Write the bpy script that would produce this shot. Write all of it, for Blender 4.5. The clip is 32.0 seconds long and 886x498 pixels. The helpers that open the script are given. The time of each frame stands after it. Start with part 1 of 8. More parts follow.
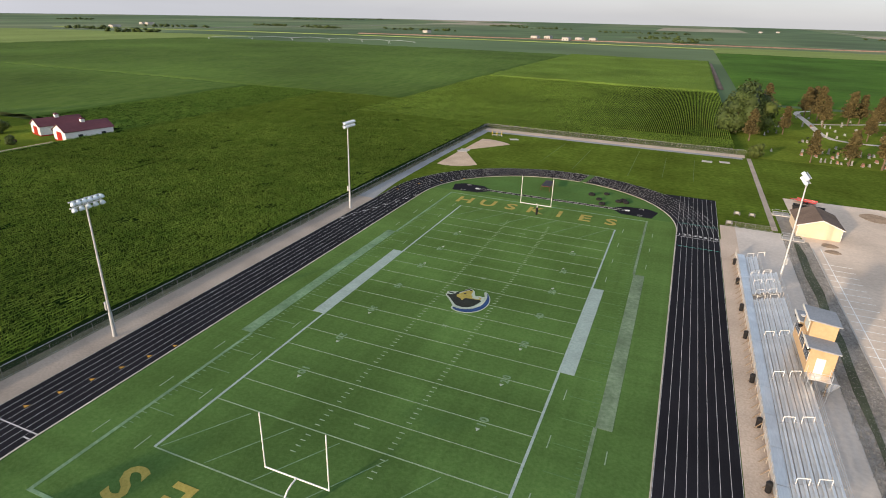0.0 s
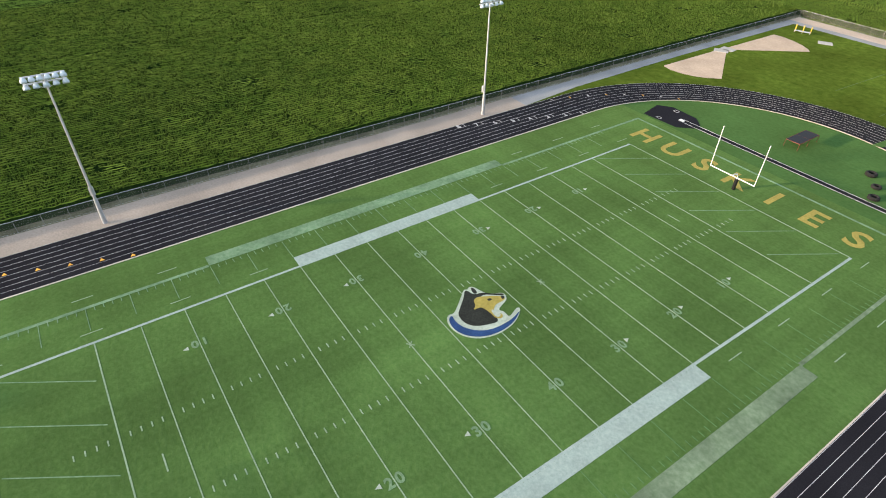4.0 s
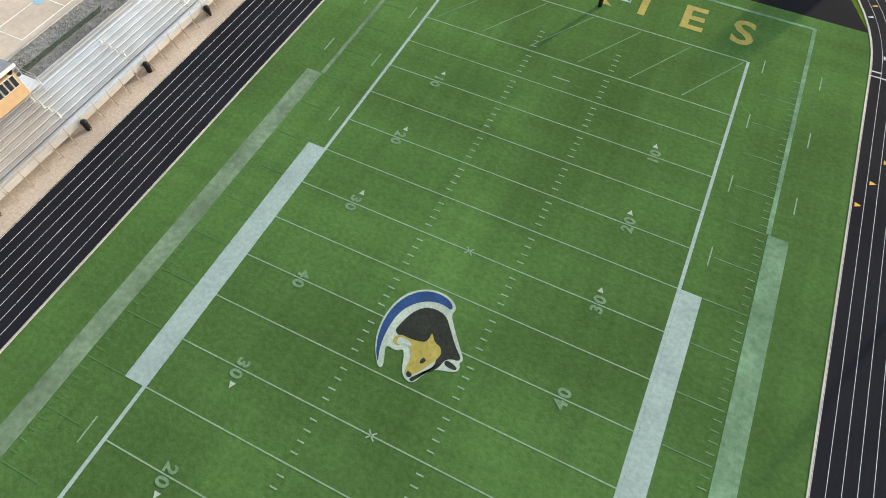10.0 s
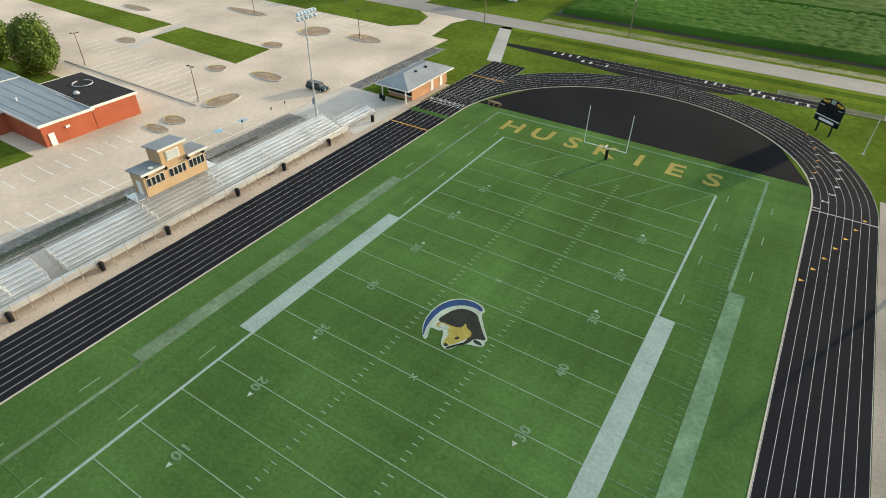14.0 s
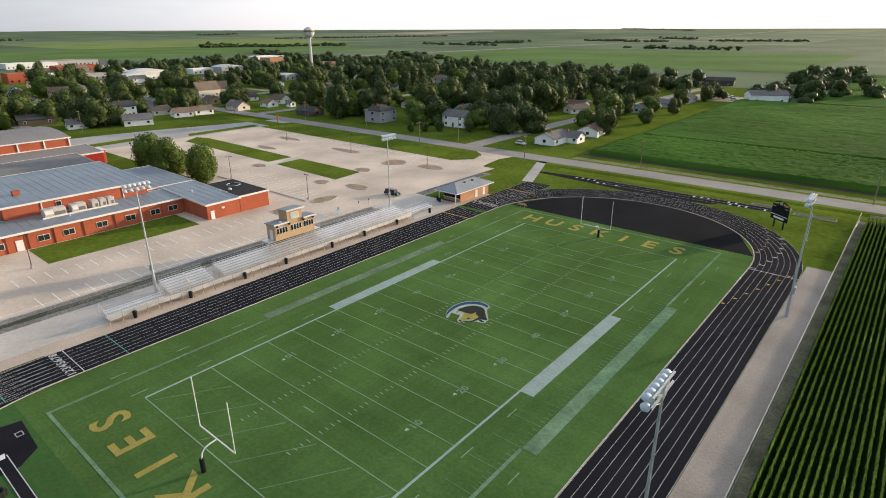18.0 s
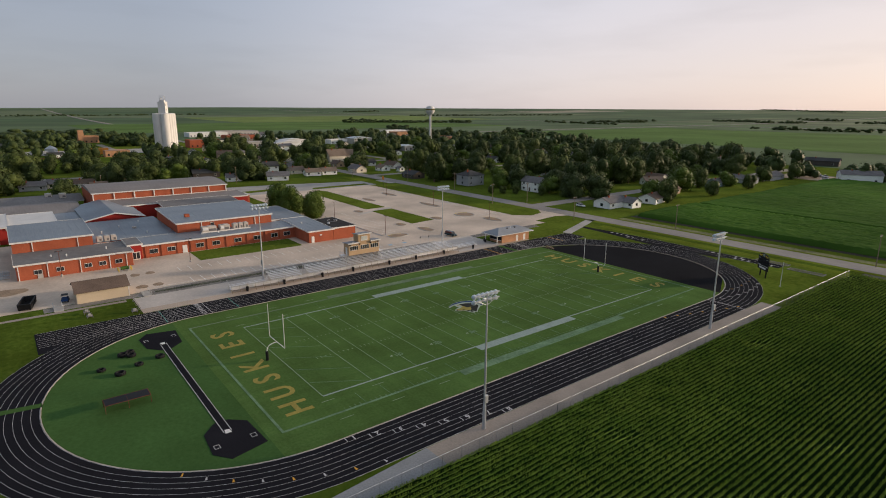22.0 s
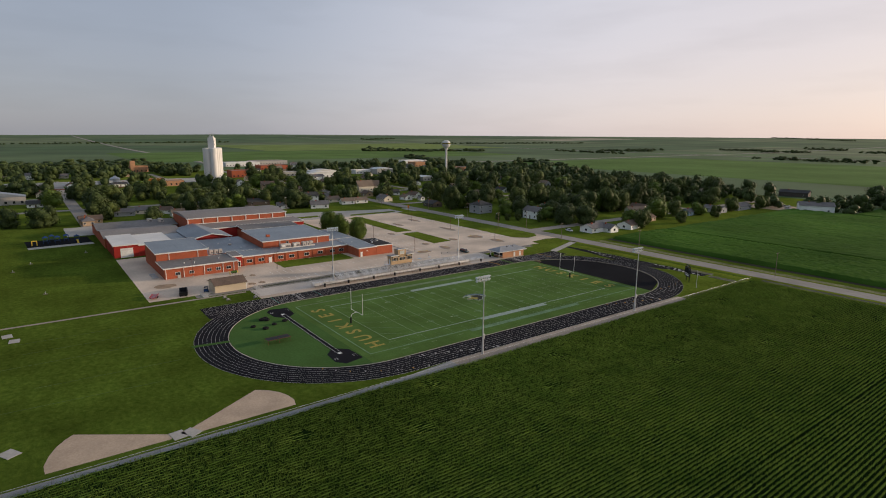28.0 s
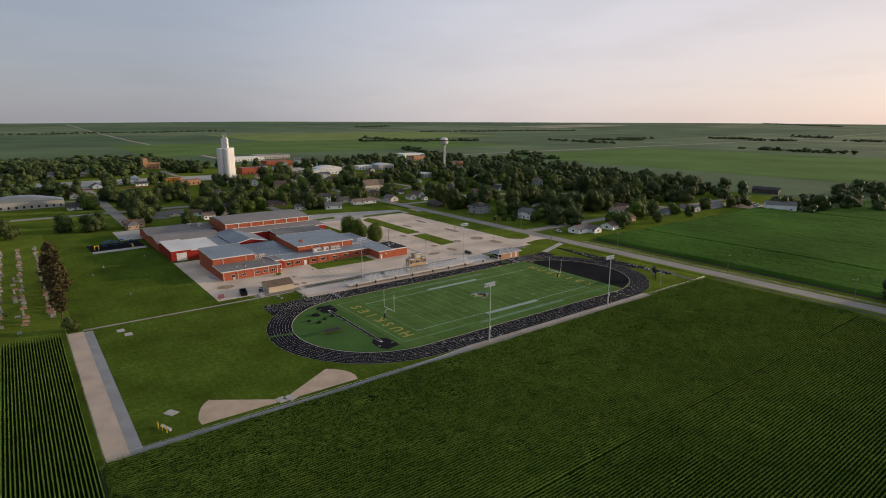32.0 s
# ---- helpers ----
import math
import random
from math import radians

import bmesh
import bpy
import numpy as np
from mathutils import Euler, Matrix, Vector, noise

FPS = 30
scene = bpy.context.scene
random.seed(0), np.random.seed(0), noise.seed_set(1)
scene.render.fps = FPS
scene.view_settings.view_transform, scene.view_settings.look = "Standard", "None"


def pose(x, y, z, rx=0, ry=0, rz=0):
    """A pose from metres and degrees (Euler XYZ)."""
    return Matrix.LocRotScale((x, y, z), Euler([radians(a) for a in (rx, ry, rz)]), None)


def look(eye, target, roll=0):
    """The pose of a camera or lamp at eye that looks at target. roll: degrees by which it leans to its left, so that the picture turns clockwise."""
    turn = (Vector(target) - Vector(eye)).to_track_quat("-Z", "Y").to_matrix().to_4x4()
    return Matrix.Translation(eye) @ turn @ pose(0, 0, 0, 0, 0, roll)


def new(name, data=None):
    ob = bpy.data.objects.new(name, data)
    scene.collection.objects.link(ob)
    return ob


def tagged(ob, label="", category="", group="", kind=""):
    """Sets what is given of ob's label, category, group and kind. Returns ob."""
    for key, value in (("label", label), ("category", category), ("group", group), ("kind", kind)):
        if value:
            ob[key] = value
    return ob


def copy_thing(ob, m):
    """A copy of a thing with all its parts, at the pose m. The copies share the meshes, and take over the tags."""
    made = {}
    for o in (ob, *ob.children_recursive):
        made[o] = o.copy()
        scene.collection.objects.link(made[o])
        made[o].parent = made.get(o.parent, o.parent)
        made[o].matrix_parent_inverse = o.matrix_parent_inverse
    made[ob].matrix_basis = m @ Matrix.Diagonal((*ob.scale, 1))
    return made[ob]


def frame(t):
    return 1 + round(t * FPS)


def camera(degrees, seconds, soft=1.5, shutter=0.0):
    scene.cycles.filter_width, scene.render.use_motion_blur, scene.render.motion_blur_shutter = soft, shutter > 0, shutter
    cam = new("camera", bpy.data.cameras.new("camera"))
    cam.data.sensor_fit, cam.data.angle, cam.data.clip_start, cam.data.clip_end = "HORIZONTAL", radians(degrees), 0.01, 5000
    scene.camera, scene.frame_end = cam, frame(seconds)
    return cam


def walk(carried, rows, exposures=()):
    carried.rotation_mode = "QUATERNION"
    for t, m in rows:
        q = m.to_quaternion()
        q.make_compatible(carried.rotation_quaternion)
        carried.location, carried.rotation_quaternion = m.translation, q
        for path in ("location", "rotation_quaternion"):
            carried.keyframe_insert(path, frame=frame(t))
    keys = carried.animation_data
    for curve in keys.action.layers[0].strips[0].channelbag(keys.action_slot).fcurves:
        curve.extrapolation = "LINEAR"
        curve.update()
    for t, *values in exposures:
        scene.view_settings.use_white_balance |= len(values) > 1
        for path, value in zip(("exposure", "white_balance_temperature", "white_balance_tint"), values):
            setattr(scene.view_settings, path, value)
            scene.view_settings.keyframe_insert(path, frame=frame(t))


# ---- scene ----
cam = camera(75.7, 32.0, soft=1.0)
PATH = [
    (0, (27.088, -78.616, 43.679), (26.403, -76.902, 42.907), 1.9),
    (0.5, (29.391, -72.915, 43.919), (28.622, -71.259, 43.103), 1.9),
    (1, (31.38, -66.954, 44.089), (30.526, -65.366, 43.225), 1.8),
    (1.5, (33.127, -60.766, 44.205), (32.185, -59.257, 43.289), 1.6),
    (2, (34.501, -54.467, 44.224), (33.475, -53.05, 43.254), 1.5),
    (2.5, (35.228, -48.499, 44.098), (34.126, -47.181, 43.074), 1.6),
    (3, (35.867, -42.451, 44.136), (34.689, -41.252, 43.053), 1.5),
    (3.5, (35.972, -36.33, 44.477), (34.729, -35.267, 43.326), 1.3),
    (5.5, (29.805, -12.52, 45.87), (28.514, -12.16, 44.386), 2.0),
    (6, (27.196, -7.453, 45.619), (25.948, -7.281, 44.066), 2.1),
    (6.5, (23.399, -1.704, 45.098), (22.238, -1.775, 43.47), 0.9),
    (7, (18.948, 2.424, 44.917), (17.931, 2.15, 43.217), 1.1),
    (7.5, (13.682, 5.613, 44.856), (12.871, 5.158, 43.085), 1.7),
    (8, (7.671, 7.544, 45.544), (7.149, 6.951, 43.707), 1.5),
    (8.5, (2.803, 9.512, 46.046), (2.558, 8.796, 44.195), -0.1),
    (9, (-1.517, 11.959, 45.412), (-1.496, 11.135, 43.589), -1.5),
    (9.5, (-5.908, 14.297, 45.179), (-5.642, 13.404, 43.409), -0.4),
    (10, (-9.093, 15.606, 45.22), (-8.659, 14.694, 43.494), 0.4),
    (10.5, (-11.245, 17.352, 45.191), (-10.71, 16.4, 43.516), 0.1),
    (11, (-12.426, 19.708, 45.144), (-11.839, 18.694, 43.523), 0.2),
    (11.5, (-13.861, 22.483, 45.069), (-13.221, 21.406, 43.51), 0.4),
    (12, (-15.423, 25.554, 45.006), (-14.733, 24.414, 43.515), 0.8),
    (12.5, (-17.152, 28.978, 44.938), (-16.414, 27.775, 43.52), 1.0),
    (13, (-19.038, 32.689, 44.875), (-18.256, 31.426, 43.535), 1.0),
    (13.5, (-20.829, 36.594, 44.894), (-20.014, 35.276, 43.629), 1.1),
    (14, (-22.745, 40.528, 44.872), (-21.897, 39.163, 43.681), 1.1),
    (14.5, (-25.04, 44.561, 44.908), (-24.157, 43.156, 43.791), 0.8),
    (16.5, (-37.169, 59.599, 43.422), (-36.124, 58.121, 42.57), -0.7),
    (17, (-41.058, 62.772, 43.462), (-39.969, 61.3, 42.657), -0.4),
    (17.5, (-45.397, 65.818, 43.804), (-44.26, 64.36, 43.04), 0.2),
    (18, (-50.893, 68.565, 44.316), (-49.699, 67.131, 43.596), -0.2),
    (18.5, (-55.871, 71.377, 44.919), (-54.633, 69.966, 44.229), -0.0),
    (19, (-61.357, 73.733, 45.126), (-60.072, 72.347, 44.473), -0.0),
    (19.5, (-66.46, 74.935, 44.802), (-65.123, 73.583, 44.183), -0.1),
    (20, (-72.28, 76.349, 44.843), (-70.896, 75.03, 44.257), 0.0),
    (20.5, (-78.095, 77.454, 44.726), (-76.666, 76.171, 44.168), 0.1),
    (21, (-83.946, 78.678, 44.819), (-82.477, 77.429, 44.288), 0.2),
    (21.5, (-89.66, 79.962, 44.797), (-88.156, 78.744, 44.292), 0.3),
    (22, (-94.99, 81.289, 44.662), (-93.457, 80.098, 44.181), 0.3),
    (22.5, (-100.025, 83.195, 44.766), (-98.472, 82.021, 44.306), 0.5),
    (23, (-105.023, 85.947, 45.123), (-103.458, 84.784, 44.68), 0.3),
    (23.5, (-109.401, 89.172, 45.49), (-107.828, 88.012, 45.065), 0.6),
    (24, (-113.387, 93.042, 45.601), (-111.813, 91.877, 45.193), 0.6),
    (24.5, (-117.327, 96.581, 45.921), (-115.752, 95.414, 45.525), 0.6),
    (25, (-121.199, 100.079, 46.276), (-119.621, 98.912, 45.891), 0.7),
    (25.5, (-125.175, 103.639, 46.896), (-123.595, 102.471, 46.517), 0.6),
    (27.5, (-141.139, 117.442, 52.958), (-139.56, 116.278, 52.569), 0.4),
    (28, (-145.051, 121.356, 54.915), (-143.474, 120.191, 54.519), 0.4),
    (28.5, (-149.023, 125.232, 57.012), (-147.448, 124.065, 56.611), 0.3),
    (29, (-152.593, 129.272, 59.463), (-151.023, 128.103, 59.052), 0.4),
    (29.5, (-156.391, 133.558, 61.667), (-154.825, 132.385, 61.251), 0.3),
    (30, (-160.001, 137.508, 64.338), (-158.44, 136.333, 63.911), 0.4),
    (30.5, (-163.833, 141.872, 66.469), (-162.275, 140.694, 66.039), 0.2),
    (31, (-167.544, 145.733, 68.776), (-165.988, 144.555, 68.34), 0.3),
    (31.5, (-171.437, 149.221, 70.998), (-169.881, 148.045, 70.556), 0.2),
    (32, (-175.014, 152.831, 73.074), (-173.46, 151.655, 72.627), 0.2),
]
walk(cam, [(t, look(eye, target, roll)) for t, eye, target, roll in PATH], exposures=[(0, 0.74, 6700, 7), (1, 0.90, 6700, 7), (3, 1.36, 6700, 6), (6, 1.34, 6600, 3), (8, 1.34, 6600, 1), (10, 1.20, 6600, -1), (12, 1.0, 6700, -6), (14, 0.92, 6700, -6), (17, 1.0, 6600, 1), (18, 0.64, 6600, 4), (19, 0.28, 6600, 7), (20, 0.08, 6650, 8), (22, -0.10, 6700, 8), (25, -0.16, 6700, 8), (32, -0.15, 6700, 8)])

# ---- world, sun ----
SUN_AZ, SUN_EL = 203.0, 9.5          # clockwise from +y, degrees
world = bpy.data.worlds.new("world")
scene.world = world
world.use_nodes = True
wt = world.node_tree
sky = wt.nodes.new("ShaderNodeTexSky")
sky.sky_type = "NISHITA"
sky.sun_disc = False
sky.sun_elevation, sky.sun_rotation = radians(SUN_EL), radians(SUN_AZ)
sky.altitude, sky.air_density, sky.dust_density, sky.ozone_density = 400, 0.8, 1.0, 2.3
bg = wt.nodes["Background"]
bg.inputs["Strength"].default_value = 0.18
haze = wt.nodes.new("ShaderNodeHueSaturation")       # summer haze pales the sky
haze.inputs["Saturation"].default_value = 0.75
warm = wt.nodes.new("ShaderNodeMix")
warm.data_type, warm.blend_type = "RGBA", "MULTIPLY"
warm.inputs["Factor"].default_value = 1.0
warm.inputs["B"].default_value = (1.0, 0.925, 0.94, 1)
murk = wt.nodes.new("ShaderNodeTexSky")              # dusty evening air, bright towards the sun
murk.sky_type = "NISHITA"
murk.sun_disc = False
murk.sun_elevation, murk.sun_rotation = radians(SUN_EL), radians(SUN_AZ)
murk.altitude, murk.air_density, murk.dust_density, murk.ozone_density = 400, 1.0, 5.0, 2.0
both = wt.nodes.new("ShaderNodeMix")
both.data_type = "RGBA"
both.inputs["Factor"].default_value = 0.4
wt.links.new(sky.outputs["Color"], both.inputs["A"])
wt.links.new(murk.outputs["Color"], both.inputs["B"])
wt.links.new(both.outputs["Result"], haze.inputs["Color"])
wt.links.new(haze.outputs["Color"], warm.inputs["A"])
# a thin veil of evening haze that glows towards the sun
tcw, dotw, rmp, scw = (wt.nodes.new(k) for k in ("ShaderNodeTexCoord", "ShaderNodeVectorMath", "ShaderNodeMapRange", "ShaderNodeVectorMath"))
dotw.operation, scw.operation = "DOT_PRODUCT", "SCALE"
dotw.inputs[1].default_value = (math.sin(radians(SUN_AZ)), math.cos(radians(SUN_AZ)), 0)
rmp.inputs[1].default_value, rmp.inputs[2].default_value = -1.0, 1.0
glow = wt.nodes.new("ShaderNodeValToRGB")
glow.color_ramp.interpolation = "B_SPLINE"
for pos_, col_ in ((0.0, (0.34, 0.375, 0.43)), (0.40, (0.36, 0.42, 0.52)), (0.53, (0.57, 0.62, 0.725)), (0.67, (0.86, 0.85, 0.92)), (0.82, (0.91, 0.84, 0.855)), (1.0, (0.76, 0.645, 0.585))):
    e_ = glow.color_ramp.elements[0] if pos_ == 0 else glow.color_ramp.elements[-1] if pos_ == 1 else glow.color_ramp.elements.new(pos_)
    e_.position, e_.color = pos_, (*col_, 1)
scw.inputs["Scale"].default_value = 7.0
wt.links.new(tcw.outputs["Generated"], dotw.inputs[0])
wt.links.new(dotw.outputs["Value"], rmp.inputs[0])
wt.links.new(rmp.outputs[0], glow.inputs[0])
wt.links.new(glow.outputs["Color"], scw.inputs[0])
sepw, rise_, hues, tint_ = (wt.nodes.new(k) for k in ("ShaderNodeSeparateXYZ", "ShaderNodeMapRange", "ShaderNodeValToRGB", "ShaderNodeMix"))
wt.links.new(tcw.outputs["Generated"], sepw.inputs[0])
rise_.inputs[1].default_value, rise_.inputs[2].default_value = 0.0, 1.0
wt.links.new(sepw.outputs["Z"], rise_.inputs[0])
hues.color_ramp.interpolation = "B_SPLINE"
for pos_, col_ in ((0.0, (1.0, 0.91, 0.89)), (0.15, (0.96, 0.925, 0.94)), (0.40, (0.84, 0.90, 0.95)), (1.0, (0.58, 0.62, 0.65))):
    e_ = hues.color_ramp.elements[0] if pos_ == 0 else hues.color_ramp.elements[-1] if pos_ == 1 else hues.color_ramp.elements.new(pos_)
    e_.position, e_.color = pos_, (*col_, 1)
wt.links.new(rise_.outputs[0], hues.inputs[0])
tint_.data_type, tint_.blend_type = "RGBA", "MULTIPLY"
tint_.inputs["Factor"].default_value = 1.0
wt.links.new(hues.outputs["Color"], tint_.inputs["B"])
veil = wt.nodes.new("ShaderNodeMix")
veil.data_type = "RGBA"
veil.inputs["Factor"].default_value = 0.6
wt.links.new(scw.outputs["Vector"], veil.inputs["B"])
wt.links.new(warm.outputs["Result"], veil.inputs["A"])
wisp, wmap, wrange, wmul = (wt.nodes.new(k) for k in ("ShaderNodeTexNoise", "ShaderNodeMapping", "ShaderNodeMapRange", "ShaderNodeVectorMath"))
wmap.inputs["Scale"].default_value = (3.0, 3.0, 16.0)                       # thin high cloud in level streaks
wisp.inputs["Scale"].default_value, wisp.inputs["Detail"].default_value = 1.6, 6
wt.links.new(tcw.outputs["Generated"], wmap.inputs["Vector"])
wt.links.new(wmap.outputs["Vector"], wisp.inputs["Vector"])
wrange.inputs[1].default_value, wrange.inputs[2].default_value, wrange.inputs[3].default_value, wrange.inputs[4].default_value = 0.45, 0.75, 1.0, 0.93
wt.links.new(wisp.outputs["Fac"], wrange.inputs[0])
wmul.operation = "SCALE"
wt.links.new(veil.outputs["Result"], wmul.inputs[0])
wt.links.new(wrange.outputs[0], wmul.inputs["Scale"])
wt.links.new(wmul.outputs["Vector"], tint_.inputs["A"])
wt.links.new(tint_.outputs["Result"], bg.inputs["Color"])
sun = new("sun", bpy.data.lights.new("sun", "SUN"))
sun.data.energy, sun.data.angle, sun.data.color = 3.7, radians(2.0), (1.0, 0.78, 0.58)
_a, _e = radians(SUN_AZ), radians(SUN_EL)
sun.matrix_world = look((0, 0, 300), (-math.sin(_a) * math.cos(_e) * 100, -math.cos(_a) * math.cos(_e) * 100, 300 - math.sin(_e) * 100))

# ---- helpers of the scene ----
rng = np.random.default_rng(7)


def mat(name, c1, c2=None, rough=0.85, s1=8.0, s2=0.15, bump=0.2, metal=0.0, vary=0.18, stretch=(1, 1, 1), rand=0.0, island=0.0, dist=0.02, spec=0.12):
    """Two tones mixed by fine noise, uneven at a large scale, with a fine relief."""
    m = bpy.data.materials.new(name)
    m.use_nodes = True
    nt = m.node_tree
    N, L = nt.nodes.new, nt.links.new
    b = nt.nodes["Principled BSDF"]
    c2 = c2 or tuple(min(1, v * 1.25) for v in c1)
    tc = N("ShaderNodeTexCoord")
    mp = N("ShaderNodeMapping")
    mp.inputs["Scale"].default_value = stretch
    L(tc.outputs["Object"], mp.inputs["Vector"])
    n1 = N("ShaderNodeTexNoise")
    n1.inputs["Scale"].default_value, n1.inputs["Detail"].default_value, n1.inputs["Roughness"].default_value = s1, 4, 0.65
    n2 = N("ShaderNodeTexNoise")
    n2.inputs["Scale"].default_value, n2.inputs["Detail"].default_value = s2, 3
    L(mp.outputs["Vector"], n1.inputs["Vector"])
    L(tc.outputs["Object"], n2.inputs["Vector"])
    r1 = N("ShaderNodeMapRange")
    r1.inputs[1].default_value, r1.inputs[2].default_value = 0.3, 0.7
    L(n1.outputs["Fac"], r1.inputs[0])
    mx = N("ShaderNodeMix")
    mx.data_type = "RGBA"
    mx.inputs["A"].default_value, mx.inputs["B"].default_value = (*c1, 1), (*c2, 1)
    L(r1.outputs[0], mx.inputs["Factor"])
    r2 = N("ShaderNodeMapRange")
    r2.inputs[1].default_value, r2.inputs[2].default_value, r2.inputs[3].default_value, r2.inputs[4].default_value = 0.3, 0.7, 1 - vary, 1 + vary
    L(n2.outputs["Fac"], r2.inputs[0])
    val = r2.outputs[0]
    if rand or island:
        src = N("ShaderNodeObjectInfo").outputs["Random"] if rand else N("ShaderNodeNewGeometry").outputs["Random Per Island"]
        k = rand or island
        r3 = N("ShaderNodeMapRange")
        r3.inputs[3].default_value, r3.inputs[4].default_value = 1 - k, 1 + k
        L(src, r3.inputs[0])
        mm = N("ShaderNodeMath")
        mm.operation = "MULTIPLY"
        L(val, mm.inputs[0])
        L(r3.outputs[0], mm.inputs[1])
        val = mm.outputs[0]
    hs = N("ShaderNodeHueSaturation")
    L(mx.outputs["Result"], hs.inputs["Color"])
    L(val, hs.inputs["Value"])
    L(hs.outputs["Color"], b.inputs["Base Color"])
    b.inputs["Roughness"].default_value, b.inputs["Metallic"].default_value = rough, metal
    b.inputs["Specular IOR Level"].default_value = spec
    if bump:
        bp = N("ShaderNodeBump")
        bp.inputs["Strength"].default_value, bp.inputs["Distance"].default_value = bump, dist
        L(n1.outputs["Fac"], bp.inputs["Height"])
        L(bp.outputs["Normal"], b.inputs["Normal"])
    return m


def fast_mesh(name, V, F, material=None, smooth=False):
    V, F = np.asarray(V, np.float32), np.asarray(F, np.int32)
    me = bpy.data.meshes.new(name)
    k = F.shape[1]
    me.vertices.add(len(V))
    me.vertices.foreach_set("co", V.ravel())
    me.loops.add(F.size)
    me.loops.foreach_set("vertex_index", F.ravel())
    me.polygons.add(len(F))
    me.polygons.foreach_set("loop_start", np.arange(0, F.size, k, dtype=np.int32))
    if smooth:
        me.polygons.foreach_set("use_smooth", np.ones(len(F), bool))
    me.update(calc_edges=True)
    if material:
        me.materials.append(material)
    return me


class Shape:
    """Gathers boxes, prisms and tubes of one part."""

    def __init__(self):
        self.v, self.f = [], []

    def add(self, vs, fs):
        o = len(self.v)
        self.v += [tuple(p) for p in vs]
        self.f += [tuple(i + o for i in f) for f in fs]
        return self

    def box(self, x0, x1, y0, y1, z0, z1, bev=0.0):
        if bev:
            b = bev
            vs = []
            for z, k in ((z0, b), (z0 + b, 0), (z1 - b, 0), (z1, b)):
                for x, y in ((x0 + k, y0 + k + b * (k == 0)), (x0 + k + b * (k == 0), y0 + k), (x1 - k - b * (k == 0), y0 + k), (x1 - k, y0 + k + b * (k == 0)), (x1 - k, y1 - k - b * (k == 0)), (x1 - k - b * (k == 0), y1 - k), (x0 + k + b * (k == 0), y1 - k), (x0 + k, y1 - k - b * (k == 0))):
                    vs.append((x, y, z))
            fs = [tuple(range(7, -1, -1)), tuple(range(24, 32))]
            for l in range(3):
                for i in range(8):
                    fs.append((l * 8 + i, l * 8 + (i + 1) % 8, l * 8 + 8 + (i + 1) % 8, l * 8 + 8 + i))
            return self.add(vs, fs)
        return self.add([(x, y, z) for z in (z0, z1) for x, y in ((x0, y0), (x1, y0), (x1, y1), (x0, y1))],
                        [(3, 2, 1, 0), (4, 5, 6, 7), (0, 1, 5, 4), (1, 2, 6, 5), (2, 3, 7, 6), (3, 0, 4, 7)])

    def prism(self, poly, z0, z1):
        n = len(poly)
        zz = z1 if callable(z1) else (lambda x, y: z1)
        return self.add([(x, y, z0) for x, y in poly] + [(x, y, zz(x, y)) for x, y in poly],
                        [tuple(range(n - 1, -1, -1)), tuple(range(n, 2 * n))] + [(i, (i + 1) % n, n + (i + 1) % n, n + i) for i in range(n)])

    def tube(self, p, q, r0, r1=None, n=8):
        p, q, r1 = Vector(p), Vector(q), r0 if r1 is None else r1
        m = (q - p).to_track_quat("Z", "Y").to_matrix()
        vs = [p + m @ Vector((r0 * math.cos(a), r0 * math.sin(a), 0)) for a in np.arange(n) * math.tau / n]
        vs += [q + m @ Vector((r1 * math.cos(a), r1 * math.sin(a), 0)) for a in np.arange(n) * math.tau / n]
        return self.add(vs, [tuple(range(n - 1, -1, -1)), tuple(range(n, 2 * n))] + [(i, (i + 1) % n, n + (i + 1) % n, n + i) for i in range(n)])

    def lathe(self, prof, n=16, c=(0, 0, 0)):
        """prof: rows of (radius, height)."""
        vs = [(c[0] + r * math.cos(a), c[1] + r * math.sin(a), c[2] + z) for r, z in prof for a in np.arange(n) * math.tau / n]
        fs = [(l * n + i, l * n + (i + 1) % n, (l + 1) * n + (i + 1) % n, (l + 1) * n + i) for l in range(len(prof) - 1) for i in range(n)]
        return self.add(vs, fs + [tuple(range(n - 1, -1, -1)), tuple(range((len(prof) - 1) * n, len(prof) * n))])

    def gable(self, x0, x1, y0, y1, z0, rise, over=0.4, thick=0.18, along="x"):
        """A gabled roof slab over a rectangle, with eaves."""
        if along == "y":
            s = Shape().gable(y0, y1, x0, x1, z0, rise, over, thick, "x")
            return self.add([(y, x, z) for x, y, z in s.v], [f[::-1] for f in s.f])
        ym, drop = (y0 + y1) / 2, rise * over / ((y1 - y0) / 2)
        a, b = x0 - over, x1 + over
        pr = [(y0 - over, z0 - drop), (ym, z0 + rise), (y1 + over, z0 - drop), (y1 + over, z0 - drop + thick), (ym, z0 + rise + thick), (y0 - over, z0 - drop + thick)]
        return self.add([(x, y, z) for x in (a, b) for y, z in pr],
                        [(0, 1, 4, 5), (1, 2, 3, 4), (7, 6, 11, 10), (8, 7, 10, 9)] + [(i, i + 6, (i + 1) % 6 + 6, (i + 1) % 6) for i in range(6)])

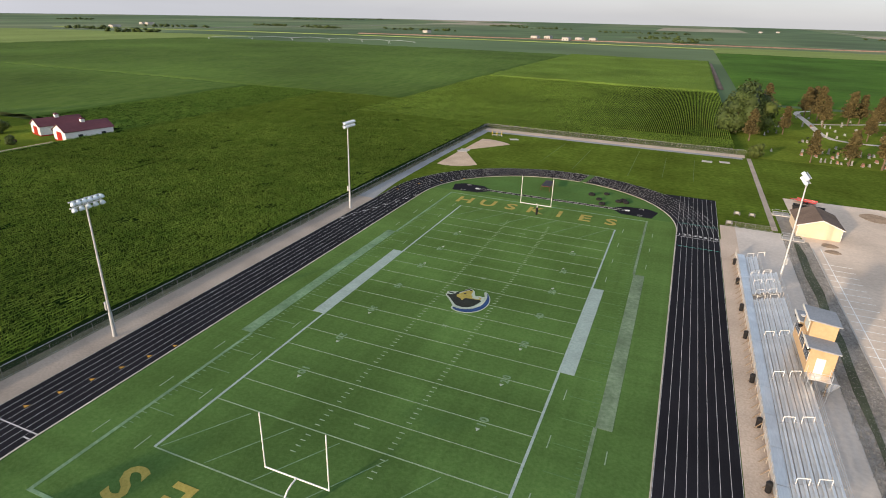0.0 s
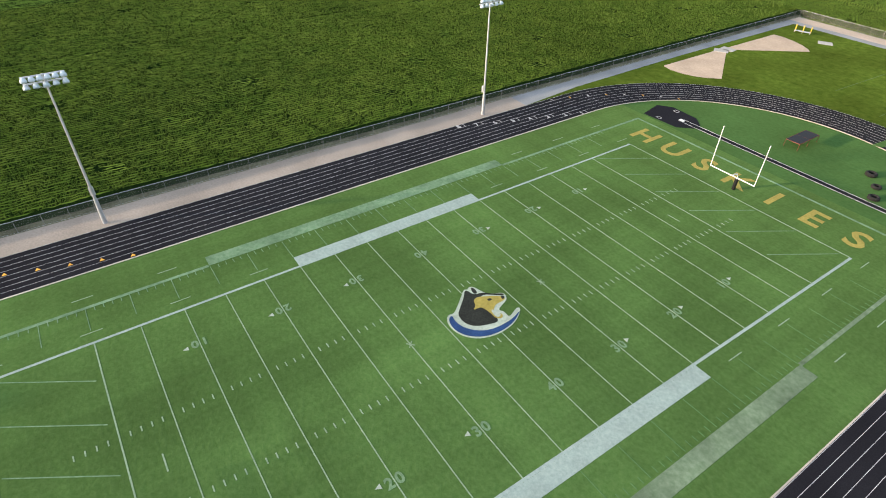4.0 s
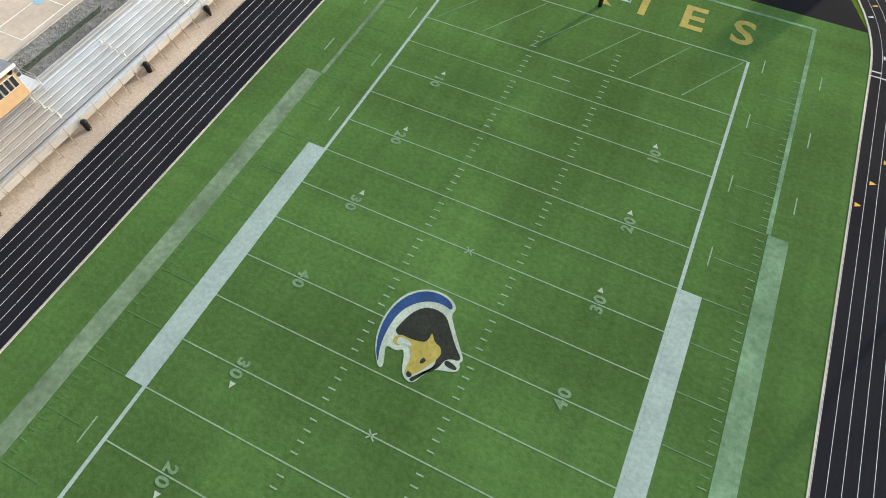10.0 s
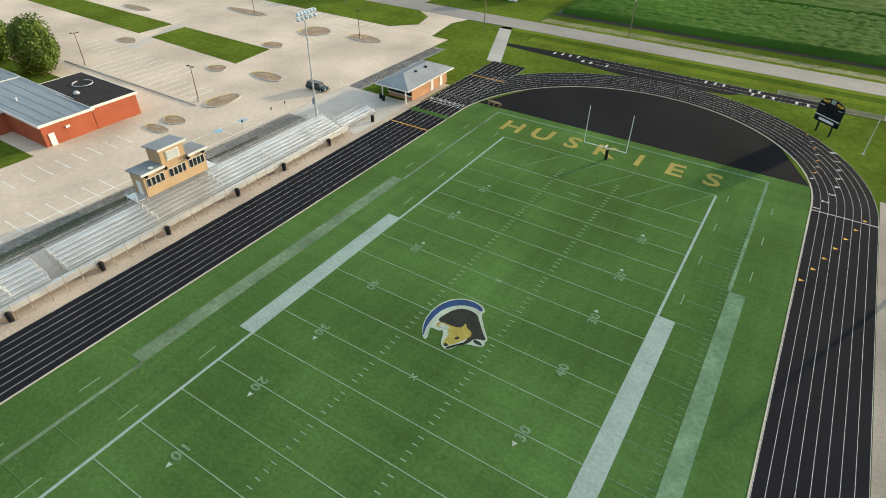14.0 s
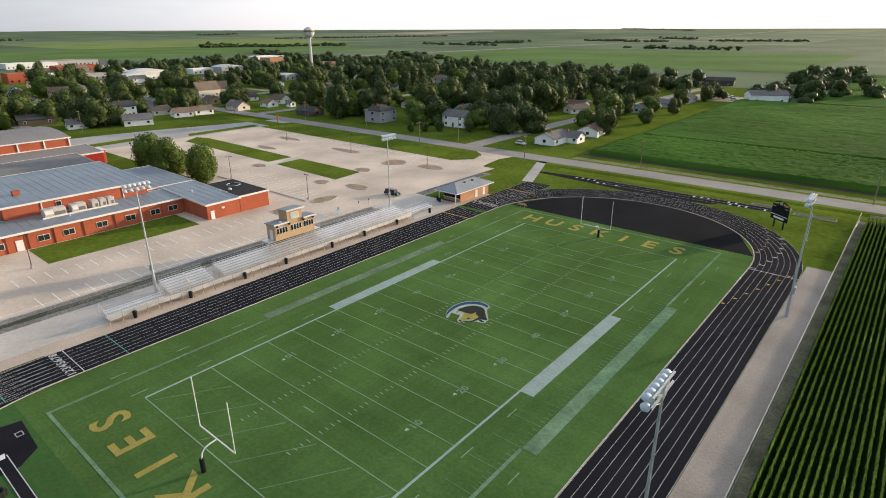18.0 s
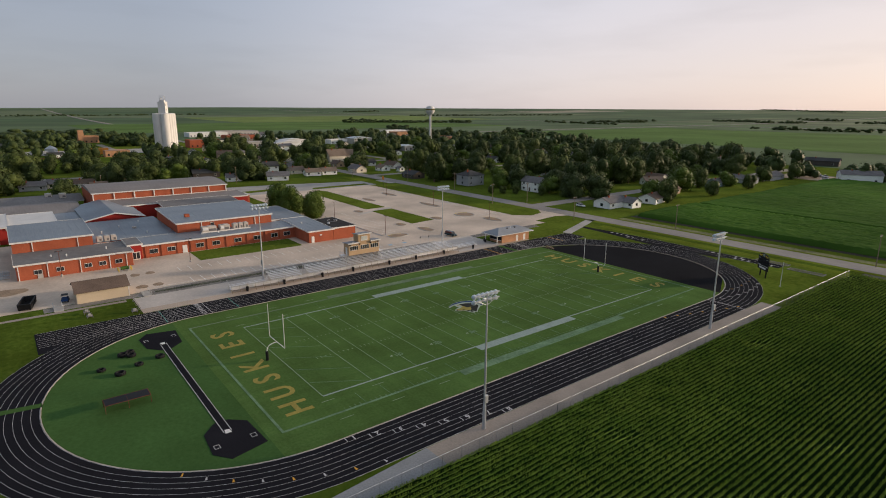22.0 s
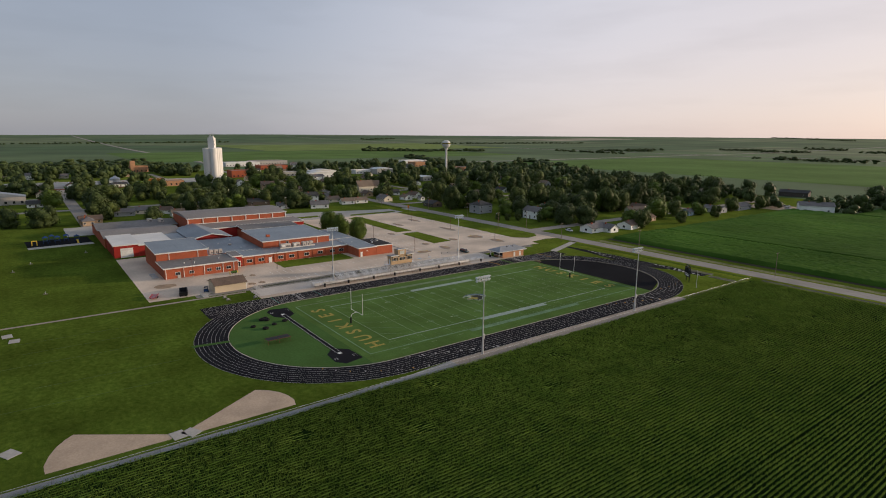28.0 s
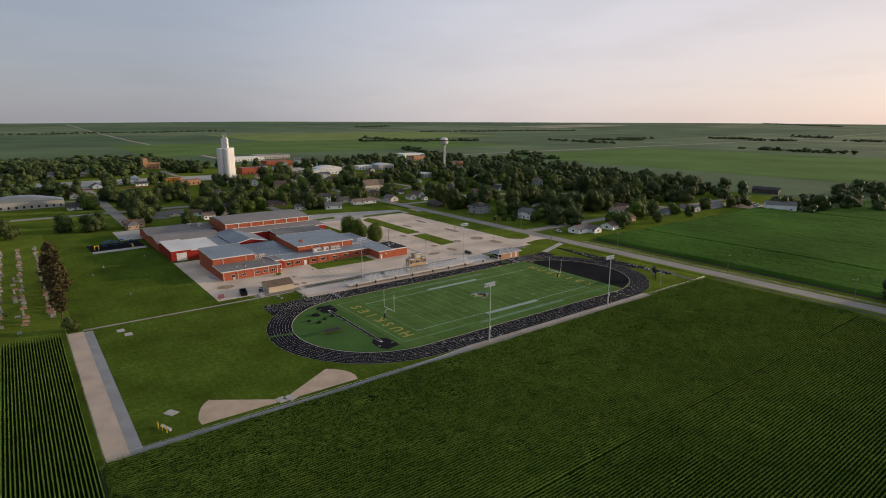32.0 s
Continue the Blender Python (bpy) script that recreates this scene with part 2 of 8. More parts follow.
    def hip(self, x0, x1, y0, y1, z0, rise, over=0.5, thick=0.2):
        x0, x1, y0, y1 = x0 - over, x1 + over, y0 - over, y1 + over
        h = min(x1 - x0, y1 - y0) / 2
        if x1 - x0 > y1 - y0:
            r = [(x0 + h, (y0 + y1) / 2), (x1 - h, (y0 + y1) / 2)]
            q = [(0, 1, 5, 4), (1, 2, 5), (2, 3, 4, 5), (3, 0, 4)]
        else:
            r = [((x0 + x1) / 2, y0 + h), ((x0 + x1) / 2, y1 - h)]
            q = [(0, 1, 4), (1, 2, 5, 4), (2, 3, 5), (3, 0, 4, 5)]
        vs = [(x0, y0, z0 + thick), (x1, y0, z0 + thick), (x1, y1, z0 + thick), (x0, y1, z0 + thick)] + [(x, y, z0 + thick + rise) for x, y in r] + [(x0, y0, z0), (x1, y0, z0), (x1, y1, z0), (x0, y1, z0)]
        return self.add(vs, q + [(9, 8, 7, 6)] + [(6 + i, 6 + (i + 1) % 4, (i + 1) % 4, i) for i in range(4)])

    def mesh(self, name, material=None):
        me = bpy.data.meshes.new(name)
        me.from_pydata(self.v, [], self.f)
        me.update()
        if material:
            me.materials.append(material)
        return me


def part(name, shape, material, parent, label=""):
    """One mesh under a thing; a Shape or a finished mesh."""
    me = shape.mesh(name, material) if isinstance(shape, Shape) else shape
    ob = new(name, me)
    if parent:
        ob.parent = parent
    if label:
        ob["label"] = label
    return ob


def again(name, me, parent, m):
    """One more piece on a shared mesh."""
    ob = new(name, me)
    ob.parent = parent
    ob.matrix_basis = m
    return ob


def thing(name, at, label, category, group="", rz=0, kind=""):
    ob = new(name)
    ob.matrix_basis = pose(*at, 0, 0, rz)
    ob.empty_display_size = 0.2
    return tagged(ob, label, category, group, kind)


def sheet(name, polys, z, material, label, thick=0.25, kind="structure", parent=None, stagger=0.0):
    """Flat ground covers with a body below their top."""
    s = Shape()
    for p in polys:
        if len(p) == 4 and not isinstance(p[0], tuple):
            x0, x1, y0, y1 = p
            p = [(x0, y0), (x1, y0), (x1, y1), (x0, y1)]
        s.prism(p, z - thick, z)
        z += stagger
    ob = new(name, s.mesh(name, material))
    if parent:
        ob.parent = parent
        return ob
    return tagged(ob, label, name.split("_")[-1], kind=kind)


def text_mesh(body, size, material, bold=0.0, name="writing"):
    """Writing as a thin slab, centred on its middle, flat in the x-y plane."""
    cu = bpy.data.curves.new(name, "FONT")
    cu.body, cu.size, cu.align_x, cu.align_y, cu.offset, cu.extrude = body, size, "CENTER", "CENTER", bold, 0.004
    cu.resolution_u = 3
    ob = bpy.data.objects.new(name, cu)
    me = bpy.data.meshes.new_from_object(ob)
    bpy.data.objects.remove(ob)
    me.materials.clear()
    me.materials.append(material)
    return me


# ---- materials ----
M_ground = mat("farmland", (0.030, 0.085, 0.018), (0.05, 0.12, 0.025), s1=0.4, s2=0.004, bump=0.3, vary=0.3, dist=0.3)
M_grass = mat("mown_grass", (0.0362, 0.0690, 0.0085), (0.0825, 0.120, 0.0178), s1=0.75, s2=0.06, bump=1.0, vary=0.28, dist=0.14, spec=0.0)
M_lawn = mat("lush_grass", (0.05798, 0.09787, 0.01142), (0.1179, 0.1533, 0.02366), s1=0.7, s2=0.07, bump=0.9, vary=0.26, dist=0.12, spec=0.0)
M_rough = mat("rough_grass", (0.080, 0.120, 0.012), (0.150, 0.180, 0.026), s1=1.2, s2=0.06, bump=0.8, vary=0.3, dist=0.15, spec=0.0)
M_turf = mat("field_turf", (0.0495, 0.1057, 0.0280), (0.0780, 0.1406, 0.0442), s1=2.2, s2=0.07, bump=0.6, vary=0.18, dist=0.06, spec=0.0)
def mown(m, sx, sy, amt):
    """Soft crossing stripes that a mower leaves."""
    nt = m.node_tree
    hs = next(k for k in nt.nodes if k.bl_idname == "ShaderNodeHueSaturation")
    src = hs.inputs["Value"].links[0].from_socket
    tc = nt.nodes.new("ShaderNodeTexCoord")
    for sc in (sx, sy):
        mp, nz, mr, mm = (nt.nodes.new(k) for k in ("ShaderNodeMapping", "ShaderNodeTexNoise", "ShaderNodeMapRange", "ShaderNodeMath"))
        mp.inputs["Scale"].default_value = sc
        nz.inputs["Scale"].default_value, nz.inputs["Detail"].default_value = 1.0, 3
        nt.links.new(tc.outputs["Object"], mp.inputs["Vector"])
        nt.links.new(mp.outputs["Vector"], nz.inputs["Vector"])
        mr.inputs[1].default_value, mr.inputs[2].default_value, mr.inputs[3].default_value, mr.inputs[4].default_value = 0.3, 0.7, 1 - amt, 1 + amt
        nt.links.new(nz.outputs["Fac"], mr.inputs[0])
        mm.operation = "MULTIPLY"
        nt.links.new(src, mm.inputs[0])
        nt.links.new(mr.outputs[0], mm.inputs[1])
        src = mm.outputs[0]
    nt.links.new(src, hs.inputs["Value"])


mown(M_turf, (0.9, 0.03, 1), (0.025, 0.55, 1), 0.07)
mown(M_turf, (0.12, 0.05, 1), (0.05, 0.035, 1), 0.10)
mown(M_grass, (0.05, 0.4, 1), (0.4, 0.03, 1), 0.08)
M_turf2 = mat("infield_turf", (0.03447, 0.08865, 0.02668), (0.05171, 0.1149, 0.03796), s1=1.5, s2=0.08, bump=0.5, vary=0.16, dist=0.06, spec=0.0)
M_paint = mat("field_paint", (0.153, 0.243, 0.144), (0.279, 0.36, 0.261), s1=3.5, s2=0.3, bump=0.1, vary=0.12, spec=0.0)
M_ghost = mat("worn_paint", (0.068, 0.144, 0.052), (0.096, 0.176, 0.076), s1=2, s2=0.3, bump=0.1)
M_faded = mat("faded_paint", (0.102, 0.187, 0.102), (0.187, 0.2805, 0.1785), s1=1.6, s2=0.25, bump=0.1, vary=0.25, spec=0.0)
M_faint = mat("faint_paint", (0.110, 0.165, 0.095), (0.185, 0.245, 0.165), s1=1.6, s2=0.2, bump=0.1, vary=0.3, spec=0.0)
M_band = mat("sideline_paint", (0.23, 0.3082, 0.2852), (0.3312, 0.4048, 0.3726), s1=2.5, s2=0.3, bump=0.1, vary=0.1)
M_gold = mat("gold_paint", (0.252, 0.216, 0.0495), (0.36, 0.297, 0.081), s1=3.0, s2=0.4, bump=0.1, vary=0.15)
M_blackpaint = mat("black_paint", (0.016, 0.018, 0.016), (0.03, 0.034, 0.028), s1=4.0, s2=0.5, bump=0.1)
M_bluepaint = mat("blue_paint", (0.016, 0.045, 0.13), (0.028, 0.065, 0.17), s1=4.0, s2=0.5, bump=0.1)
M_silverpaint = mat("silver_paint", (0.28, 0.34, 0.28), (0.40, 0.46, 0.39), s1=4.0, s2=0.5, bump=0.1)
M_track = mat("track_rubber", (0.01248, 0.01248, 0.0156), (0.02184, 0.02184, 0.02652), rough=0.95, s1=12, s2=0.12, bump=0.1, vary=0.16, spec=0.02)
M_dark = mat("black_asphalt", (0.01063, 0.01105, 0.01317), (0.01785, 0.01827, 0.02125), rough=0.95, s1=10, s2=0.07, bump=0.1, vary=0.25, spec=0.02)
M_post = mat("weathered_post", (0.16, 0.16, 0.15), (0.24, 0.24, 0.23), rough=0.6, s1=3, bump=0.05, metal=0.3)
M_stall = mat("stall_paint", (0.74, 0.73, 0.70), (0.84, 0.83, 0.80), s1=3, s2=0.4, bump=0, vary=0.12)
M_line = mat("lane_paint", (0.42, 0.42, 0.43), (0.56, 0.56, 0.57), s1=5, s2=0.5, bump=0)
M_mark = mat("orange_mark", (0.62, 0.33, 0.05), (0.72, 0.40, 0.08), s1=4, bump=0)
M_teal = mat("teal_mark", (0.08, 0.34, 0.30), (0.11, 0.42, 0.36), s1=4, bump=0)
M_curb = mat("track_kerb", (0.42, 0.38, 0.32), (0.52, 0.47, 0.40), s1=4, bump=0.2)
M_gravel = mat("tan_gravel", (0.39, 0.31, 0.245), (0.56, 0.46, 0.375), s1=3.5, s2=0.12, bump=0.6, vary=0.14, dist=0.05)
M_strip = mat("strip_gravel", (0.27, 0.23, 0.195), (0.39, 0.335, 0.285), s1=3.5, s2=0.12, bump=0.6, vary=0.16, dist=0.05)
M_weeds = mat("dry_weeds", (0.10, 0.105, 0.06), (0.20, 0.19, 0.13), s1=2.5, s2=0.2, bump=0.8, vary=0.35, dist=0.1, spec=0.0)
M_drive = mat("pale_drive_gravel", (0.40, 0.37, 0.34), (0.54, 0.51, 0.47), s1=2.0, s2=0.15, bump=0.4, vary=0.15, dist=0.05)
M_redstone = mat("red_granite", (0.22, 0.12, 0.085), (0.33, 0.19, 0.13), s1=3, s2=0.2, bump=0.2, vary=0.2)
M_greyg = mat("grey_gravel", (0.2106, 0.2198, 0.2288), (0.3198, 0.328, 0.3344), s1=4.0, s2=0.15, bump=0.6, vary=0.14, dist=0.05)
M_isle = mat("island_soil", (0.25, 0.18, 0.12), (0.39, 0.29, 0.205), s1=1.5, s2=0.3, bump=0.5, vary=0.2)
M_dirt = mat("infield_dirt", (0.42, 0.32, 0.235), (0.52, 0.41, 0.31), s1=2.0, s2=0.2, bump=0.3, vary=0.12)
M_conc = mat("lot_concrete", (0.530, 0.436, 0.352), (0.646, 0.540, 0.442), s1=1.3, s2=0.06, bump=0.15, vary=0.2)
M_concg = mat("grey_concrete", (0.36, 0.345, 0.325), (0.45, 0.43, 0.40), s1=1.5, s2=0.1, bump=0.15, vary=0.12)
M_road = mat("road_surface", (0.25, 0.23, 0.215), (0.33, 0.305, 0.28), s1=1.5, s2=0.06, bump=0.2, vary=0.13, stretch=(0.15, 1, 1))
M_brick = mat("red_brick", (0.33, 0.085, 0.045), (0.43, 0.125, 0.065), s1=2.5, s2=0.25, bump=0.35, vary=0.12, stretch=(1, 1, 4))
M_redmetal = mat("red_metal", (0.30, 0.028, 0.022), (0.35, 0.036, 0.028), rough=0.5, s1=6, bump=0.1, vary=0.08, stretch=(3, 3, 0.1))
M_tanbrick = mat("tan_brick", (0.42, 0.22, 0.12), (0.52, 0.29, 0.17), s1=3, s2=0.3, bump=0.3, vary=0.12, stretch=(1, 1, 4))
M_tan = mat("tan_panel", (0.44, 0.30, 0.17), (0.50, 0.35, 0.21), rough=0.7, s1=2, s2=0.4, bump=0.08, vary=0.08)
M_cream = mat("cream_siding", (0.55, 0.45, 0.32), (0.61, 0.50, 0.36), rough=0.6, s1=3, bump=0.15, stretch=(1, 1, 6), vary=0.08)
M_white = mat("white_paint", (0.66, 0.66, 0.64), (0.76, 0.76, 0.74), rough=0.6, s1=2, s2=0.2, bump=0.08, vary=0.08)
M_trim = mat("white_trim", (0.68, 0.66, 0.62), (0.76, 0.74, 0.70), rough=0.5, s1=3, bump=0.05, vary=0.08)
M_bluroof = mat("metal_roof_blue_grey", (0.20, 0.235, 0.27), (0.27, 0.305, 0.34), rough=0.45, s1=1.2, s2=0.08, bump=0.2, vary=0.13, stretch=(0.2, 3, 1), metal=0.2)
M_gryroof = mat("membrane_roof_grey", (0.17, 0.165, 0.165), (0.23, 0.22, 0.215), rough=0.8, s1=0.8, s2=0.06, bump=0.1, vary=0.18)
M_gymroof = mat("gym_roof", (0.22, 0.20, 0.19), (0.27, 0.25, 0.24), rough=0.6, s1=0.9, s2=0.05, bump=0.1, vary=0.12, stretch=(0.2, 2, 1))
M_blkroof = mat("black_roof", (0.022, 0.02, 0.02), (0.04, 0.036, 0.034), rough=0.75, s1=1.5, s2=0.2, bump=0.2, vary=0.2)
M_whtroof = mat("white_metal_roof", (0.62, 0.61, 0.59), (0.72, 0.71, 0.69), rough=0.45, s1=1.2, s2=0.1, bump=0.2, vary=0.1, stretch=(3, 0.2, 1))
M_shingle = mat("grey_shingle", (0.13, 0.125, 0.125), (0.21, 0.20, 0.20), s1=5, s2=0.3, bump=0.5, vary=0.15)
M_brnroof = mat("brown_shingle", (0.125, 0.088, 0.068), (0.19, 0.14, 0.11), s1=5, s2=0.3, bump=0.5, vary=0.15)
M_bgyroof = mat("blue_shingle", (0.23, 0.25, 0.28), (0.31, 0.33, 0.355), s1=4, s2=0.2, bump=0.4, vary=0.14)
M_walk = mat("pale_concourse", (0.46, 0.415, 0.375), (0.56, 0.51, 0.46), s1=1.5, s2=0.1, bump=0.15, vary=0.12)
M_alu = mat("aluminium", (0.70, 0.70, 0.70), (0.82, 0.82, 0.81), rough=0.42, s1=2, s2=0.4, bump=0.05, metal=0.8, vary=0.1, stretch=(4, 0.4, 1))
M_galv = mat("galvanised_steel", (0.46, 0.48, 0.50), (0.58, 0.60, 0.62), rough=0.5, s1=3, s2=0.3, bump=0.05, metal=0.6, vary=0.1)
M_rail = mat("rail_steel", (0.50, 0.46, 0.40), (0.60, 0.55, 0.48), rough=0.5, s1=3, bump=0.05, metal=0.4)
M_wood = mat("weathered_wood", (0.20, 0.15, 0.10), (0.31, 0.24, 0.17), s1=4, s2=0.5, bump=0.4, stretch=(1, 1, 0.15))
M_bark = mat("bark", (0.09, 0.065, 0.045), (0.16, 0.12, 0.085), s1=6, s2=1, bump=0.8, stretch=(1, 1, 0.25))
M_black = mat("black_plastic", (0.012, 0.012, 0.013), (0.02, 0.02, 0.022), rough=0.5, s1=5, bump=0.05)
M_rubber = mat("tyre_rubber", (0.015, 0.015, 0.015), (0.028, 0.028, 0.028), rough=0.8, s1=8, bump=0.4)
M_rock = mat("rock_fill", (0.175, 0.165, 0.152), (0.315, 0.298, 0.275), s1=1.6, s2=0.2, bump=0.8, vary=0.2, island=0.22, dist=0.1)
M_yellow = mat("yellow_paint", (0.62, 0.43, 0.05), (0.70, 0.50, 0.09), s1=4, bump=0.05)
M_orange = mat("orange_paint", (0.60, 0.22, 0.03), (0.66, 0.27, 0.05), s1=4, bump=0.05)
M_bluesign = mat("sign_blue", (0.24, 0.40, 0.52), (0.34, 0.48, 0.58), s1=4, bump=0)
M_carpaint = mat("dark_teal_car_paint", (0.012, 0.035, 0.04), (0.016, 0.042, 0.048), rough=0.2, s1=2, bump=0, metal=0.4, spec=0.5)
M_carwhite = mat("white_car_paint", (0.62, 0.62, 0.62), (0.68, 0.68, 0.68), rough=0.25, s1=2, bump=0, spec=0.5)
M_carred = mat("red_car_paint", (0.30, 0.02, 0.02), (0.34, 0.03, 0.03), rough=0.25, s1=2, bump=0, spec=0.5)
M_rust = mat("rusty_steel", (0.10, 0.035, 0.025), (0.17, 0.06, 0.04), rough=0.7, s1=3, s2=0.8, bump=0.3)
M_lamp = mat("lamp_shell", (0.46, 0.54, 0.60), (0.58, 0.65, 0.70), rough=0.3, s1=3, bump=0, spec=0.5)
M_glass = mat("dark_window_glass", (0.02, 0.024, 0.028), (0.028, 0.032, 0.036), rough=0.08, s1=1, bump=0, spec=0.6)
M_litglass = mat("pale_window_film", (0.50, 0.53, 0.50), (0.58, 0.60, 0.56), rough=0.15, s1=1, bump=0, spec=0.6)
M_leafA = mat("leaves_mid_green", (0.0465, 0.0685, 0.0165), (0.0815, 0.1045, 0.0270), rough=0.6, s1=0.8, s2=0.2, bump=0, vary=0.2, island=0.28)
M_leafB = mat("leaves_dark_green", (0.0335, 0.0530, 0.0158), (0.0595, 0.0830, 0.0252), rough=0.6, s1=0.8, s2=0.2, bump=0, vary=0.2, island=0.28)
M_leafC = mat("leaves_bright_green", (0.060, 0.098, 0.014), (0.098, 0.140, 0.024), rough=0.55, s1=0.8, s2=0.2, bump=0, vary=0.15, island=0.22)
M_needle = mat("needles_olive_brown", (0.060, 0.054, 0.021), (0.112, 0.086, 0.038), rough=0.7, s1=0.8, s2=0.2, bump=0, vary=0.25, island=0.35)
M_corn = mat("corn_leaves", (0.09632, 0.1678, 0.02225), (0.1807, 0.2538, 0.04079), rough=0.9, s1=0.25, s2=0.02, bump=0, vary=0.18, island=0.38, spec=0.03)
# lower leaves and furrows darkened: shade between rows put into the colour
M_cornlow = mat("corn_lower_leaves_shaded", (0.008, 0.019, 0.005), (0.016, 0.034, 0.007), spec=0.02, rough=0.95, s1=1.5, s2=0.03, bump=0.6, vary=0.2, dist=0.2)
M_bean = mat("bean_canopy", (0.0384, 0.096, 0.0144), (0.0744, 0.144, 0.0228), rough=0.9, s1=0.35, s2=0.012, bump=0.6, vary=0.3, stretch=(0.12, 1.6, 1), dist=0.3, spec=0.02)
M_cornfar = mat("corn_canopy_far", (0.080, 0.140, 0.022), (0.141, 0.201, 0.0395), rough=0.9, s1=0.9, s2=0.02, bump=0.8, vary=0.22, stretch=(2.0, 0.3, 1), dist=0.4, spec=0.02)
M_cornwest = mat("corn_leaves_west", (0.092, 0.178, 0.027), (0.165, 0.258, 0.045), rough=0.9, s1=0.25, s2=0.02, bump=0, vary=0.15, island=0.3, spec=0.03)
# brighter copy of the corn leaf tone, with the north rows' sunlight painted in
M_cornlit = mat("corn_leaves_lit", (0.143, 0.238, 0.034), (0.243, 0.345, 0.062), rough=0.9, s1=0.25, s2=0.02, bump=0, vary=0.2, island=0.38, spec=0.03)
M_beanN = mat("bean_canopy_north", (0.0590, 0.107, 0.0215), (0.0945, 0.146, 0.0335), rough=0.9, s1=0.7, s2=0.008, bump=0.6, vary=0.28, stretch=(0.5, 0.08, 1), dist=0.3, spec=0.02)
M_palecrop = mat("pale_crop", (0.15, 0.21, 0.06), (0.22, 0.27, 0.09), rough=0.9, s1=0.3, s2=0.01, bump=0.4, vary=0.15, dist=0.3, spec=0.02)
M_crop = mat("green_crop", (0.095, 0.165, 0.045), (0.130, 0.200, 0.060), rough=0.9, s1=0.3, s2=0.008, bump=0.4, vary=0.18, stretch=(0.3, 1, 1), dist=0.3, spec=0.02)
M_ditch = mat("ditch_weeds", (0.050, 0.062, 0.040), (0.085, 0.095, 0.060), s1=1.4, s2=0.12, bump=0.8, vary=0.3, dist=0.12)
M_weedbank = mat("bank_weeds", (0.085, 0.120, 0.035), (0.24, 0.22, 0.11), s1=0.9, s2=0.15, bump=0.9, vary=0.3, dist=0.2)
M_soil = mat("dark_soil", (0.035, 0.032, 0.022), (0.06, 0.055, 0.035), s1=2, s2=0.2, bump=0.5)
M_stone = mat("grave_stone", (0.20, 0.20, 0.19), (0.34, 0.33, 0.31), rough=0.6, s1=3, bump=0.2, rand=0.35)
M_board = mat("scoreboard_black", (0.010, 0.011, 0.013), (0.016, 0.017, 0.02), rough=0.4, s1=2, bump=0)
M_silo = mat("white_concrete", (0.60, 0.59, 0.57), (0.70, 0.69, 0.67), rough=0.8, s1=0.5, s2=0.05, bump=0.1, vary=0.1, stretch=(1, 1, 0.1))


def link_fabric():
    """Woven wire: a sheet whose gaps let light through."""
    m = mat("chain_link", (0.22, 0.22, 0.21), (0.30, 0.30, 0.29), rough=0.6, metal=0.2, bump=0)
    nt = m.node_tree
    out, b = nt.nodes["Material Output"], nt.nodes["Principled BSDF"]
    tr, mx = nt.nodes.new("ShaderNodeBsdfTransparent"), nt.nodes.new("ShaderNodeMixShader")
    mx.inputs[0].default_value = 0.13
    nt.links.new(tr.outputs[0], mx.inputs[1])
    nt.links.new(b.outputs[0], mx.inputs[2])
    nt.links.new(mx.outputs[0], out.inputs["Surface"])
    return m


M_link = link_fabric()


def downy(m, weight, tint):
    """Blades and leaf edges catch light at a slant, as on cloth."""
    b = m.node_tree.nodes["Principled BSDF"]
    b.inputs["Sheen Weight"].default_value, b.inputs["Sheen Roughness"].default_value = weight, 0.5
    b.inputs["Sheen Tint"].default_value = (*tint, 1)


for m_ in (M_turf, M_turf2):
    downy(m_, 0.07, (0.60, 0.85, 0.22))
for m_ in (M_grass, M_lawn, M_rough):
    downy(m_, 0.03, (0.70, 0.85, 0.2))

# ---- ground ----
def lie(x, y):
    """Height of the far land: flat near by, falling gently to the north-west, rising a little at the horizon."""
    d, az = np.hypot(x, y), np.degrees(np.arctan2(x, y))
    up = (28.0 + 12.0 * np.clip(-y / 1500.0, 0, 1)) * (np.clip(d - 1800, 0, 3000) / 3000) ** 1.5
    fall = np.clip(0.0096 - 0.000245 * az, 0, 0.025) * np.clip((az + 88) / 20, 0, 1)
    q = np.maximum(d - 350, 0)
    return up - 0.86 * fall * q * q / (q + 250)


def far_rise(x, y):
    return float(lie(x, y))


def lane(name, p, q, w, material, label, lift=0.35, step=45.0):
    """A strip of ground that follows the lie of the land."""
    n = max(1, int(math.hypot(q[0] - p[0], q[1] - p[1]) / step))
    d = (Vector(q) - Vector(p)).normalized()
    nx, ny = -d.y * w / 2, d.x * w / 2
    V, F = [], []
    for i in range(n + 1):
        x, y = p[0] + (q[0] - p[0]) * i / n, p[1] + (q[1] - p[1]) * i / n
        for sx, dz in ((-1, -0.6), (-1, lift), (1, lift), (1, -0.6)):
            V.append((x + sx * nx, y + sx * ny, far_rise(x + sx * nx, y + sx * ny) + dz))
    for i in range(n):
        F += [(i * 4 + k, i * 4 + k + 1, i * 4 + k + 5, i * 4 + k + 4) for k in range(3)]
    return tagged(new(name, fast_mesh(name, V, [f[::-1] for f in F], material)), label, name.split("_")[-1], kind="structure")


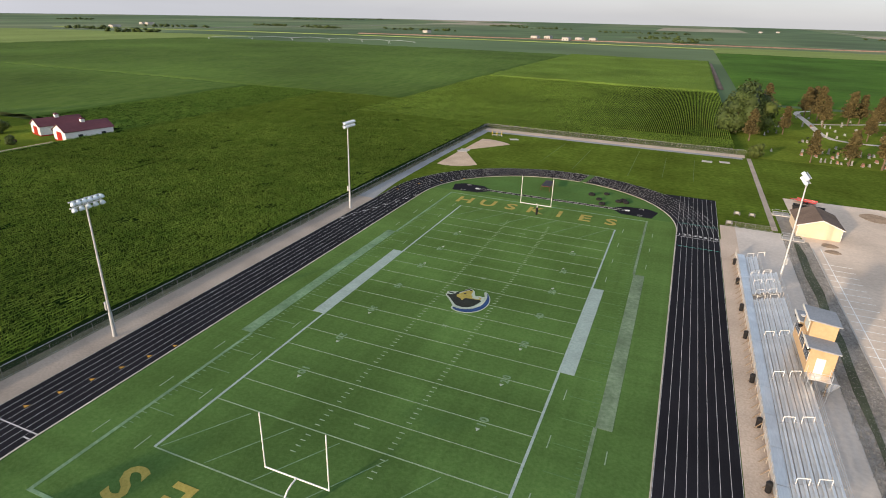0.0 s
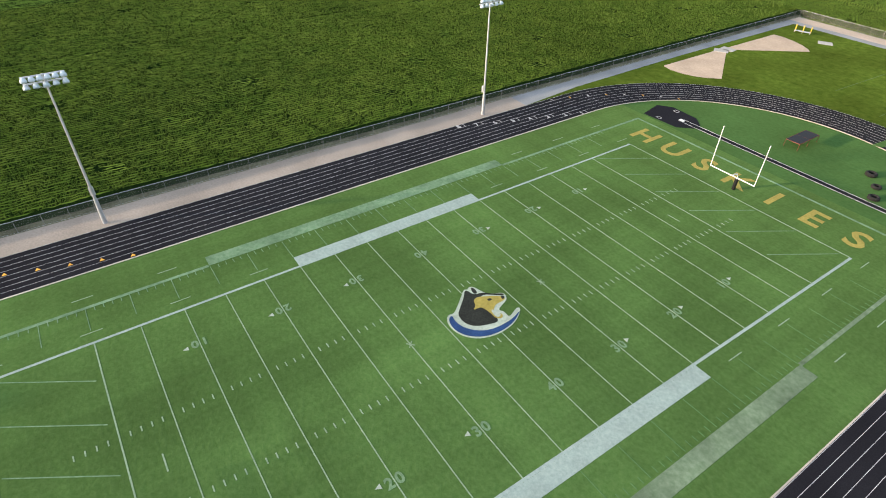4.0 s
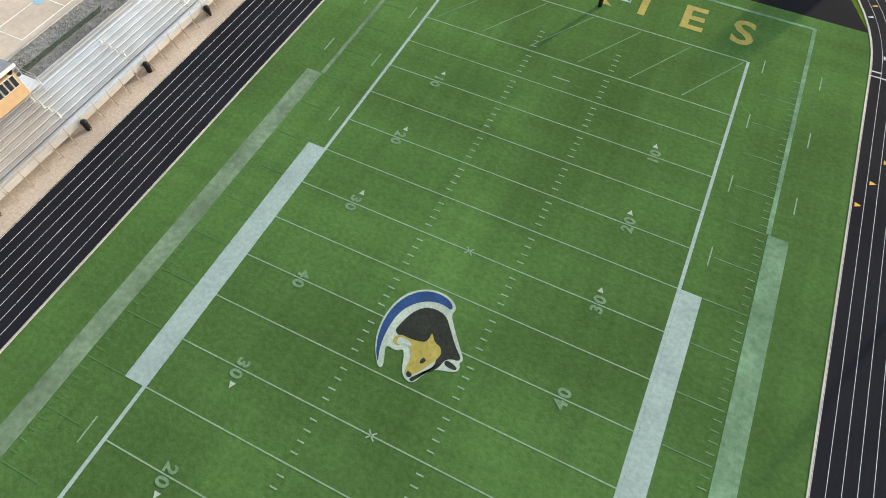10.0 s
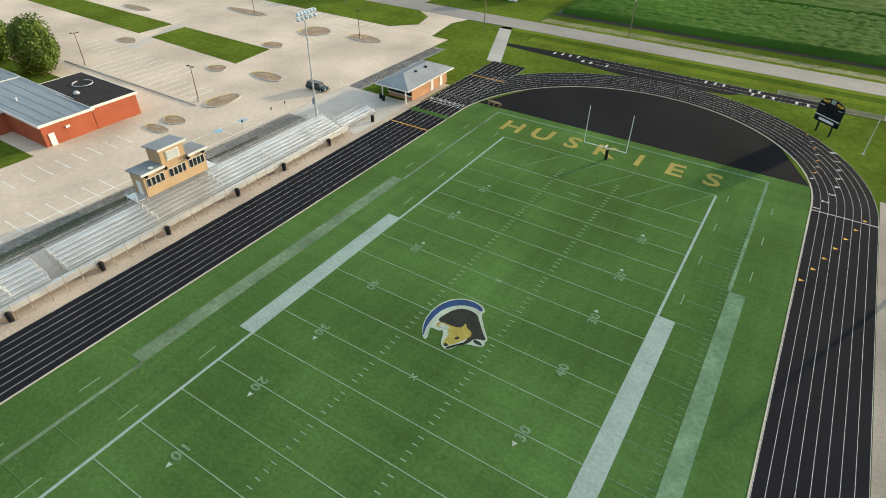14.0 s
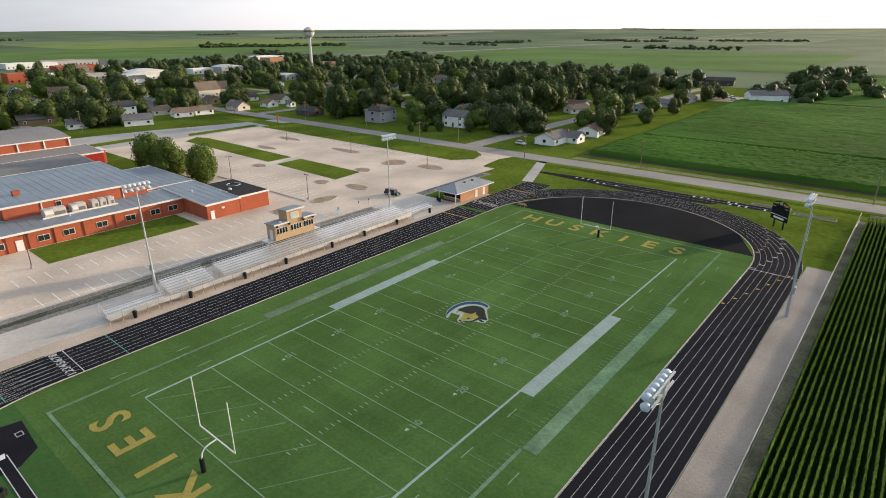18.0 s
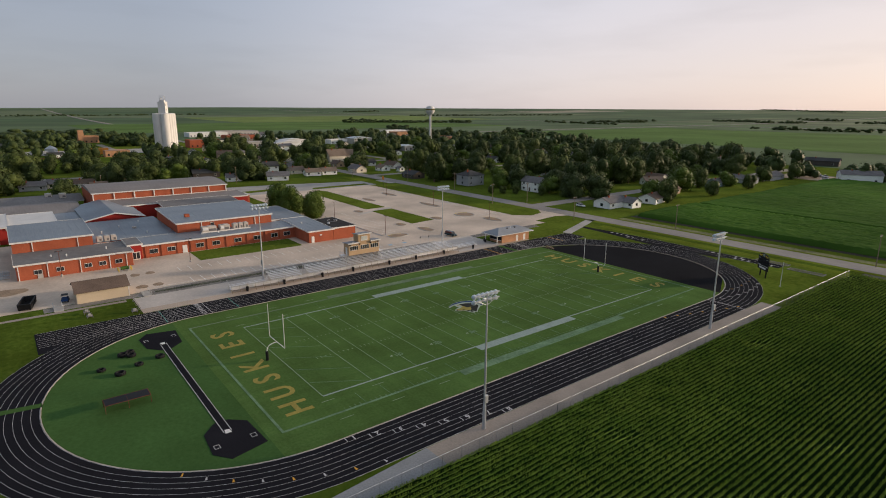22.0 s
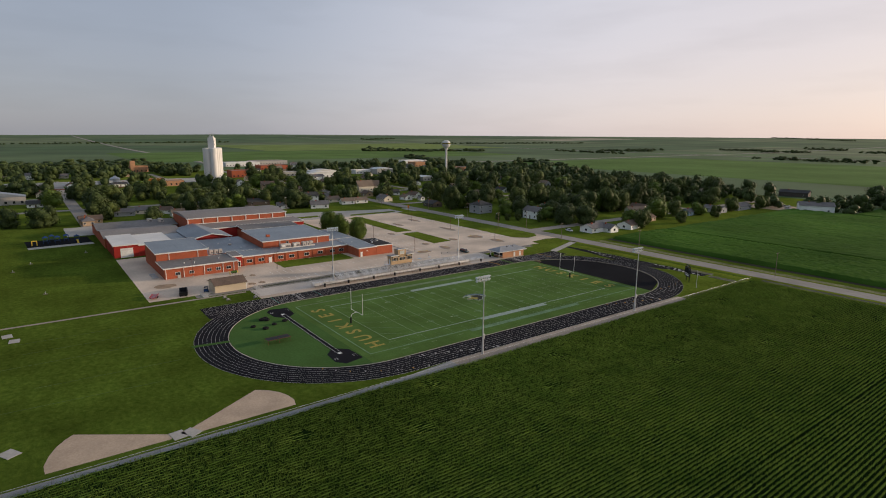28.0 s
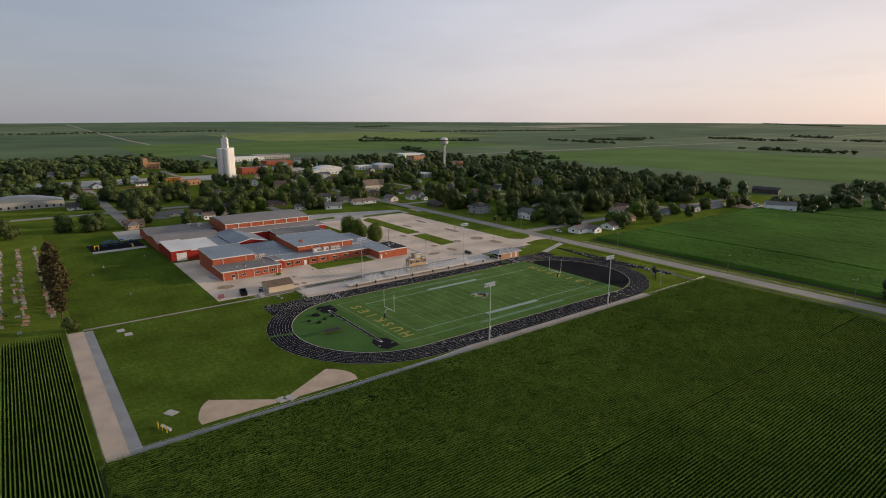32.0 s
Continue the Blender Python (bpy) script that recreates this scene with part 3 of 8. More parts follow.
def make_ground():
    ax = [*range(-4800, -1200, 120), *range(-1200, 1200, 48), *range(1200, 4801, 120)]
    n = len(ax)
    V = [(x, y, far_rise(x, y) - 0.12) for y in ax for x in ax]
    F = [(j * n + i, j * n + i + 1, j * n + n + i + 1, j * n + n + i) for j in range(n - 1) for i in range(n - 1)]
    # section by section the crops differ; distance haze is greyed into their tones
    nt = M_ground.node_tree
    N, L = nt.nodes.new, nt.links.new
    tc, mp, fl, wn, rp = N("ShaderNodeTexCoord"), N("ShaderNodeMapping"), N("ShaderNodeVectorMath"), N("ShaderNodeTexWhiteNoise"), N("ShaderNodeValToRGB")
    mp.inputs["Scale"].default_value = (1 / 410, 1 / 805, 0)
    mp.inputs["Location"].default_value = (0.37, 0.21, 0)
    fl.operation = "FLOOR"
    L(tc.outputs["Object"], mp.inputs["Vector"])
    L(mp.outputs["Vector"], fl.inputs[0])
    L(fl.outputs["Vector"], wn.inputs["Vector"])
    rp.color_ramp.interpolation = "CONSTANT"
    cols = ((0.0, (0.076, 0.120, 0.052)), (0.26, (0.096, 0.140, 0.062)), (0.46, (0.064, 0.108, 0.046)), (0.62, (0.125, 0.160, 0.080)), (0.80, (0.086, 0.134, 0.056)), (0.93, (0.28, 0.25, 0.18)))
    el = rp.color_ramp.elements
    while len(el) < len(cols):
        el.new(0.5)
    for e, (p, c) in zip(el, cols):
        e.position, e.color = p, (*c, 1)
    L(wn.outputs["Value"], rp.inputs[0])
    mix = next(k for k in nt.nodes if k.bl_idname == "ShaderNodeMix")
    hs = next(k for k in nt.nodes if k.bl_idname == "ShaderNodeHueSaturation")
    L(rp.outputs[0], hs.inputs["Color"])
    nt.nodes.remove(mix)
    return tagged(new("ground", fast_mesh("ground", V, F, M_ground, True)), "flat farmland of green crop sections reaching the horizon", "ground", kind="structure")


make_ground()
sheet("grass_lawn", [(-46, 260, -108.9, 150), (46, 300, 150, 290)], 0.0, M_grass, "mown green grass round the stadium and school", 0.1)
sheet("town_lawn", [(45.5, 740, -440, -118.2), (260.2, 740, -108.9, 280)], -0.03, M_lawn, "town lawns between streets and houses", 0.08)
sheet("verge_grass", [(-620, 52, -109.2, -107.0), (-620, 40, -103.9, -100.2), (-620, 45, -119.9, -118.2), (-620, 45, -128.4, -123.6), (198, 240, -104.5, -96)], 0.03, M_rough, "rough yellowish grass verge along the road", 0.12)
sheet("ditch_bottom", [(-620, 46, -106.98, -103.92)], -0.02, M_ditch, "dark weedy ditch bottom beside the road", 0.1)
sheet("weedy_bank", [(-620, 45, -123.58, -119.92)], 0.05, M_weedbank, "pale dry weeds along the road edge", 0.12)
sheet("bare_headland", [(-620, 45, -131.8, -128.42)], 0.02, M_soil, "bare brown soil strip before the crop", 0.1)
sheet("road", [(-900, 780, -118.1, -109.3)], 0.05, M_road, "pale grey paved country road", 0.15)

# ---- playing field ----
field = tagged(new("playing_field", Shape().prism([(-31, -57), (31, -57), (31, 57), (-31, 57)], -0.1, 0.012).mesh("playing_field", M_turf)), "striped green football field with white lines", "field", kind="structure")
ZP = 0.028


def paint(name, rects, material=M_paint, z=ZP, label=""):
    s = Shape()
    for r in rects:
        if len(r) == 4 and not isinstance(r[0], tuple):
            x0, x1, y0, y1 = r
            s.prism([(x0, y0), (x1, y0), (x1, y1), (x0, y1)], 0.008, z)
        else:
            s.prism(r, 0.008, z)
    return part(name, s, material, field, label)


def stroke(p, q, w):
    d = (Vector(q) - Vector(p)).normalized() * w / 2
    n = Vector((-d.y, d.x))
    return [tuple(Vector(p) - n), tuple(Vector(q) - n), tuple(Vector(q) + n), tuple(Vector(p) + n)]


M_worn = mat("worn_lawn_line", (0.060, 0.105, 0.028), (0.095, 0.140, 0.048), s1=1.5, s2=0.2, bump=0.1, vary=0.3)
M_numpaint = mat("number_paint", (0.099, 0.18, 0.09), (0.18, 0.27, 0.162), s1=3, s2=0.4, bump=0.1)
YD = 0.9144
X1, X2, Y1, Y2 = 18.29, 24.38, 45.72, 54.86
for s in (-1, 1):
    paint("sideline", [(s * X1 - 0.16, s * X1 + 0.16, -Y1, Y1)], M_band)
    for e in (-1, 1):
        paint("outer_sideline", [(s * X2 - 0.22, s * X2 + 0.22, *sorted((e * 22.95, e * Y2)))], M_faint if s > 0 else M_faded)
    paint("end_line", [(-X2 - 0.22, X2 + 0.22, s * Y2 - 0.2, s * Y2 + 0.2)], M_faded, ZP + 0.004)
    paint("inner_end_line", [(-X1 + 0.17, X1 - 0.17, s * Y1 - 0.08, s * Y1 + 0.08)])
    a, b = sorted((s * (X1 + 0.17), s * (X1 + 2.0)))
    paint("team_box_band", [(a, b, -13.75, 13.75)], M_band, label="broad white painted band")
    a, b = sorted((s * (X2 + 0.0), s * (X2 + 1.9)))
    paint("outer_band", [(a, b, -22.9, 22.9)], M_faint if s > 0 else M_faded, ZP + 0.006, label="broad faded band of old paint")
    ticks, edge = [], []
    for k in range(-44, 45):
        if k % 5:
            paintx = s * 4.65
            ticks.append((paintx - 0.32, paintx + 0.32, k * YD - 0.06, k * YD + 0.06))
    paint("hash_row", ticks)
    for k in range(-49, 50):
        a, b = sorted((s * (X2 - 0.2), s * (X2 - (0.9 if k % 5 else 4.0))))
        edge.append((a, b, k * YD - 0.04, k * YD + 0.04))
    paint("edge_tick_row", edge, M_ghost if s > 0 else M_faded)
    for k in range(-5, 6):
        y = k * 9.14
        for xx in (s * 20.0, s * 26.2):
            if not (abs(y) < 23.5 and abs(xx) > 25) and not (abs(y) < 14.5 and abs(xx) < 21):
                paint("alley_dash", [(xx - 0.06, xx + 0.06, y - 1.1, y + 1.1)])
    for k in range(6):
        xa = -17.8 + 5.95 * k
        paint("end_zone_diagonal", [stroke((xa, 37.2 if s > 0 else -45.4), (xa + 5.1, 45.4 if s > 0 else -37.2), 0.11)], M_faded)
    paint("try_mark", [(-1.0, 1.0, s * 33.8 - 0.07, s * 33.8 + 0.07)])
    paint("kick_cross", [stroke((-0.35, s * 9.14 - 0.35), (0.35, s * 9.14 + 0.35), 0.12), stroke((-0.35, s * 9.14 + 0.35), (0.35, s * 9.14 - 0.35), 0.12)], z=ZP + 0.006)
for k in range(-8, 9):
    y = k * 4.572
    w = 0.055 if abs(k) < 8 else 0.07
    paint("yard_line", [(-X1 + 0.17, X1 - 0.17, y - w, y + w)])
    if abs(k) % 2 == 0 and abs(k) < 8:
        num = str(40 - abs(k) * 5)
        for s in (-1, 1):
            for d in (0, 1):
                me = text_mesh(num[d], 1.5, M_numpaint, 0.05, "yard_number")
                ob = again("yard_number", me, field, pose(s * 12.35, y + (d * 2 - 1) * s * 0.5, ZP + 0.008, 0, 0, 90 * s))
            if k:
                e = 1 if k > 0 else -1
                paint("number_arrow", [[(s * 12.1 - 0.28, y + e * 1.2), (s * 12.1 + 0.28, y + e * 1.2), (s * 12.1, y + e * 1.75)][:: e]], M_silverpaint, ZP + 0.006)
for s in (-1, 1):
    for i, ch in enumerate("HUSKIES"):
        me = text_mesh(ch, 6.1, M_gold, 0.13, "painted_letter")
        again("painted_letter", me, field, pose(s * (-18.9 + 5.95 * i), -s * -50.3, ZP + 0.004, 0, 0, 0 if s > 0 else 180))


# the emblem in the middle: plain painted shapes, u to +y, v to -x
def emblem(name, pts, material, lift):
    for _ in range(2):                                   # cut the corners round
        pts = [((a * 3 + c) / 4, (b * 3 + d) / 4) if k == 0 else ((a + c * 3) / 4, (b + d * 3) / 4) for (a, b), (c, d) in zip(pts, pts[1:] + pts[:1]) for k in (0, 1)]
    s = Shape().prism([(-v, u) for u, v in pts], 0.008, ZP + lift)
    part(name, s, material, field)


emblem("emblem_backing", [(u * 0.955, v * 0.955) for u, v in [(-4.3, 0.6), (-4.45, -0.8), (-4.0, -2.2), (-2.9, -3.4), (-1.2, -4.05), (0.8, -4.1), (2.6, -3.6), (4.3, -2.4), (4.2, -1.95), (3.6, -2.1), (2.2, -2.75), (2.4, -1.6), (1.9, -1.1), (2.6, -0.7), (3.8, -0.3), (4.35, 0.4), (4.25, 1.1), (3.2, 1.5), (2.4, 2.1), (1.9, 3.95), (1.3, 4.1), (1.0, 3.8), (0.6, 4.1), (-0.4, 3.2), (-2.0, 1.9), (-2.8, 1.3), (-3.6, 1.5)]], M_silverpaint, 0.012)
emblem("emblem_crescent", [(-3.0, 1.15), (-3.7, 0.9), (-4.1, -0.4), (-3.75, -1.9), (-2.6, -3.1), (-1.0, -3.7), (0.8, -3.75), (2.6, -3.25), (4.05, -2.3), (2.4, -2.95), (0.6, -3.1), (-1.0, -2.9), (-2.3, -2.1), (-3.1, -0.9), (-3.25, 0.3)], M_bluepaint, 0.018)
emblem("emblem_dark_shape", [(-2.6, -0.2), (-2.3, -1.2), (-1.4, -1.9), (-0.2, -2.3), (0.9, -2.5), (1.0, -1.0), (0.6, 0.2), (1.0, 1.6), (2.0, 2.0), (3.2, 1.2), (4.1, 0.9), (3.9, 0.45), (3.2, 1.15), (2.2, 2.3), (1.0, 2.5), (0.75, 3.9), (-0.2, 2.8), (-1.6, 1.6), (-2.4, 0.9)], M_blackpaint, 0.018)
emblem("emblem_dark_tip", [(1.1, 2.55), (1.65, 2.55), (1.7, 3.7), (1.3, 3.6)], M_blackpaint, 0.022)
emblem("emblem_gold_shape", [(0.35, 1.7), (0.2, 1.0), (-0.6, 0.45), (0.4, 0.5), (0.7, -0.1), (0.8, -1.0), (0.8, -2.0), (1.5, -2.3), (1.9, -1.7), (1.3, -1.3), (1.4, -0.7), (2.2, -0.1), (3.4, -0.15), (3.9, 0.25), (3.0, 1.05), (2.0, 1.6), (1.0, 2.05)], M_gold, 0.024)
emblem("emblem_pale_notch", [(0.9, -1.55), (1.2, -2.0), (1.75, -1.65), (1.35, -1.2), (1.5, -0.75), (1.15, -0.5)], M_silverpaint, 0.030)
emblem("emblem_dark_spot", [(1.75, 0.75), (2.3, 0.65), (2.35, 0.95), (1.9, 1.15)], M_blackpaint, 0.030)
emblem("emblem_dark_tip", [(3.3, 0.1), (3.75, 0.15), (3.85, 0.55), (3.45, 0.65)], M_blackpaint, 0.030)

LAWN = bpy.data.objects["grass_lawn"]
for (xa, ya), (xb, yb) in (((-11.5, 100), (-9.8, 131)), ((-0.5, 94.6), (0.4, 124)), ((15.9, 94.8), (16.3, 132)), ((25.5, 98), (25.5, 126)), ((34.1, 98), (34.3, 128))):
    part("worn_line", Shape().prism(stroke((xa, ya), (xb, yb), 0.14), -0.02, 0.012), M_worn, LAWN, "faint worn white line")

# ---- running track ----
RI, RO, CY, LANE = 31.0, 39.6, 50.8, 1.066


def loop(r, n=40):
    """Points of a stadium at radius r, counter-clockwise from the south-east."""
    pts = [(r * math.cos(a), CY + r * math.sin(a)) for a in np.linspace(0, math.pi, n)]
    return pts + [(-x, -y) for x, y in pts]


def ring(r0, r1, z0, z1):
    a, b = loop(r0), loop(r1)
    n = len(a)
    vs = [(*p, z1) for p in a] + [(*p, z1) for p in b] + [(*p, z0) for p in a] + [(*p, z0) for p in b]
    fs = []
    for i in range(n):
        j = (i + 1) % n
        fs += [(i, n + i, n + j, j), (n + i, 3 * n + i, 3 * n + j, n + j), (2 * n + i, i, j, 2 * n + j)]
    return Shape().add(vs, fs)


track = tagged(new("running_track", ring(RI, RO, -0.1, 0.035).mesh("running_track", M_track)), "black rubber running track with white lane lines", "track", kind="structure")
part("sprint_extension", Shape().box(RI + 0.02, RO - 0.02, CY, 80.5, -0.1, 0.031).prism([(RI - 3.5, 77.2), (RI, 74), (RI, 80.5), (RI - 3.5, 80.5)], -0.1, 0.029), M_track, track)
part("sprint_run_out", Shape().box(RI + 0.02, RO - 0.02, -81.2, -CY, -0.1, 0.031), M_track, track)
part("kerb", ring(RI - 0.15, RI, -0.05, 0.07), M_curb, track)
for k in range(9):
    r = RI + 0.06 + k * LANE
    part("lane_line", ring(r - 0.022, r + 0.022, 0.02, 0.043), M_line, track)
    part("sprint_line", Shape().box(r - 0.024, r + 0.024, CY, 80.3, 0.02, 0.041), M_line, track)
    part("sprint_line", Shape().box(r - 0.024, r + 0.024, -81, -CY, 0.02, 0.041), M_line, track)


def tmark(name, pts, material, lift=0.047):
    part(name, Shape().prism(pts, 0.02, lift), material, track)


tmark("start_line", [(RI, 48.2), (RO, 48.2), (RO, 48.32), (RI, 48.32)], M_line)
tmark("start_line", [(RI, -52.3), (RO, -52.3), (RO, -52.18), (RI, -52.18)], M_line)
tmark("start_line", [(-RO, -49.6), (-RI, -49.6), (-RI, -49.45), (-RO, -49.45)], M_line)
tmark("exchange_line", [(RI, 57.5), (RO, 57.5), (RO, 57.6), (RI, 57.6)], M_teal)
tmark("exchange_line", [(RI, 42.2), (RO, 42.2), (RO, 42.3), (RI, 42.3)], M_teal)
for k in range(8):
    c = RI + 0.06 + (k + 0.5) * LANE
    for yy, rz in ((49.6, 0), (-53.5, 180)):
        again("lane_number", text_mesh(str(k + 1), 1.5, M_line, 0.03, "lane_number"), track, pose(c, yy, 0.05, 0, 0, rz))
    again("lane_number", text_mesh(str(k + 1), 1.45, M_line, 0.03, "lane_number"), track, pose(-c, 47.6 - 3.25 * k, 0.05, 0, 0, 90))
    y0 = 48.7 - 3.25 * k
    tmark("stagger_line", [(-c - 0.5, y0), (-c + 0.5, y0), (-c + 0.5, y0 + 0.12), (-c - 0.5, y0 + 0.12)], M_line)
    for base, step, sgn in ((-30.2, -3.35, -1),):
        y1 = base + step * k
        if abs(y1) < CY:
            tmark("exchange_mark", [(-c - 0.3, y1), (-c + 0.3, y1 - 0.25), (-c + 0.3, y1 + 0.35)], M_mark)
    # marks round the curves
    for a0, stp, ym in ((197.2, 3.9, (M_line, M_mark)[k % 2]), (145.4, 5.75, (M_mark, M_line)[k % 2])):
        a = radians(a0 + stp * k)
        sg = -1 if a0 > 180 else 1
        ctr = Vector((0, CY * sg))
        u = Vector((math.cos(a), math.sin(a)))
        t = Vector((-u.y, u.x))
        p = ctr + u * c
        tmark("curve_mark", [tuple(p - u * 0.32 - t * 0.08), tuple(p + u * 0.32 - t * 0.08), tuple(p + u * 0.25 + t * 0.22), tuple(p - u * 0.32 + t * 0.08)], ym)
    a = radians(179.2 + 4.95 * k)
    p = Vector((0, -CY)) + Vector((math.cos(a), math.sin(a))) * c
    again("lane_number", text_mesh(str(k + 1), 1.35, M_line, 0.03, "lane_number"), track, pose(p.x, p.y, 0.05, 0, 0, 89.2 + 4.95 * k))
tmark("hurdle_mark_row", [(RI, -40.2), (RO, -40.2), (RO, -39.95), (RI, -39.95)], M_mark)
tmark("hurdle_mark_row", [(RI, -70.2), (RO, -70.2), (RO, -69.95), (RI, -69.95)], M_mark)
# green walkway mats across the lanes
for pts in ([(RI - 0.1, -47.6), (RO + 0.1, -47.6), (RO + 0.1, -46.2), (RI - 0.1, -46.2)], [(4.4, 81.2), (5.8, 81.2), (7.3, 90.4), (5.7, 90.4)]):
    s = Shape().prism(pts, 0.03, 0.07)
    tagged(new("crossing_mat", s.mesh("crossing_mat", M_turf2)), "green turf mat laid across the black track", "mat", "crossing mats")

# the two half-round ends inside the track
arcN = [(RI - 0.23) * np.array((math.cos(a), math.sin(a))) for a in np.linspace(0, math.pi, 40)]
sheet("infield_turf", [[(x, CY + y) for x, y in arcN[2:-2]] + [(-30.7, 57.02), (30.7, 57.02)]], 0.01, M_turf2, "smooth green turf inside the curve", 0.1)
sheet("asphalt_infield", [[(x, y) for x, y in ([(-x_, -CY - y_) for x_, y_ in arcN[8:-8]])] + [(30.2, -57.02), (-30.2, -57.02)][::1]], 0.014, M_dark, "black asphalt surface inside the curve", 0.1)
sheet("jump_runway", [(-29, 22, -97.4, -92.9)] + [[(22, -97.4), (46, -95.5), (46, -94.0), (26, -92.0), (10, -89.4), (-6, -89.9), (-12, -90.9), (-14, -92.9), (22, -92.9)]], 0.022, M_track, "black long jump runway beside the track", 0.1)
JR = bpy.data.objects["jump_runway"]
for yy in (-97.2, -95.15, -93.1):
    part("runway_line", Shape().box(-28.5, 22, yy - 0.03, yy + 0.03, 0, 0.03), M_line, JR)
for xx, yy in ((-6, -96.2), (-8, -96.2), (-9.8, -96.2), (-15.2, -96.2), (-17, -96.2), (-16, -94.2), (-18.2, -94.2), (-20, -94.2), (-24.5, -94.2), (-26.6, -94.2), (24, -95.7), (26, -95.7), (28, -95.7), (20, -93.6), (22, -93.6), (16, -93.6), (30, -95.4)):
    part("take_off_board", Shape().box(xx - 0.25, xx + 0.25, yy - 0.75, yy + 0.75, 0, 0.034), M_line, JR)
for x0, x1, y0 in ((-29.5, -20.5, -98.6), (-40, -31, -95.3)):
    o = thing("sand_pit", ((x0 + x1) / 2, y0, 0), "grey sand landing pit with a concrete border", "sand pit", "landing pits")
    w = (x1 - x0) / 2
    part("sand", Shape().box(-w, w, -1.2, 1.2, -0.05, 0.05), M_weeds, o)
    part("border", Shape().box(-w - 0.2, w + 0.2, -1.4, -1.2, -0.05, 0.1).box(-w - 0.2, w + 0.2, 1.2, 1.4, -0.05, 0.1).box(-w - 0.2, -w, -1.2, 1.2, -0.05, 0.1).box(w, w + 0.2, -1.2, 1.2, -0.05, 0.1), M_post, o)

# ---- strips, lots, walks ----
sheet("gravel_strip", [(-44.25, -39.7, -58, 41), ], 0.012, M_strip, "pinkish tan gravel strip beside the track", 0.1)
sheet("weed_strip", [(-45.9, -44.3, -99, 146)], 0.02, M_weeds, "dry weeds along the foot of the corn fence", 0.1)
sheet("grey_gravel_strip", [[(-44.25, 41.0), (-39.7, 41.0), (-41.2, 56), (-41.9, 90), (-41.6, 137), (-44.25, 137)], (-44.25, 49.5, 137.02, 139.7)], 0.014, M_greyg, "pale grey gravel strip along the fence", 0.1)
sheet("warning_track", [(-44.25, 50.5, 139.72, 144.5)], 0.014, M_gravel, "tan gravel strip along the far fence", 0.1)
sheet("baseball_dirt", [[(-39.6, 80.9), (-37.2, 80.3), (-34.6, 80.6), (-32.0, 81.6), (-29.8, 83.2), (-28.0, 85.4), (-38.4, 102.4), (-39.6, 101.8)], [(-39.2, 123.6), (-36.4, 123.7), (-33.4, 122.9), (-30.6, 121.7), (-28.4, 120.2), (-27.2, 118.8), (-37.8, 103.9), (-39.4, 104.5)]], 0.016, M_dirt, "two bare tan dirt triangles in the grass", 0.1)
sheet("parking_lot", [(57.5, 92.0, -17.5, 52), (56.5, 134.5, 52, 92), (57.5, 198, -91.5, -17.5), [(63, -91.6), (65, -103), (63, -109.2), (80, -109.2), (74.2, -104.8), (72, -96.5), (77, -91.6)]], 0.02, M_conc, "large pale concrete school parking lot", 0.12)
sheet("concourse", [(43.2, 52.5, 30, 60.5), (41, 57.5, -49, -31.5), (43.2, 52.5, -31.5, 30)], 0.024, M_walk, "pale concrete concourse by the bleachers", 0.12)
sheet("gravel_walk", [(39.72, 43.2, -50.5, 50.5), (40.0, 43.2, -62, -50.52), (40.0, 43.2, 50.52, 60.5)], 0.018, M_gravel, "tan gravel walk between track and bleachers", 0.1)
sheet("footpath", [[(37.6, -80.9), (41.4, -80.9), (52.2, -108.4), (48.9, -109.25)]], 0.03, M_concg, "pale concrete footpath to the road", 0.12)
sheet("grass_path", [(50.9, 52.2, 62, 139.7)], 0.016, M_strip, "narrow pale gravel path along the field edge", 0.08)
sheet("side_street", [(84.5, 92.5, -420, -117.9), (236, 243, -420, -113.7), (330, 338, -420, 250), (245, 620, 88, 96), (420, 428, 96, 240), (245, 700, -20, -13), (245, 700, -200, -193), (70, 700, -290, -283)], 0.03, M_road, "pale paved town street", 0.1, stagger=0.004)
sheet("school_drive", [(212, 245, 88.5, 105), [(198, -109.2), (213, -109.2), (222, -75), (228, -55), (233, -30), (237, 15), (238, 88), (229, 88), (228, 20), (225, -2), (198, -14)]], 0.026, M_concg, "pale concrete school drive", 0.1)
sheet("lot_lawn", [[(121.3, -46.5), (87.8, -45), (89.3, -57), (122, -57.4)], [(126.8, -46.8), (126.9, -57.2), (188, -58.6), (195, -56.6), (189, -48.4)], [(205.5, -14), (213, -19), (214.5, -38), (207.5, -36)], [(200, -56), (206, -58), (206, -92), (200, -92)], [(77.5, -90.4), (72.2, -96.5), (74.4, -104.8), (80, -109.15), (197.6, -109.15), (197.6, -91)], (79.3, 91.5, 5, 37.5), [(57.2, -89.2), (62.8, -89.4), (64.8, -102.2), (62.4, -107.8), (57, -109.1), (53.0, -106.4)]], 0.05, M_lawn, "trimmed green lawn islands of the lot", 0.12)
sheet("cemetery_lawn", [(53, 300, 142, 289.5)], 0.007, M_lawn, "bright yellow-green cemetery grass", 0.1)
sheet("corner_lawn", [(-44.2, 57, -103.4, -57.2)], 0.007, M_lawn, "lush yellow-green grass round the south curve", 0.1)
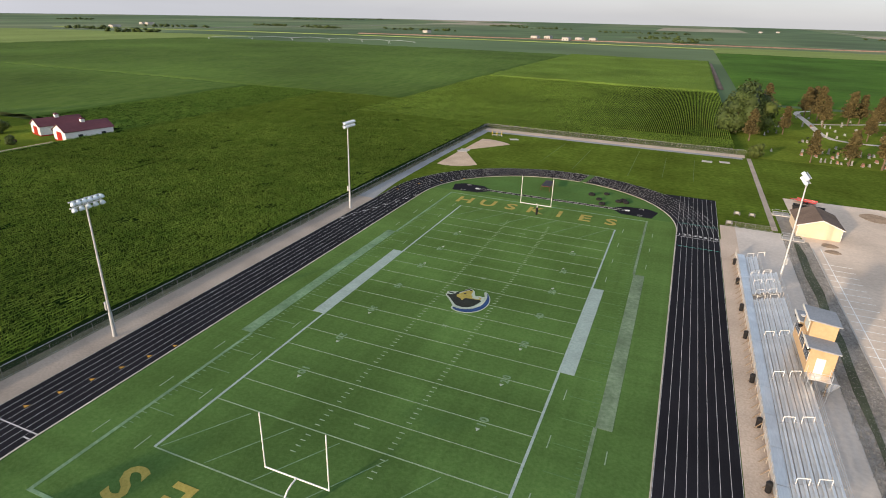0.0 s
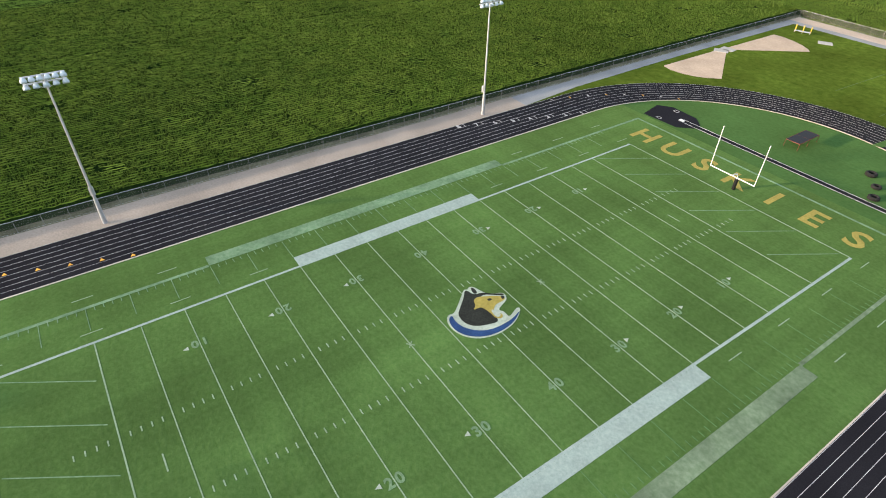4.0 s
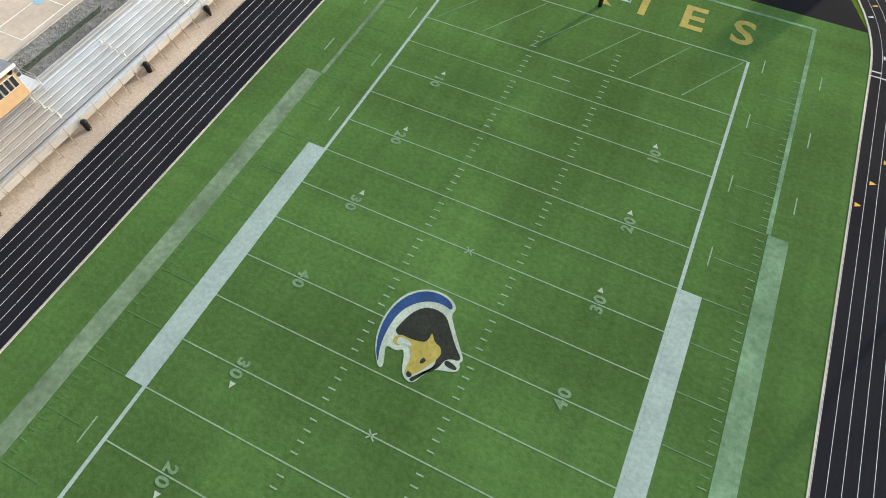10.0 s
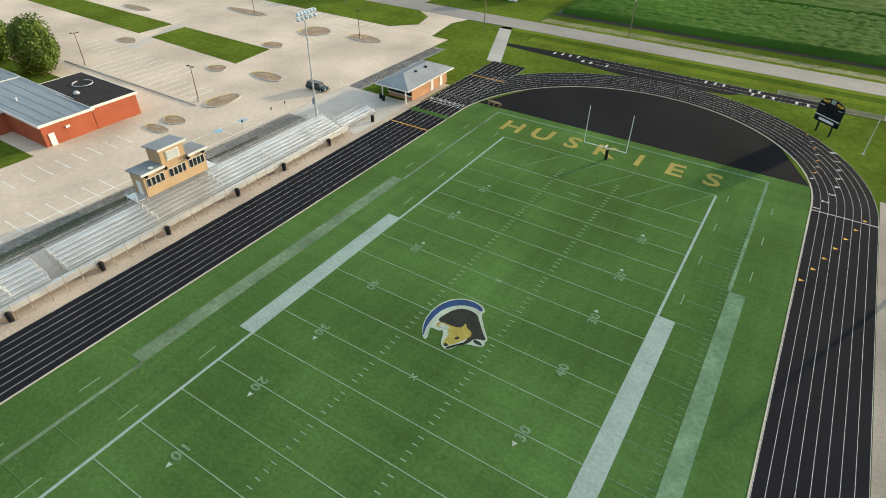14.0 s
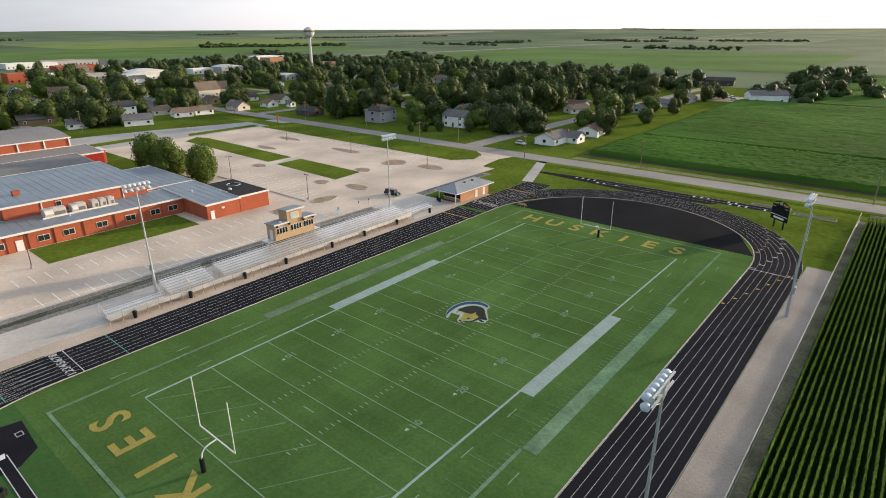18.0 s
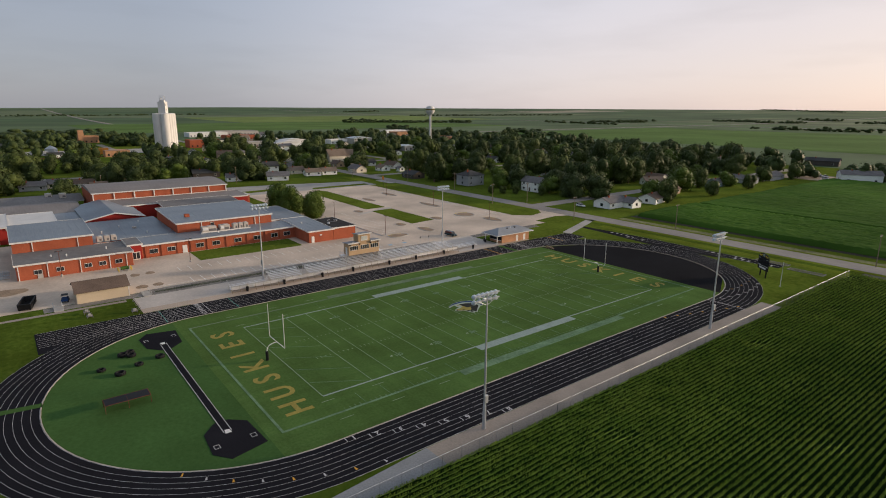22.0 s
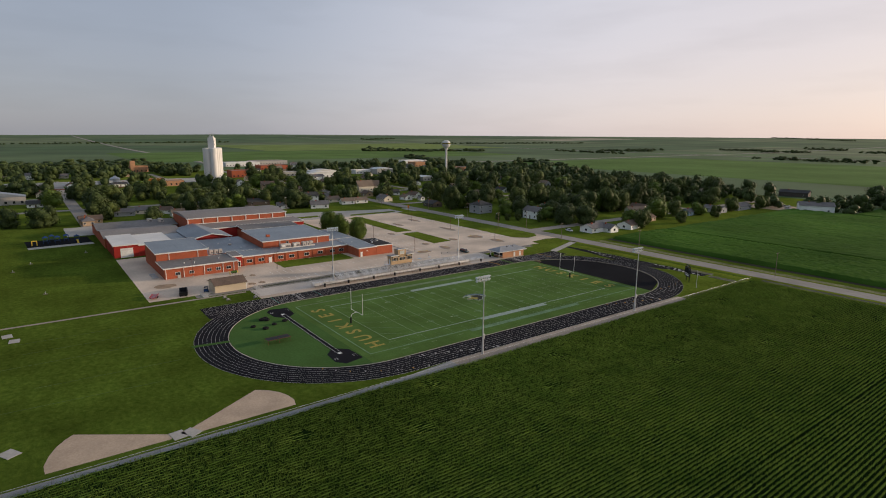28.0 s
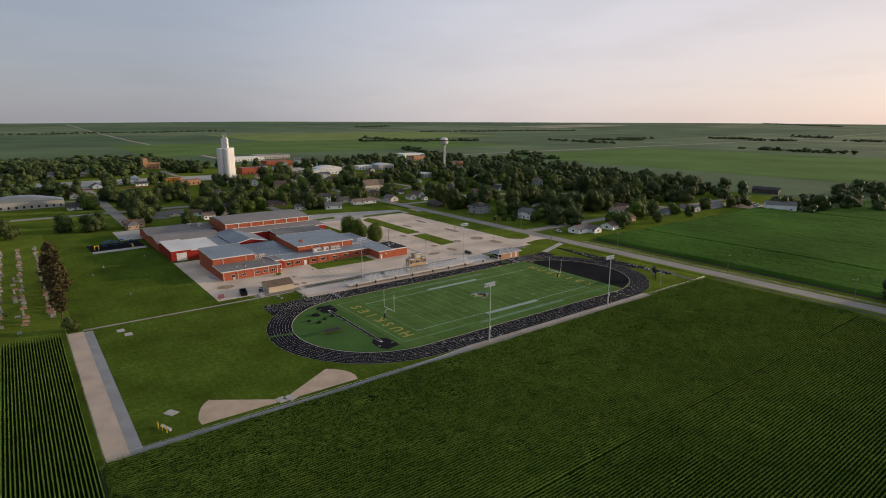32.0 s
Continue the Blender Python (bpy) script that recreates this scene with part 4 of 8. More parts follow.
# worn bare islands with kerbs
for i, (x, y, rx, ry) in enumerate(((72.8, -28.6, 2.3, 4.3), (75.5, -43.2, 4.4, 2.0), (72.0, -13.0, 2.9, 1.2), (72.6, -17.0, 2.6, 1.7), (90.6, -74.6, 4.2, 4.4), (75.9, -77.3, 5.0, 2.5), (91.0, -59.9, 3.0, 2.1), (88.6, -40.4, 2.5, 1.9), (120, -78, 8, 1.8), (150, -62, 6, 1.6), (160, -80, 7, 1.8), (124, -41.5, 3.0, 1.8), (75.5, 83.5, 3.2, 4.2), (73.8, 56.2, 1.6, 1.3), (74.0, 52.4, 1.5, 1.3), (61.3, 56.8, 1.7, 1.6), (61.3, 53.0, 1.6, 1.4))):
    o = thing("kerb_island", (x, y, 0.02), "bare gravel island with a worn concrete kerb" if i < 12 else "bare brown gravel patch worn into the lot", "traffic island", "lot islands")
    n = 20
    pts = [(rx * math.cos(a) * (1 + 0.12 * math.sin(3 * a + i)), ry * math.sin(a)) for a in np.arange(n) * math.tau / n]
    part("fill", Shape().prism([(px * 0.93, py * 0.9) for px, py in pts], -0.1, 0.10 if i < 12 else 0.03), M_isle, o)
    s = Shape()
    vs = [(*p, -0.05) for p in pts] + [(*p, 0.14) for p in pts] + [(px * 0.92, py * 0.88, 0.14) for px, py in pts] + [(px * 0.92, py * 0.88, 0.05) for px, py in pts]
    s.add(vs, [(l * n + k, l * n + (k + 1) % n, l * n + n + (k + 1) % n, l * n + n + k) for l in range(3) for k in range(n)])
    if i < 12:
        part("kerb", s, M_concg, o)
    if i < 8:
        s = Shape()
        a = np.linspace(-0.9, 0.9, 7) - (0.6 if i % 2 else 0)
        vs = [(rx * math.cos(t) * 1.01, ry * math.sin(t) * 1.01, z) for z in (0.1, 0.16) for t in a] + [(rx * math.cos(t) * 0.93, ry * math.sin(t) * 0.9, 0.16) for t in a]
        s.add(vs, [(l * 7 + k, l * 7 + k + 1, l * 7 + 8 + k, l * 7 + 7 + k) for l in range(2) for k in range(6)])
        part("painted_edge", s, M_yellow, o, "yellow painted kerb edge")
LOT = bpy.data.objects["parking_lot"]
tagged(new("drive_kerb", Shape().box(75, 121, -24.0, -23.75, -0.05, 0.2, 0.03).mesh("drive_kerb", M_concg)), "long grey concrete kerb dividing the lot", "kerb", kind="structure")
part("lawn_crossing", Shape().prism([(116.5, -38.5), (118.8, -37.6), (126.4, -58.2), (123.4, -58.8)], -0.05, 0.028), M_walk, LOT, "pale concrete path between the lawns")


def stalls(xa, xb, ya, yb, step, along="y"):
    me = Shape().box(xa, xb, -0.08, 0.08, 0, 0.03).mesh("stall_line", M_stall) if along == "y" else Shape().box(-0.08, 0.08, xa, xb, 0, 0.03).mesh("stall_line", M_stall)
    k = ya
    while k <= yb:
        again("stall_line", me, LOT, pose(0, k, 0) if along == "y" else pose(k, 0, 0))
        k += step


stalls(70.6, 75.2, -7.2, 47, 2.75)
stalls(58.0, 63.2, 3.6, 47, 2.75)
stalls(-31.2, -25.2, 79, 112, 2.75, "x")
stalls(84, 89, -90, -64, 2.9)
stalls(-62, -57, 128, 175, 2.9, "x")
stalls(-91.3, -86.6, 82, 175, 2.9, "x")
stalls(-37, -32, 92, 130, 2.9, "x")
part("bay_outline", Shape().box(58.6, 62.8, -12.3, -12.18, 0, 0.03).box(58.6, 58.72, -25.8, -12.3, 0, 0.03).box(62.7, 62.8, -25.8, -12.3, 0, 0.03).box(58.6, 62.8, -19.1, -19.0, 0, 0.03).box(58.6, 62.8, -23, -22.9, 0, 0.03), M_stall, LOT)
for yy in (-18.6, -24.2):
    part("bay_symbol", Shape().box(61.6, 63.0, yy - 0.75, yy + 0.75, 0, 0.034), M_bluesign, LOT, "blue painted parking bay symbol")

# ---- crops ----
def corn(name, label, x0, x1, y0, y1, along="y", row=0.76, step=0.8, leaves=4, plant=0.6, holes=(), blades=None):
    """Ridged rows of corn: a rippled lower canopy, and bent leaf blades on every plant."""
    w, l = (x1 - x0, y1 - y0) if along == "y" else (y1 - y0, x1 - x0)
    nr, nl = int(w / row), int(l / step)
    cols = np.arange(nr * 3 + 1)
    u, v = np.meshgrid((cols // 3) * row + np.array((0, 0.37, 0.63))[cols % 3] * row, np.arange(nl + 1) * step)
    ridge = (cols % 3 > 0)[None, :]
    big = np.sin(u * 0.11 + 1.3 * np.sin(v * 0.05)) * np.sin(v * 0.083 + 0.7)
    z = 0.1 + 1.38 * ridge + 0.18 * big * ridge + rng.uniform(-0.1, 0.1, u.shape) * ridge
    z[0], z[-1], z[:, 0], z[:, -1] = 0, 0, 0, 0
    uu = u + rng.uniform(-0.035, 0.035, u.shape)
    V = np.stack((uu, v, z), -1).reshape(-1, 3)
    n = nr * 3 + 1
    i = (np.arange(nl)[:, None] * n + np.arange(n - 1)[None, :]).ravel()
    F = np.stack((i, i + 1, i + n + 1, i + n), 1)
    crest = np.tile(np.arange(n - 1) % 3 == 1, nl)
    # leaf blades
    pr, pl = np.meshgrid(np.arange(nr) * row + row / 2, np.arange(int(l / plant)) * plant)
    px, py = pr.ravel() + rng.normal(0, 0.025, pr.size), pl.ravel() + rng.uniform(-0.2, 0.2, pr.size)
    bigp = np.sin(px * 0.11 + 1.3 * np.sin(py * 0.05)) * np.sin(py * 0.083 + 0.7)
    gap = np.sin(px * 0.23 + 2.0 * np.sin(py * 0.031)) * np.sin(py * 0.19 + np.sin(px * 0.047) * 2)
    keep = rng.uniform(size=px.size) < np.where(gap > 0.92, 0.25, 0.98)
    px, py, bigp = px[keep], py[keep], bigp[keep]
    m = px.size
    LV, LF = [], []
    for k in range(leaves):
        a = rng.uniform(0, math.tau, m)
        ln, wd = rng.uniform(0.28, 0.58, m), rng.uniform(0.038, 0.066, m)
        zb = 1.75 + 0.2 * bigp + rng.uniform(-0.09, 0.12, m)
        dx, dy = np.cos(a) * 0.42, np.sin(a)
        p0 = np.stack((px, py, zb - 0.45), -1)
        mid = np.stack((px + dx * ln * 0.5, py + dy * ln * 0.5, zb + 0.06), -1)
        tip = np.stack((px + dx * ln, py + dy * ln, zb - rng.uniform(0.30, 0.80, m)), -1)
        sd = np.stack((-dy * wd, dx * wd, np.zeros(m)), -1)
        q = np.stack((p0, mid - sd, tip, mid + sd), 1)
        LV.append(q.reshape(-1, 3))
        LF.append(np.arange(m * 4).reshape(-1, 4) + k * m * 4)
    LV, LF = np.concatenate(LV), np.concatenate(LF)
    if along == "x":
        V, LV = V[:, [1, 0, 2]], LV[:, [1, 0, 2]]
        F = F[:, ::-1]
    for A in (V, LV):
        A[:, 0] += x0
        A[:, 1] += y0
    if holes:
        def clear(A, B):
            c = A[B].mean(1)
            ok = np.ones(len(B), bool)
            for a, b, c0, d in holes:
                ok &= ~((c[:, 0] > a) & (c[:, 0] < b) & (c[:, 1] > c0) & (c[:, 1] < d))
            return B[ok], ok
        F, ok_ = clear(V, F)
        LF, _ = clear(LV, LF)
    # furrow slopes take the near-black tone that stands for shade
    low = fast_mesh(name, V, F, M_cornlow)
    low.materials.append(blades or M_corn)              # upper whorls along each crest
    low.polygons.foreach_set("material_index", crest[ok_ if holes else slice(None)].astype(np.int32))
    o = tagged(new(name, low), label, "corn field", kind="stuff")
    part("corn_leaves", fast_mesh("corn_leaves", LV, LF, blades or M_corn), None, o)
    return o


def canopy(name, label, x0, x1, y0, y1, step, h, material, rough=0.25, holes=()):
    """A lower crop seen from afar: an uneven leafy sheet with closed sides."""
    nx, ny = int((x1 - x0) / step), int((y1 - y0) / step)
    X, Y = np.meshgrid(np.linspace(x0, x1, nx + 1), np.linspace(y0, y1, ny + 1))
    Z = h + rng.uniform(-rough, rough, X.shape) + 0.15 * np.sin(X * 0.04) * np.sin(Y * 0.11)
    far = lie(X, Y)
    Z += far
    Z[0], Z[-1], Z[:, 0], Z[:, -1] = far[0], far[-1], far[:, 0], far[:, -1]
    V = np.stack((X, Y, Z), -1).reshape(-1, 3)
    i = (np.arange(ny)[:, None] * (nx + 1) + np.arange(nx)[None, :]).ravel()
    F = np.stack((i, i + 1, i + nx + 2, i + nx + 1), 1)
    for a, b, c0, d in holes:
        c = V[F].mean(1)
        F = F[~((c[:, 0] > a) & (c[:, 0] < b) & (c[:, 1] > c0) & (c[:, 1] < d))]
    return tagged(new(name, fast_mesh(name, V, F, material)), label, "crop field", kind="stuff")


FARM = (-250, -154.3, -20, 66)
corn("corn_field", "tall green corn rows beside the stadium fence", -107.4, -45.6, -97.6, 146, leaves=4, plant=0.3)
corn("corn_field", "tall green corn rows beyond a faint seam", -151.7, -107.58, -95, 190, step=0.8, leaves=4, plant=0.36)
corn("corn_field", "tall green corn rows round the farmyard", -200, -151.7, -95, 190, step=1.0, leaves=3, plant=0.55, holes=(FARM,), blades=M_cornwest)
corn("corn_field", "headland rows of corn behind the far fence", -106.95, 47.5, 146.2, 164, along="x", step=0.6, leaves=4, plant=0.36, blades=M_cornlit)
corn("corn_field", "tall green corn field with rows running away", -106.95, 47.5, 164.5, 330, step=1.4, leaves=3, plant=0.7, blades=M_cornlit)
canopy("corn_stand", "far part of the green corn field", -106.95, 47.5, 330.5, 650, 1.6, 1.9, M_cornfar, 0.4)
canopy("bean_field", "dark green bean field stretching away", -690, -107.95, 190.5, 650, 4.0, 1.2, M_beanN, 0.3)
canopy("bean_field", "dark green bean field beyond the corn", -690, -200.5, -100, 190, 3.0, 1.6, M_beanN, 0.3, holes=(FARM,))
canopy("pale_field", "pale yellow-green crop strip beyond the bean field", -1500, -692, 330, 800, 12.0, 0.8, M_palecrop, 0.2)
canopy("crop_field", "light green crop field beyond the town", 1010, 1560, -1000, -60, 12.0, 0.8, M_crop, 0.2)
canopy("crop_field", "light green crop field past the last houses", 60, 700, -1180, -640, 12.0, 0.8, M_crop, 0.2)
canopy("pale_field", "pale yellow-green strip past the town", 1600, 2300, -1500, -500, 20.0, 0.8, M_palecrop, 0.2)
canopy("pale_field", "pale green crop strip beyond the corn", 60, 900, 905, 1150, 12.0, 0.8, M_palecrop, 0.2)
canopy("bean_field", "dense green field edge across the road", -170, 44, -178, -131.9, 0.9, 1.75, M_bean, 0.28)
canopy("bean_field", "dark green field across the road", -620, 44, -345, -178.05, 1.6, 1.7, M_bean, 0.3)
canopy("bean_field", "dark green field along the road", -620, -170.2, -178.2, -131.9, 1.6, 1.7, M_bean, 0.3)
canopy("bean_field", "green field running on beside the hedge", -620, 6, -640, -345.1, 3.0, 1.6, M_bean, 0.3)
canopy("bean_field", "green bean field behind the cemetery", 60, 700, 300, 900, 4.0, 0.9, M_bean)

# ---- stadium ----
def fence(name, label, pts, h=1.8, step=3.0, fabric=True, group="chain link fences"):
    """Posts, rails and wire along a line."""
    o = thing(name, (*pts[0], 0), label, "fence", group)
    x0, y0 = pts[0]
    post = Shape().tube((0, 0, -0.1), (0, 0, h + 0.05), 0.026, n=6).mesh("post", M_post)
    for (xa, ya), (xb, yb) in zip(pts, pts[1:]):
        L = math.hypot(xb - xa, yb - ya)
        n = max(1, round(L / step))
        for i in range(n + 1):
            again("post", post, o, pose(xa - x0 + (xb - xa) * i / n, ya - y0 + (yb - ya) * i / n, 0))
        a, b = (xa - x0, ya - y0), (xb - x0, yb - y0)
        part("top_rail", Shape().tube((*a, h), (*b, h), 0.026, n=6), M_galv if h > 1.5 else M_post, o)
        part("bottom_wire", Shape().tube((*a, 0.08), (*b, 0.08), 0.012, n=4), M_galv, o)
        if fabric:
            part("wire_mesh", Shape().add([(*a, 0.05), (*b, 0.05), (*b, h), (*a, h)], [(0, 1, 2, 3)]), M_link, o)
    return o


fence("boundary_fence", "grey chain link fence between track and corn", [(-44.4, -100), (-44.4, 20)], 1.8, 3.1)
fence("boundary_fence", "grey chain link fence along the gravel strip", [(-44.4, 20.1), (-44.4, 144.6)], 1.8, 3.1)
fence("boundary_fence", "grey chain link fence behind the far gravel", [(-44.3, 144.8), (51, 144.8)], 1.8, 3.1)
fence("gate_fence", "low chain link fence at the concourse end", [(41.3, 60.8), (51.4, 60.8)], 1.2, 2.0)
fence("walkway_fence", "chain link fence behind the bleachers", [(52.35, -31), (52.35, 46)], 1.2, 3.1)


def light_pole(x, y, turn, label):
    o = thing("floodlight_pole", (x, y, 0), label, "floodlight", "stadium floodlights", turn)
    part("pole", Shape().tube((0, 0, 3.5), (0, 0, 20.4), 0.18, 0.10, 12), M_galv, o)
    part("base_sleeve", Shape().tube((0, 0, -0.2), (0, 0, 3.7), 0.30, 0.24, 12), M_galv, o)
    lamp = Shape().lathe([(0.09, -0.16), (0.20, -0.12), (0.33, 0.10), (0.37, 0.30), (0.30, 0.40), (0.10, 0.44)], 12).mesh("lamp_head", M_lamp)
    for z, n in ((20.3, 6), (19.5, 5)):
        part("crossarm", Shape().box(-2.2, 2.2, -0.07, 0.07, z - 0.07, z + 0.07).tube((-1.6, 0, z - 0.05), (0, 0, z - 0.8), 0.03, n=6).tube((1.6, 0, z - 0.05), (0, 0, z - 0.8), 0.03, n=6), M_galv, o)
        for i in range(n):
            again("lamp_head", lamp, o, pose(-1.95 + 3.9 * i / (n - 1), 0.42, z - 0.05, 205, 0, 0))
    part("ballast_box", Shape().box(-0.3, 0.3, -0.45, -0.15, 4.2, 5.4, 0.03), M_galv, o)
    return o


light_pole(-40.85, -31.8, -90, "tall grey steel floodlight pole beside the corn fence")
light_pole(-40.85, 31.6, -90, "tall grey steel floodlight pole on the gravel strip")
light_pole(48.7, 29.9, 90, "tall grey steel floodlight pole behind the bleachers")
light_pole(49.0, -30.3, 90, "tall grey steel floodlight pole by the concession patio")


def goal(y, s):
    o = thing("goal_post", (0, y, 0), "white gooseneck goal post with black base padding", "goal post", "goal posts", 0 if s > 0 else 180)
    pts = [(0, 2.0, 0), (0, 2.0, 1.7), (0, 1.85, 2.35), (0, 1.45, 2.8), (0, 0.8, 3.0), (0, 0, 3.05)]
    neck = Shape()
    for a, b in zip(pts, pts[1:]):
        neck.tube(a, b, 0.085, n=10)
    part("gooseneck", neck, M_white, o)
    part("crossbar", Shape().tube((-3.56, 0, 3.05), (3.56, 0, 3.05), 0.075, n=10), M_white, o)
    for sx in (-1, 1):
        part("upright", Shape().tube((sx * 3.56, 0, 2.98), (sx * 3.56, 0, 9.4), 0.06, n=10), M_white, o)
    part("padding", Shape().lathe([(0.24, 0), (0.27, 0.05), (0.27, 1.75), (0.24, 1.8)], 14, (0, 2.0, 0)), M_black, o, "black foam padding")


goal(45.72, 1)
goal(-45.72, -1)

# pole vault style runway with two landing pads
pad = thing("jump_runway_pads", (0, 61, 0), "black rubber runway with a pad at each end", "runway")
part("runway", Shape().box(-17.5, 17.5, -0.62, 0.62, -0.05, 0.045), M_track, pad)
for sy in (-0.55, 0.55):
    part("edge_line", Shape().box(-19.5, 19.5, sy - 0.05, sy + 0.05, 0, 0.06), M_line, pad)
for s in (-1, 1):
    pts = [(16.2, -1.0), (18.2, -3.2), (25.2, -3.6), (26.4, 1.6), (24.0, 3.4), (18.5, 3.0), (16.2, 1.0)]
    if s < 0:
        pts = [(-x, y) for x, y in pts][::-1]
    part("pad", Shape().prism(pts, -0.05, 0.05), M_track, pad)
    part("plant_box", Shape().prism([(s * 18.9, -0.3), (s * 19.9, -0.45), (s * 19.9, 0.45), (s * 18.9, 0.3)][::s], 0, 0.07), M_white, pad)
    for yy in (-2.6, 2.4):
        q = Shape()
        for k, (a, b, c, d) in enumerate(((-0.5, 0.5, -0.4, -0.32), (-0.5, 0.5, 0.32, 0.4), (-0.5, -0.42, -0.4, 0.4), (0.42, 0.5, -0.4, 0.4))):
            q.box(s * 22.5 + a, s * 22.5 + b, yy + c, yy + d, 0.0, 0.062 + 0.001 * k)
        part("stand_mark", q, M_line, pad)


def tyre(x, y, r, tilt=0):
    o = thing("tractor_tyre", (x, y, 0), "big black tractor tyre lying flat on the turf", "tyre", "tractor tyres", rng.uniform(0, 90))
    w = 0.36 * r
    n, k = 20, 8
    vs, fs = [], []
    for i in range(n):
        a = i * math.tau / n
        for j in range(k):
            b = j * math.tau / k
            rr = r * (0.74 + 0.26 * math.cos(b)) + (0.03 if i % 2 and abs(b) < 1 else 0)
            vs.append((rr * math.cos(a), rr * math.sin(a), w + w * math.sin(b)))
            fs.append((i * k + j, ((i + 1) % n) * k + j, ((i + 1) % n) * k + (j + 1) % k, i * k + (j + 1) % k))
    part("carcass", Shape().add(vs, fs), M_rubber, o)
    lug = Shape().box(r * 0.86, r * 1.03, -0.05, 0.05, w * 0.3, w * 1.7).mesh("lug", M_rubber)
    for i in range(14):
        again("lug", lug, o, pose(0, 0, 0, 0, 0, i * 360 / 14))


for x, y, r in ((17.6, 68.2, 0.85), (16.6, 67.0, 0.8), (12.9, 72.3, 0.7), (9.4, 69.9, 0.85), (13.0, 62.9, 0.8), (11.7, 66.6, 0.7), (18.4, 66.9, 0.75)):
    tyre(x, y, r)

o = thing("blocking_chute", (-2.6, 70.8, 0), "rusty brown steel frame chute with a mesh top", "training frame")
for sx in (-1.2, 1.2):
    for yy in (-3.1, 0, 3.1):
        part("leg", Shape().tube((sx, yy, 0), (sx, yy, 1.25), 0.04, n=6), M_rust, o)
    part("side_rail", Shape().tube((sx, -3.1, 1.27), (sx, 3.1, 1.27), 0.05, n=6), M_rust, o)
for yy in (-3.1, 0, 3.1):
    part("cross_rail", Shape().tube((-1.2, yy, 1.27), (1.2, yy, 1.27), 0.05, n=6), M_rust, o)
part("mesh_top", Shape().box(-1.15, 1.15, -3.05, 3.05, 1.29, 1.31), M_black, o)

# small timing stand by the turf corner
o = thing("judges_stand", (26.6, -57.5, 0), "small pale wooden judges' steps", "stand")
for i in range(3):
    part("step", Shape().box(-1.3, 1.3, -0.6 + i * 0.4, -0.25 + i * 0.4, 0.35 + i * 0.3, 0.40 + i * 0.3), M_wood, o)
for sx in (-1.2, 0, 1.2):
    part("frame_leg", Shape().box(sx - 0.05, sx + 0.05, 0.5, 0.6, 0, 1.0).box(sx - 0.05, sx + 0.05, -0.5, -0.4, 0, 0.36).box(sx - 0.05, sx + 0.05, -0.5, 0.6, 0.3, 0.36), M_wood, o)


# ---- bleachers ----
def bleacher(y0, y1, rows, label, low=False):
    """One bank: deck, treads, seats, legs and rails."""
    o = thing("bleacher", (0, (y0 + y1) / 2, 0), label, "bleacher", "bleacher banks")
    h = (y1 - y0) / 2 - 0.02
    dz = 0.95 if not low else 0.35
    xs = 43.75
    for i in range(rows):
        x, z = xs + 0.72 * i, dz + 0.18 + 0.23 * i
        part("seat", Shape().box(x + 0.28, x + 0.54, -h, h, z + 0.22, z + 0.27, 0.012), M_alu, o)
        part("foot_board", Shape().box(x - 0.03, x + 0.47, -h, h, z - 0.05, z - 0.015), M_alu, o)
    n = max(2, round(h / 1.5))
    for i in range(n + 1):
        y = -h + 2 * h * i / n
        s = Shape().box(xs, xs + 0.72 * rows + 0.1, y - 0.04, y + 0.04, dz - 0.05, dz + 0.02)
        s.box(xs + 0.05, xs + 0.12, y - 0.04, y + 0.04, 0, dz)
        s.box(xs + 0.72 * rows, xs + 0.72 * rows + 0.08, y - 0.04, y + 0.04, 0, dz + 0.23 * rows)
        s.box(xs + 0.36 * rows, xs + 0.36 * rows + 0.08, y - 0.04, y + 0.04, 0, dz + 0.1 * rows)
        part("support_frame", s, M_rail, o)
    zt, xb = dz + 0.23 * rows, xs + 0.72 * rows + 0.12
    for k in range(3):
        part("back_rail", Shape().tube((xb, -h, zt + 0.4 * k), (xb, h, zt + 0.4 * k), 0.025, n=6), M_galv, o)
    for e in (-h, h):
        for ya in (0.0, 1.5):
            x = xs + 0.4 + ya * 1.2
            z = dz + 0.2 + ya * 0.38
            g = Shape().tube((x, e, z), (x, e, z + 0.85), 0.03, n=6).tube((x + 1.1, e, z + 0.3), (x + 1.1, e, z + 1.15), 0.03, n=6).tube((x, e, z + 0.85), (x + 1.1, e, z + 1.15), 0.03, n=6)
            part("aisle_rail", g, M_trim, o)
    return o


banks = ((-30.6, -24.6), (-24.57, -14.4), (-14.37, -4.6), (-4.57, 6.4), (6.43, 19.1), (21.2, 25.4), (25.43, 29.6))
for y0, y1 in banks:
    bleacher(y0, y1, 6, "silver aluminium bleacher bank with long plank seats")
bleacher(30.4, 40.0, 3, "low silver aluminium bleacher on the concourse", True)
bleacher(-41.0, -31.6, 3, "low silver aluminium bleacher by the concession patio", True)

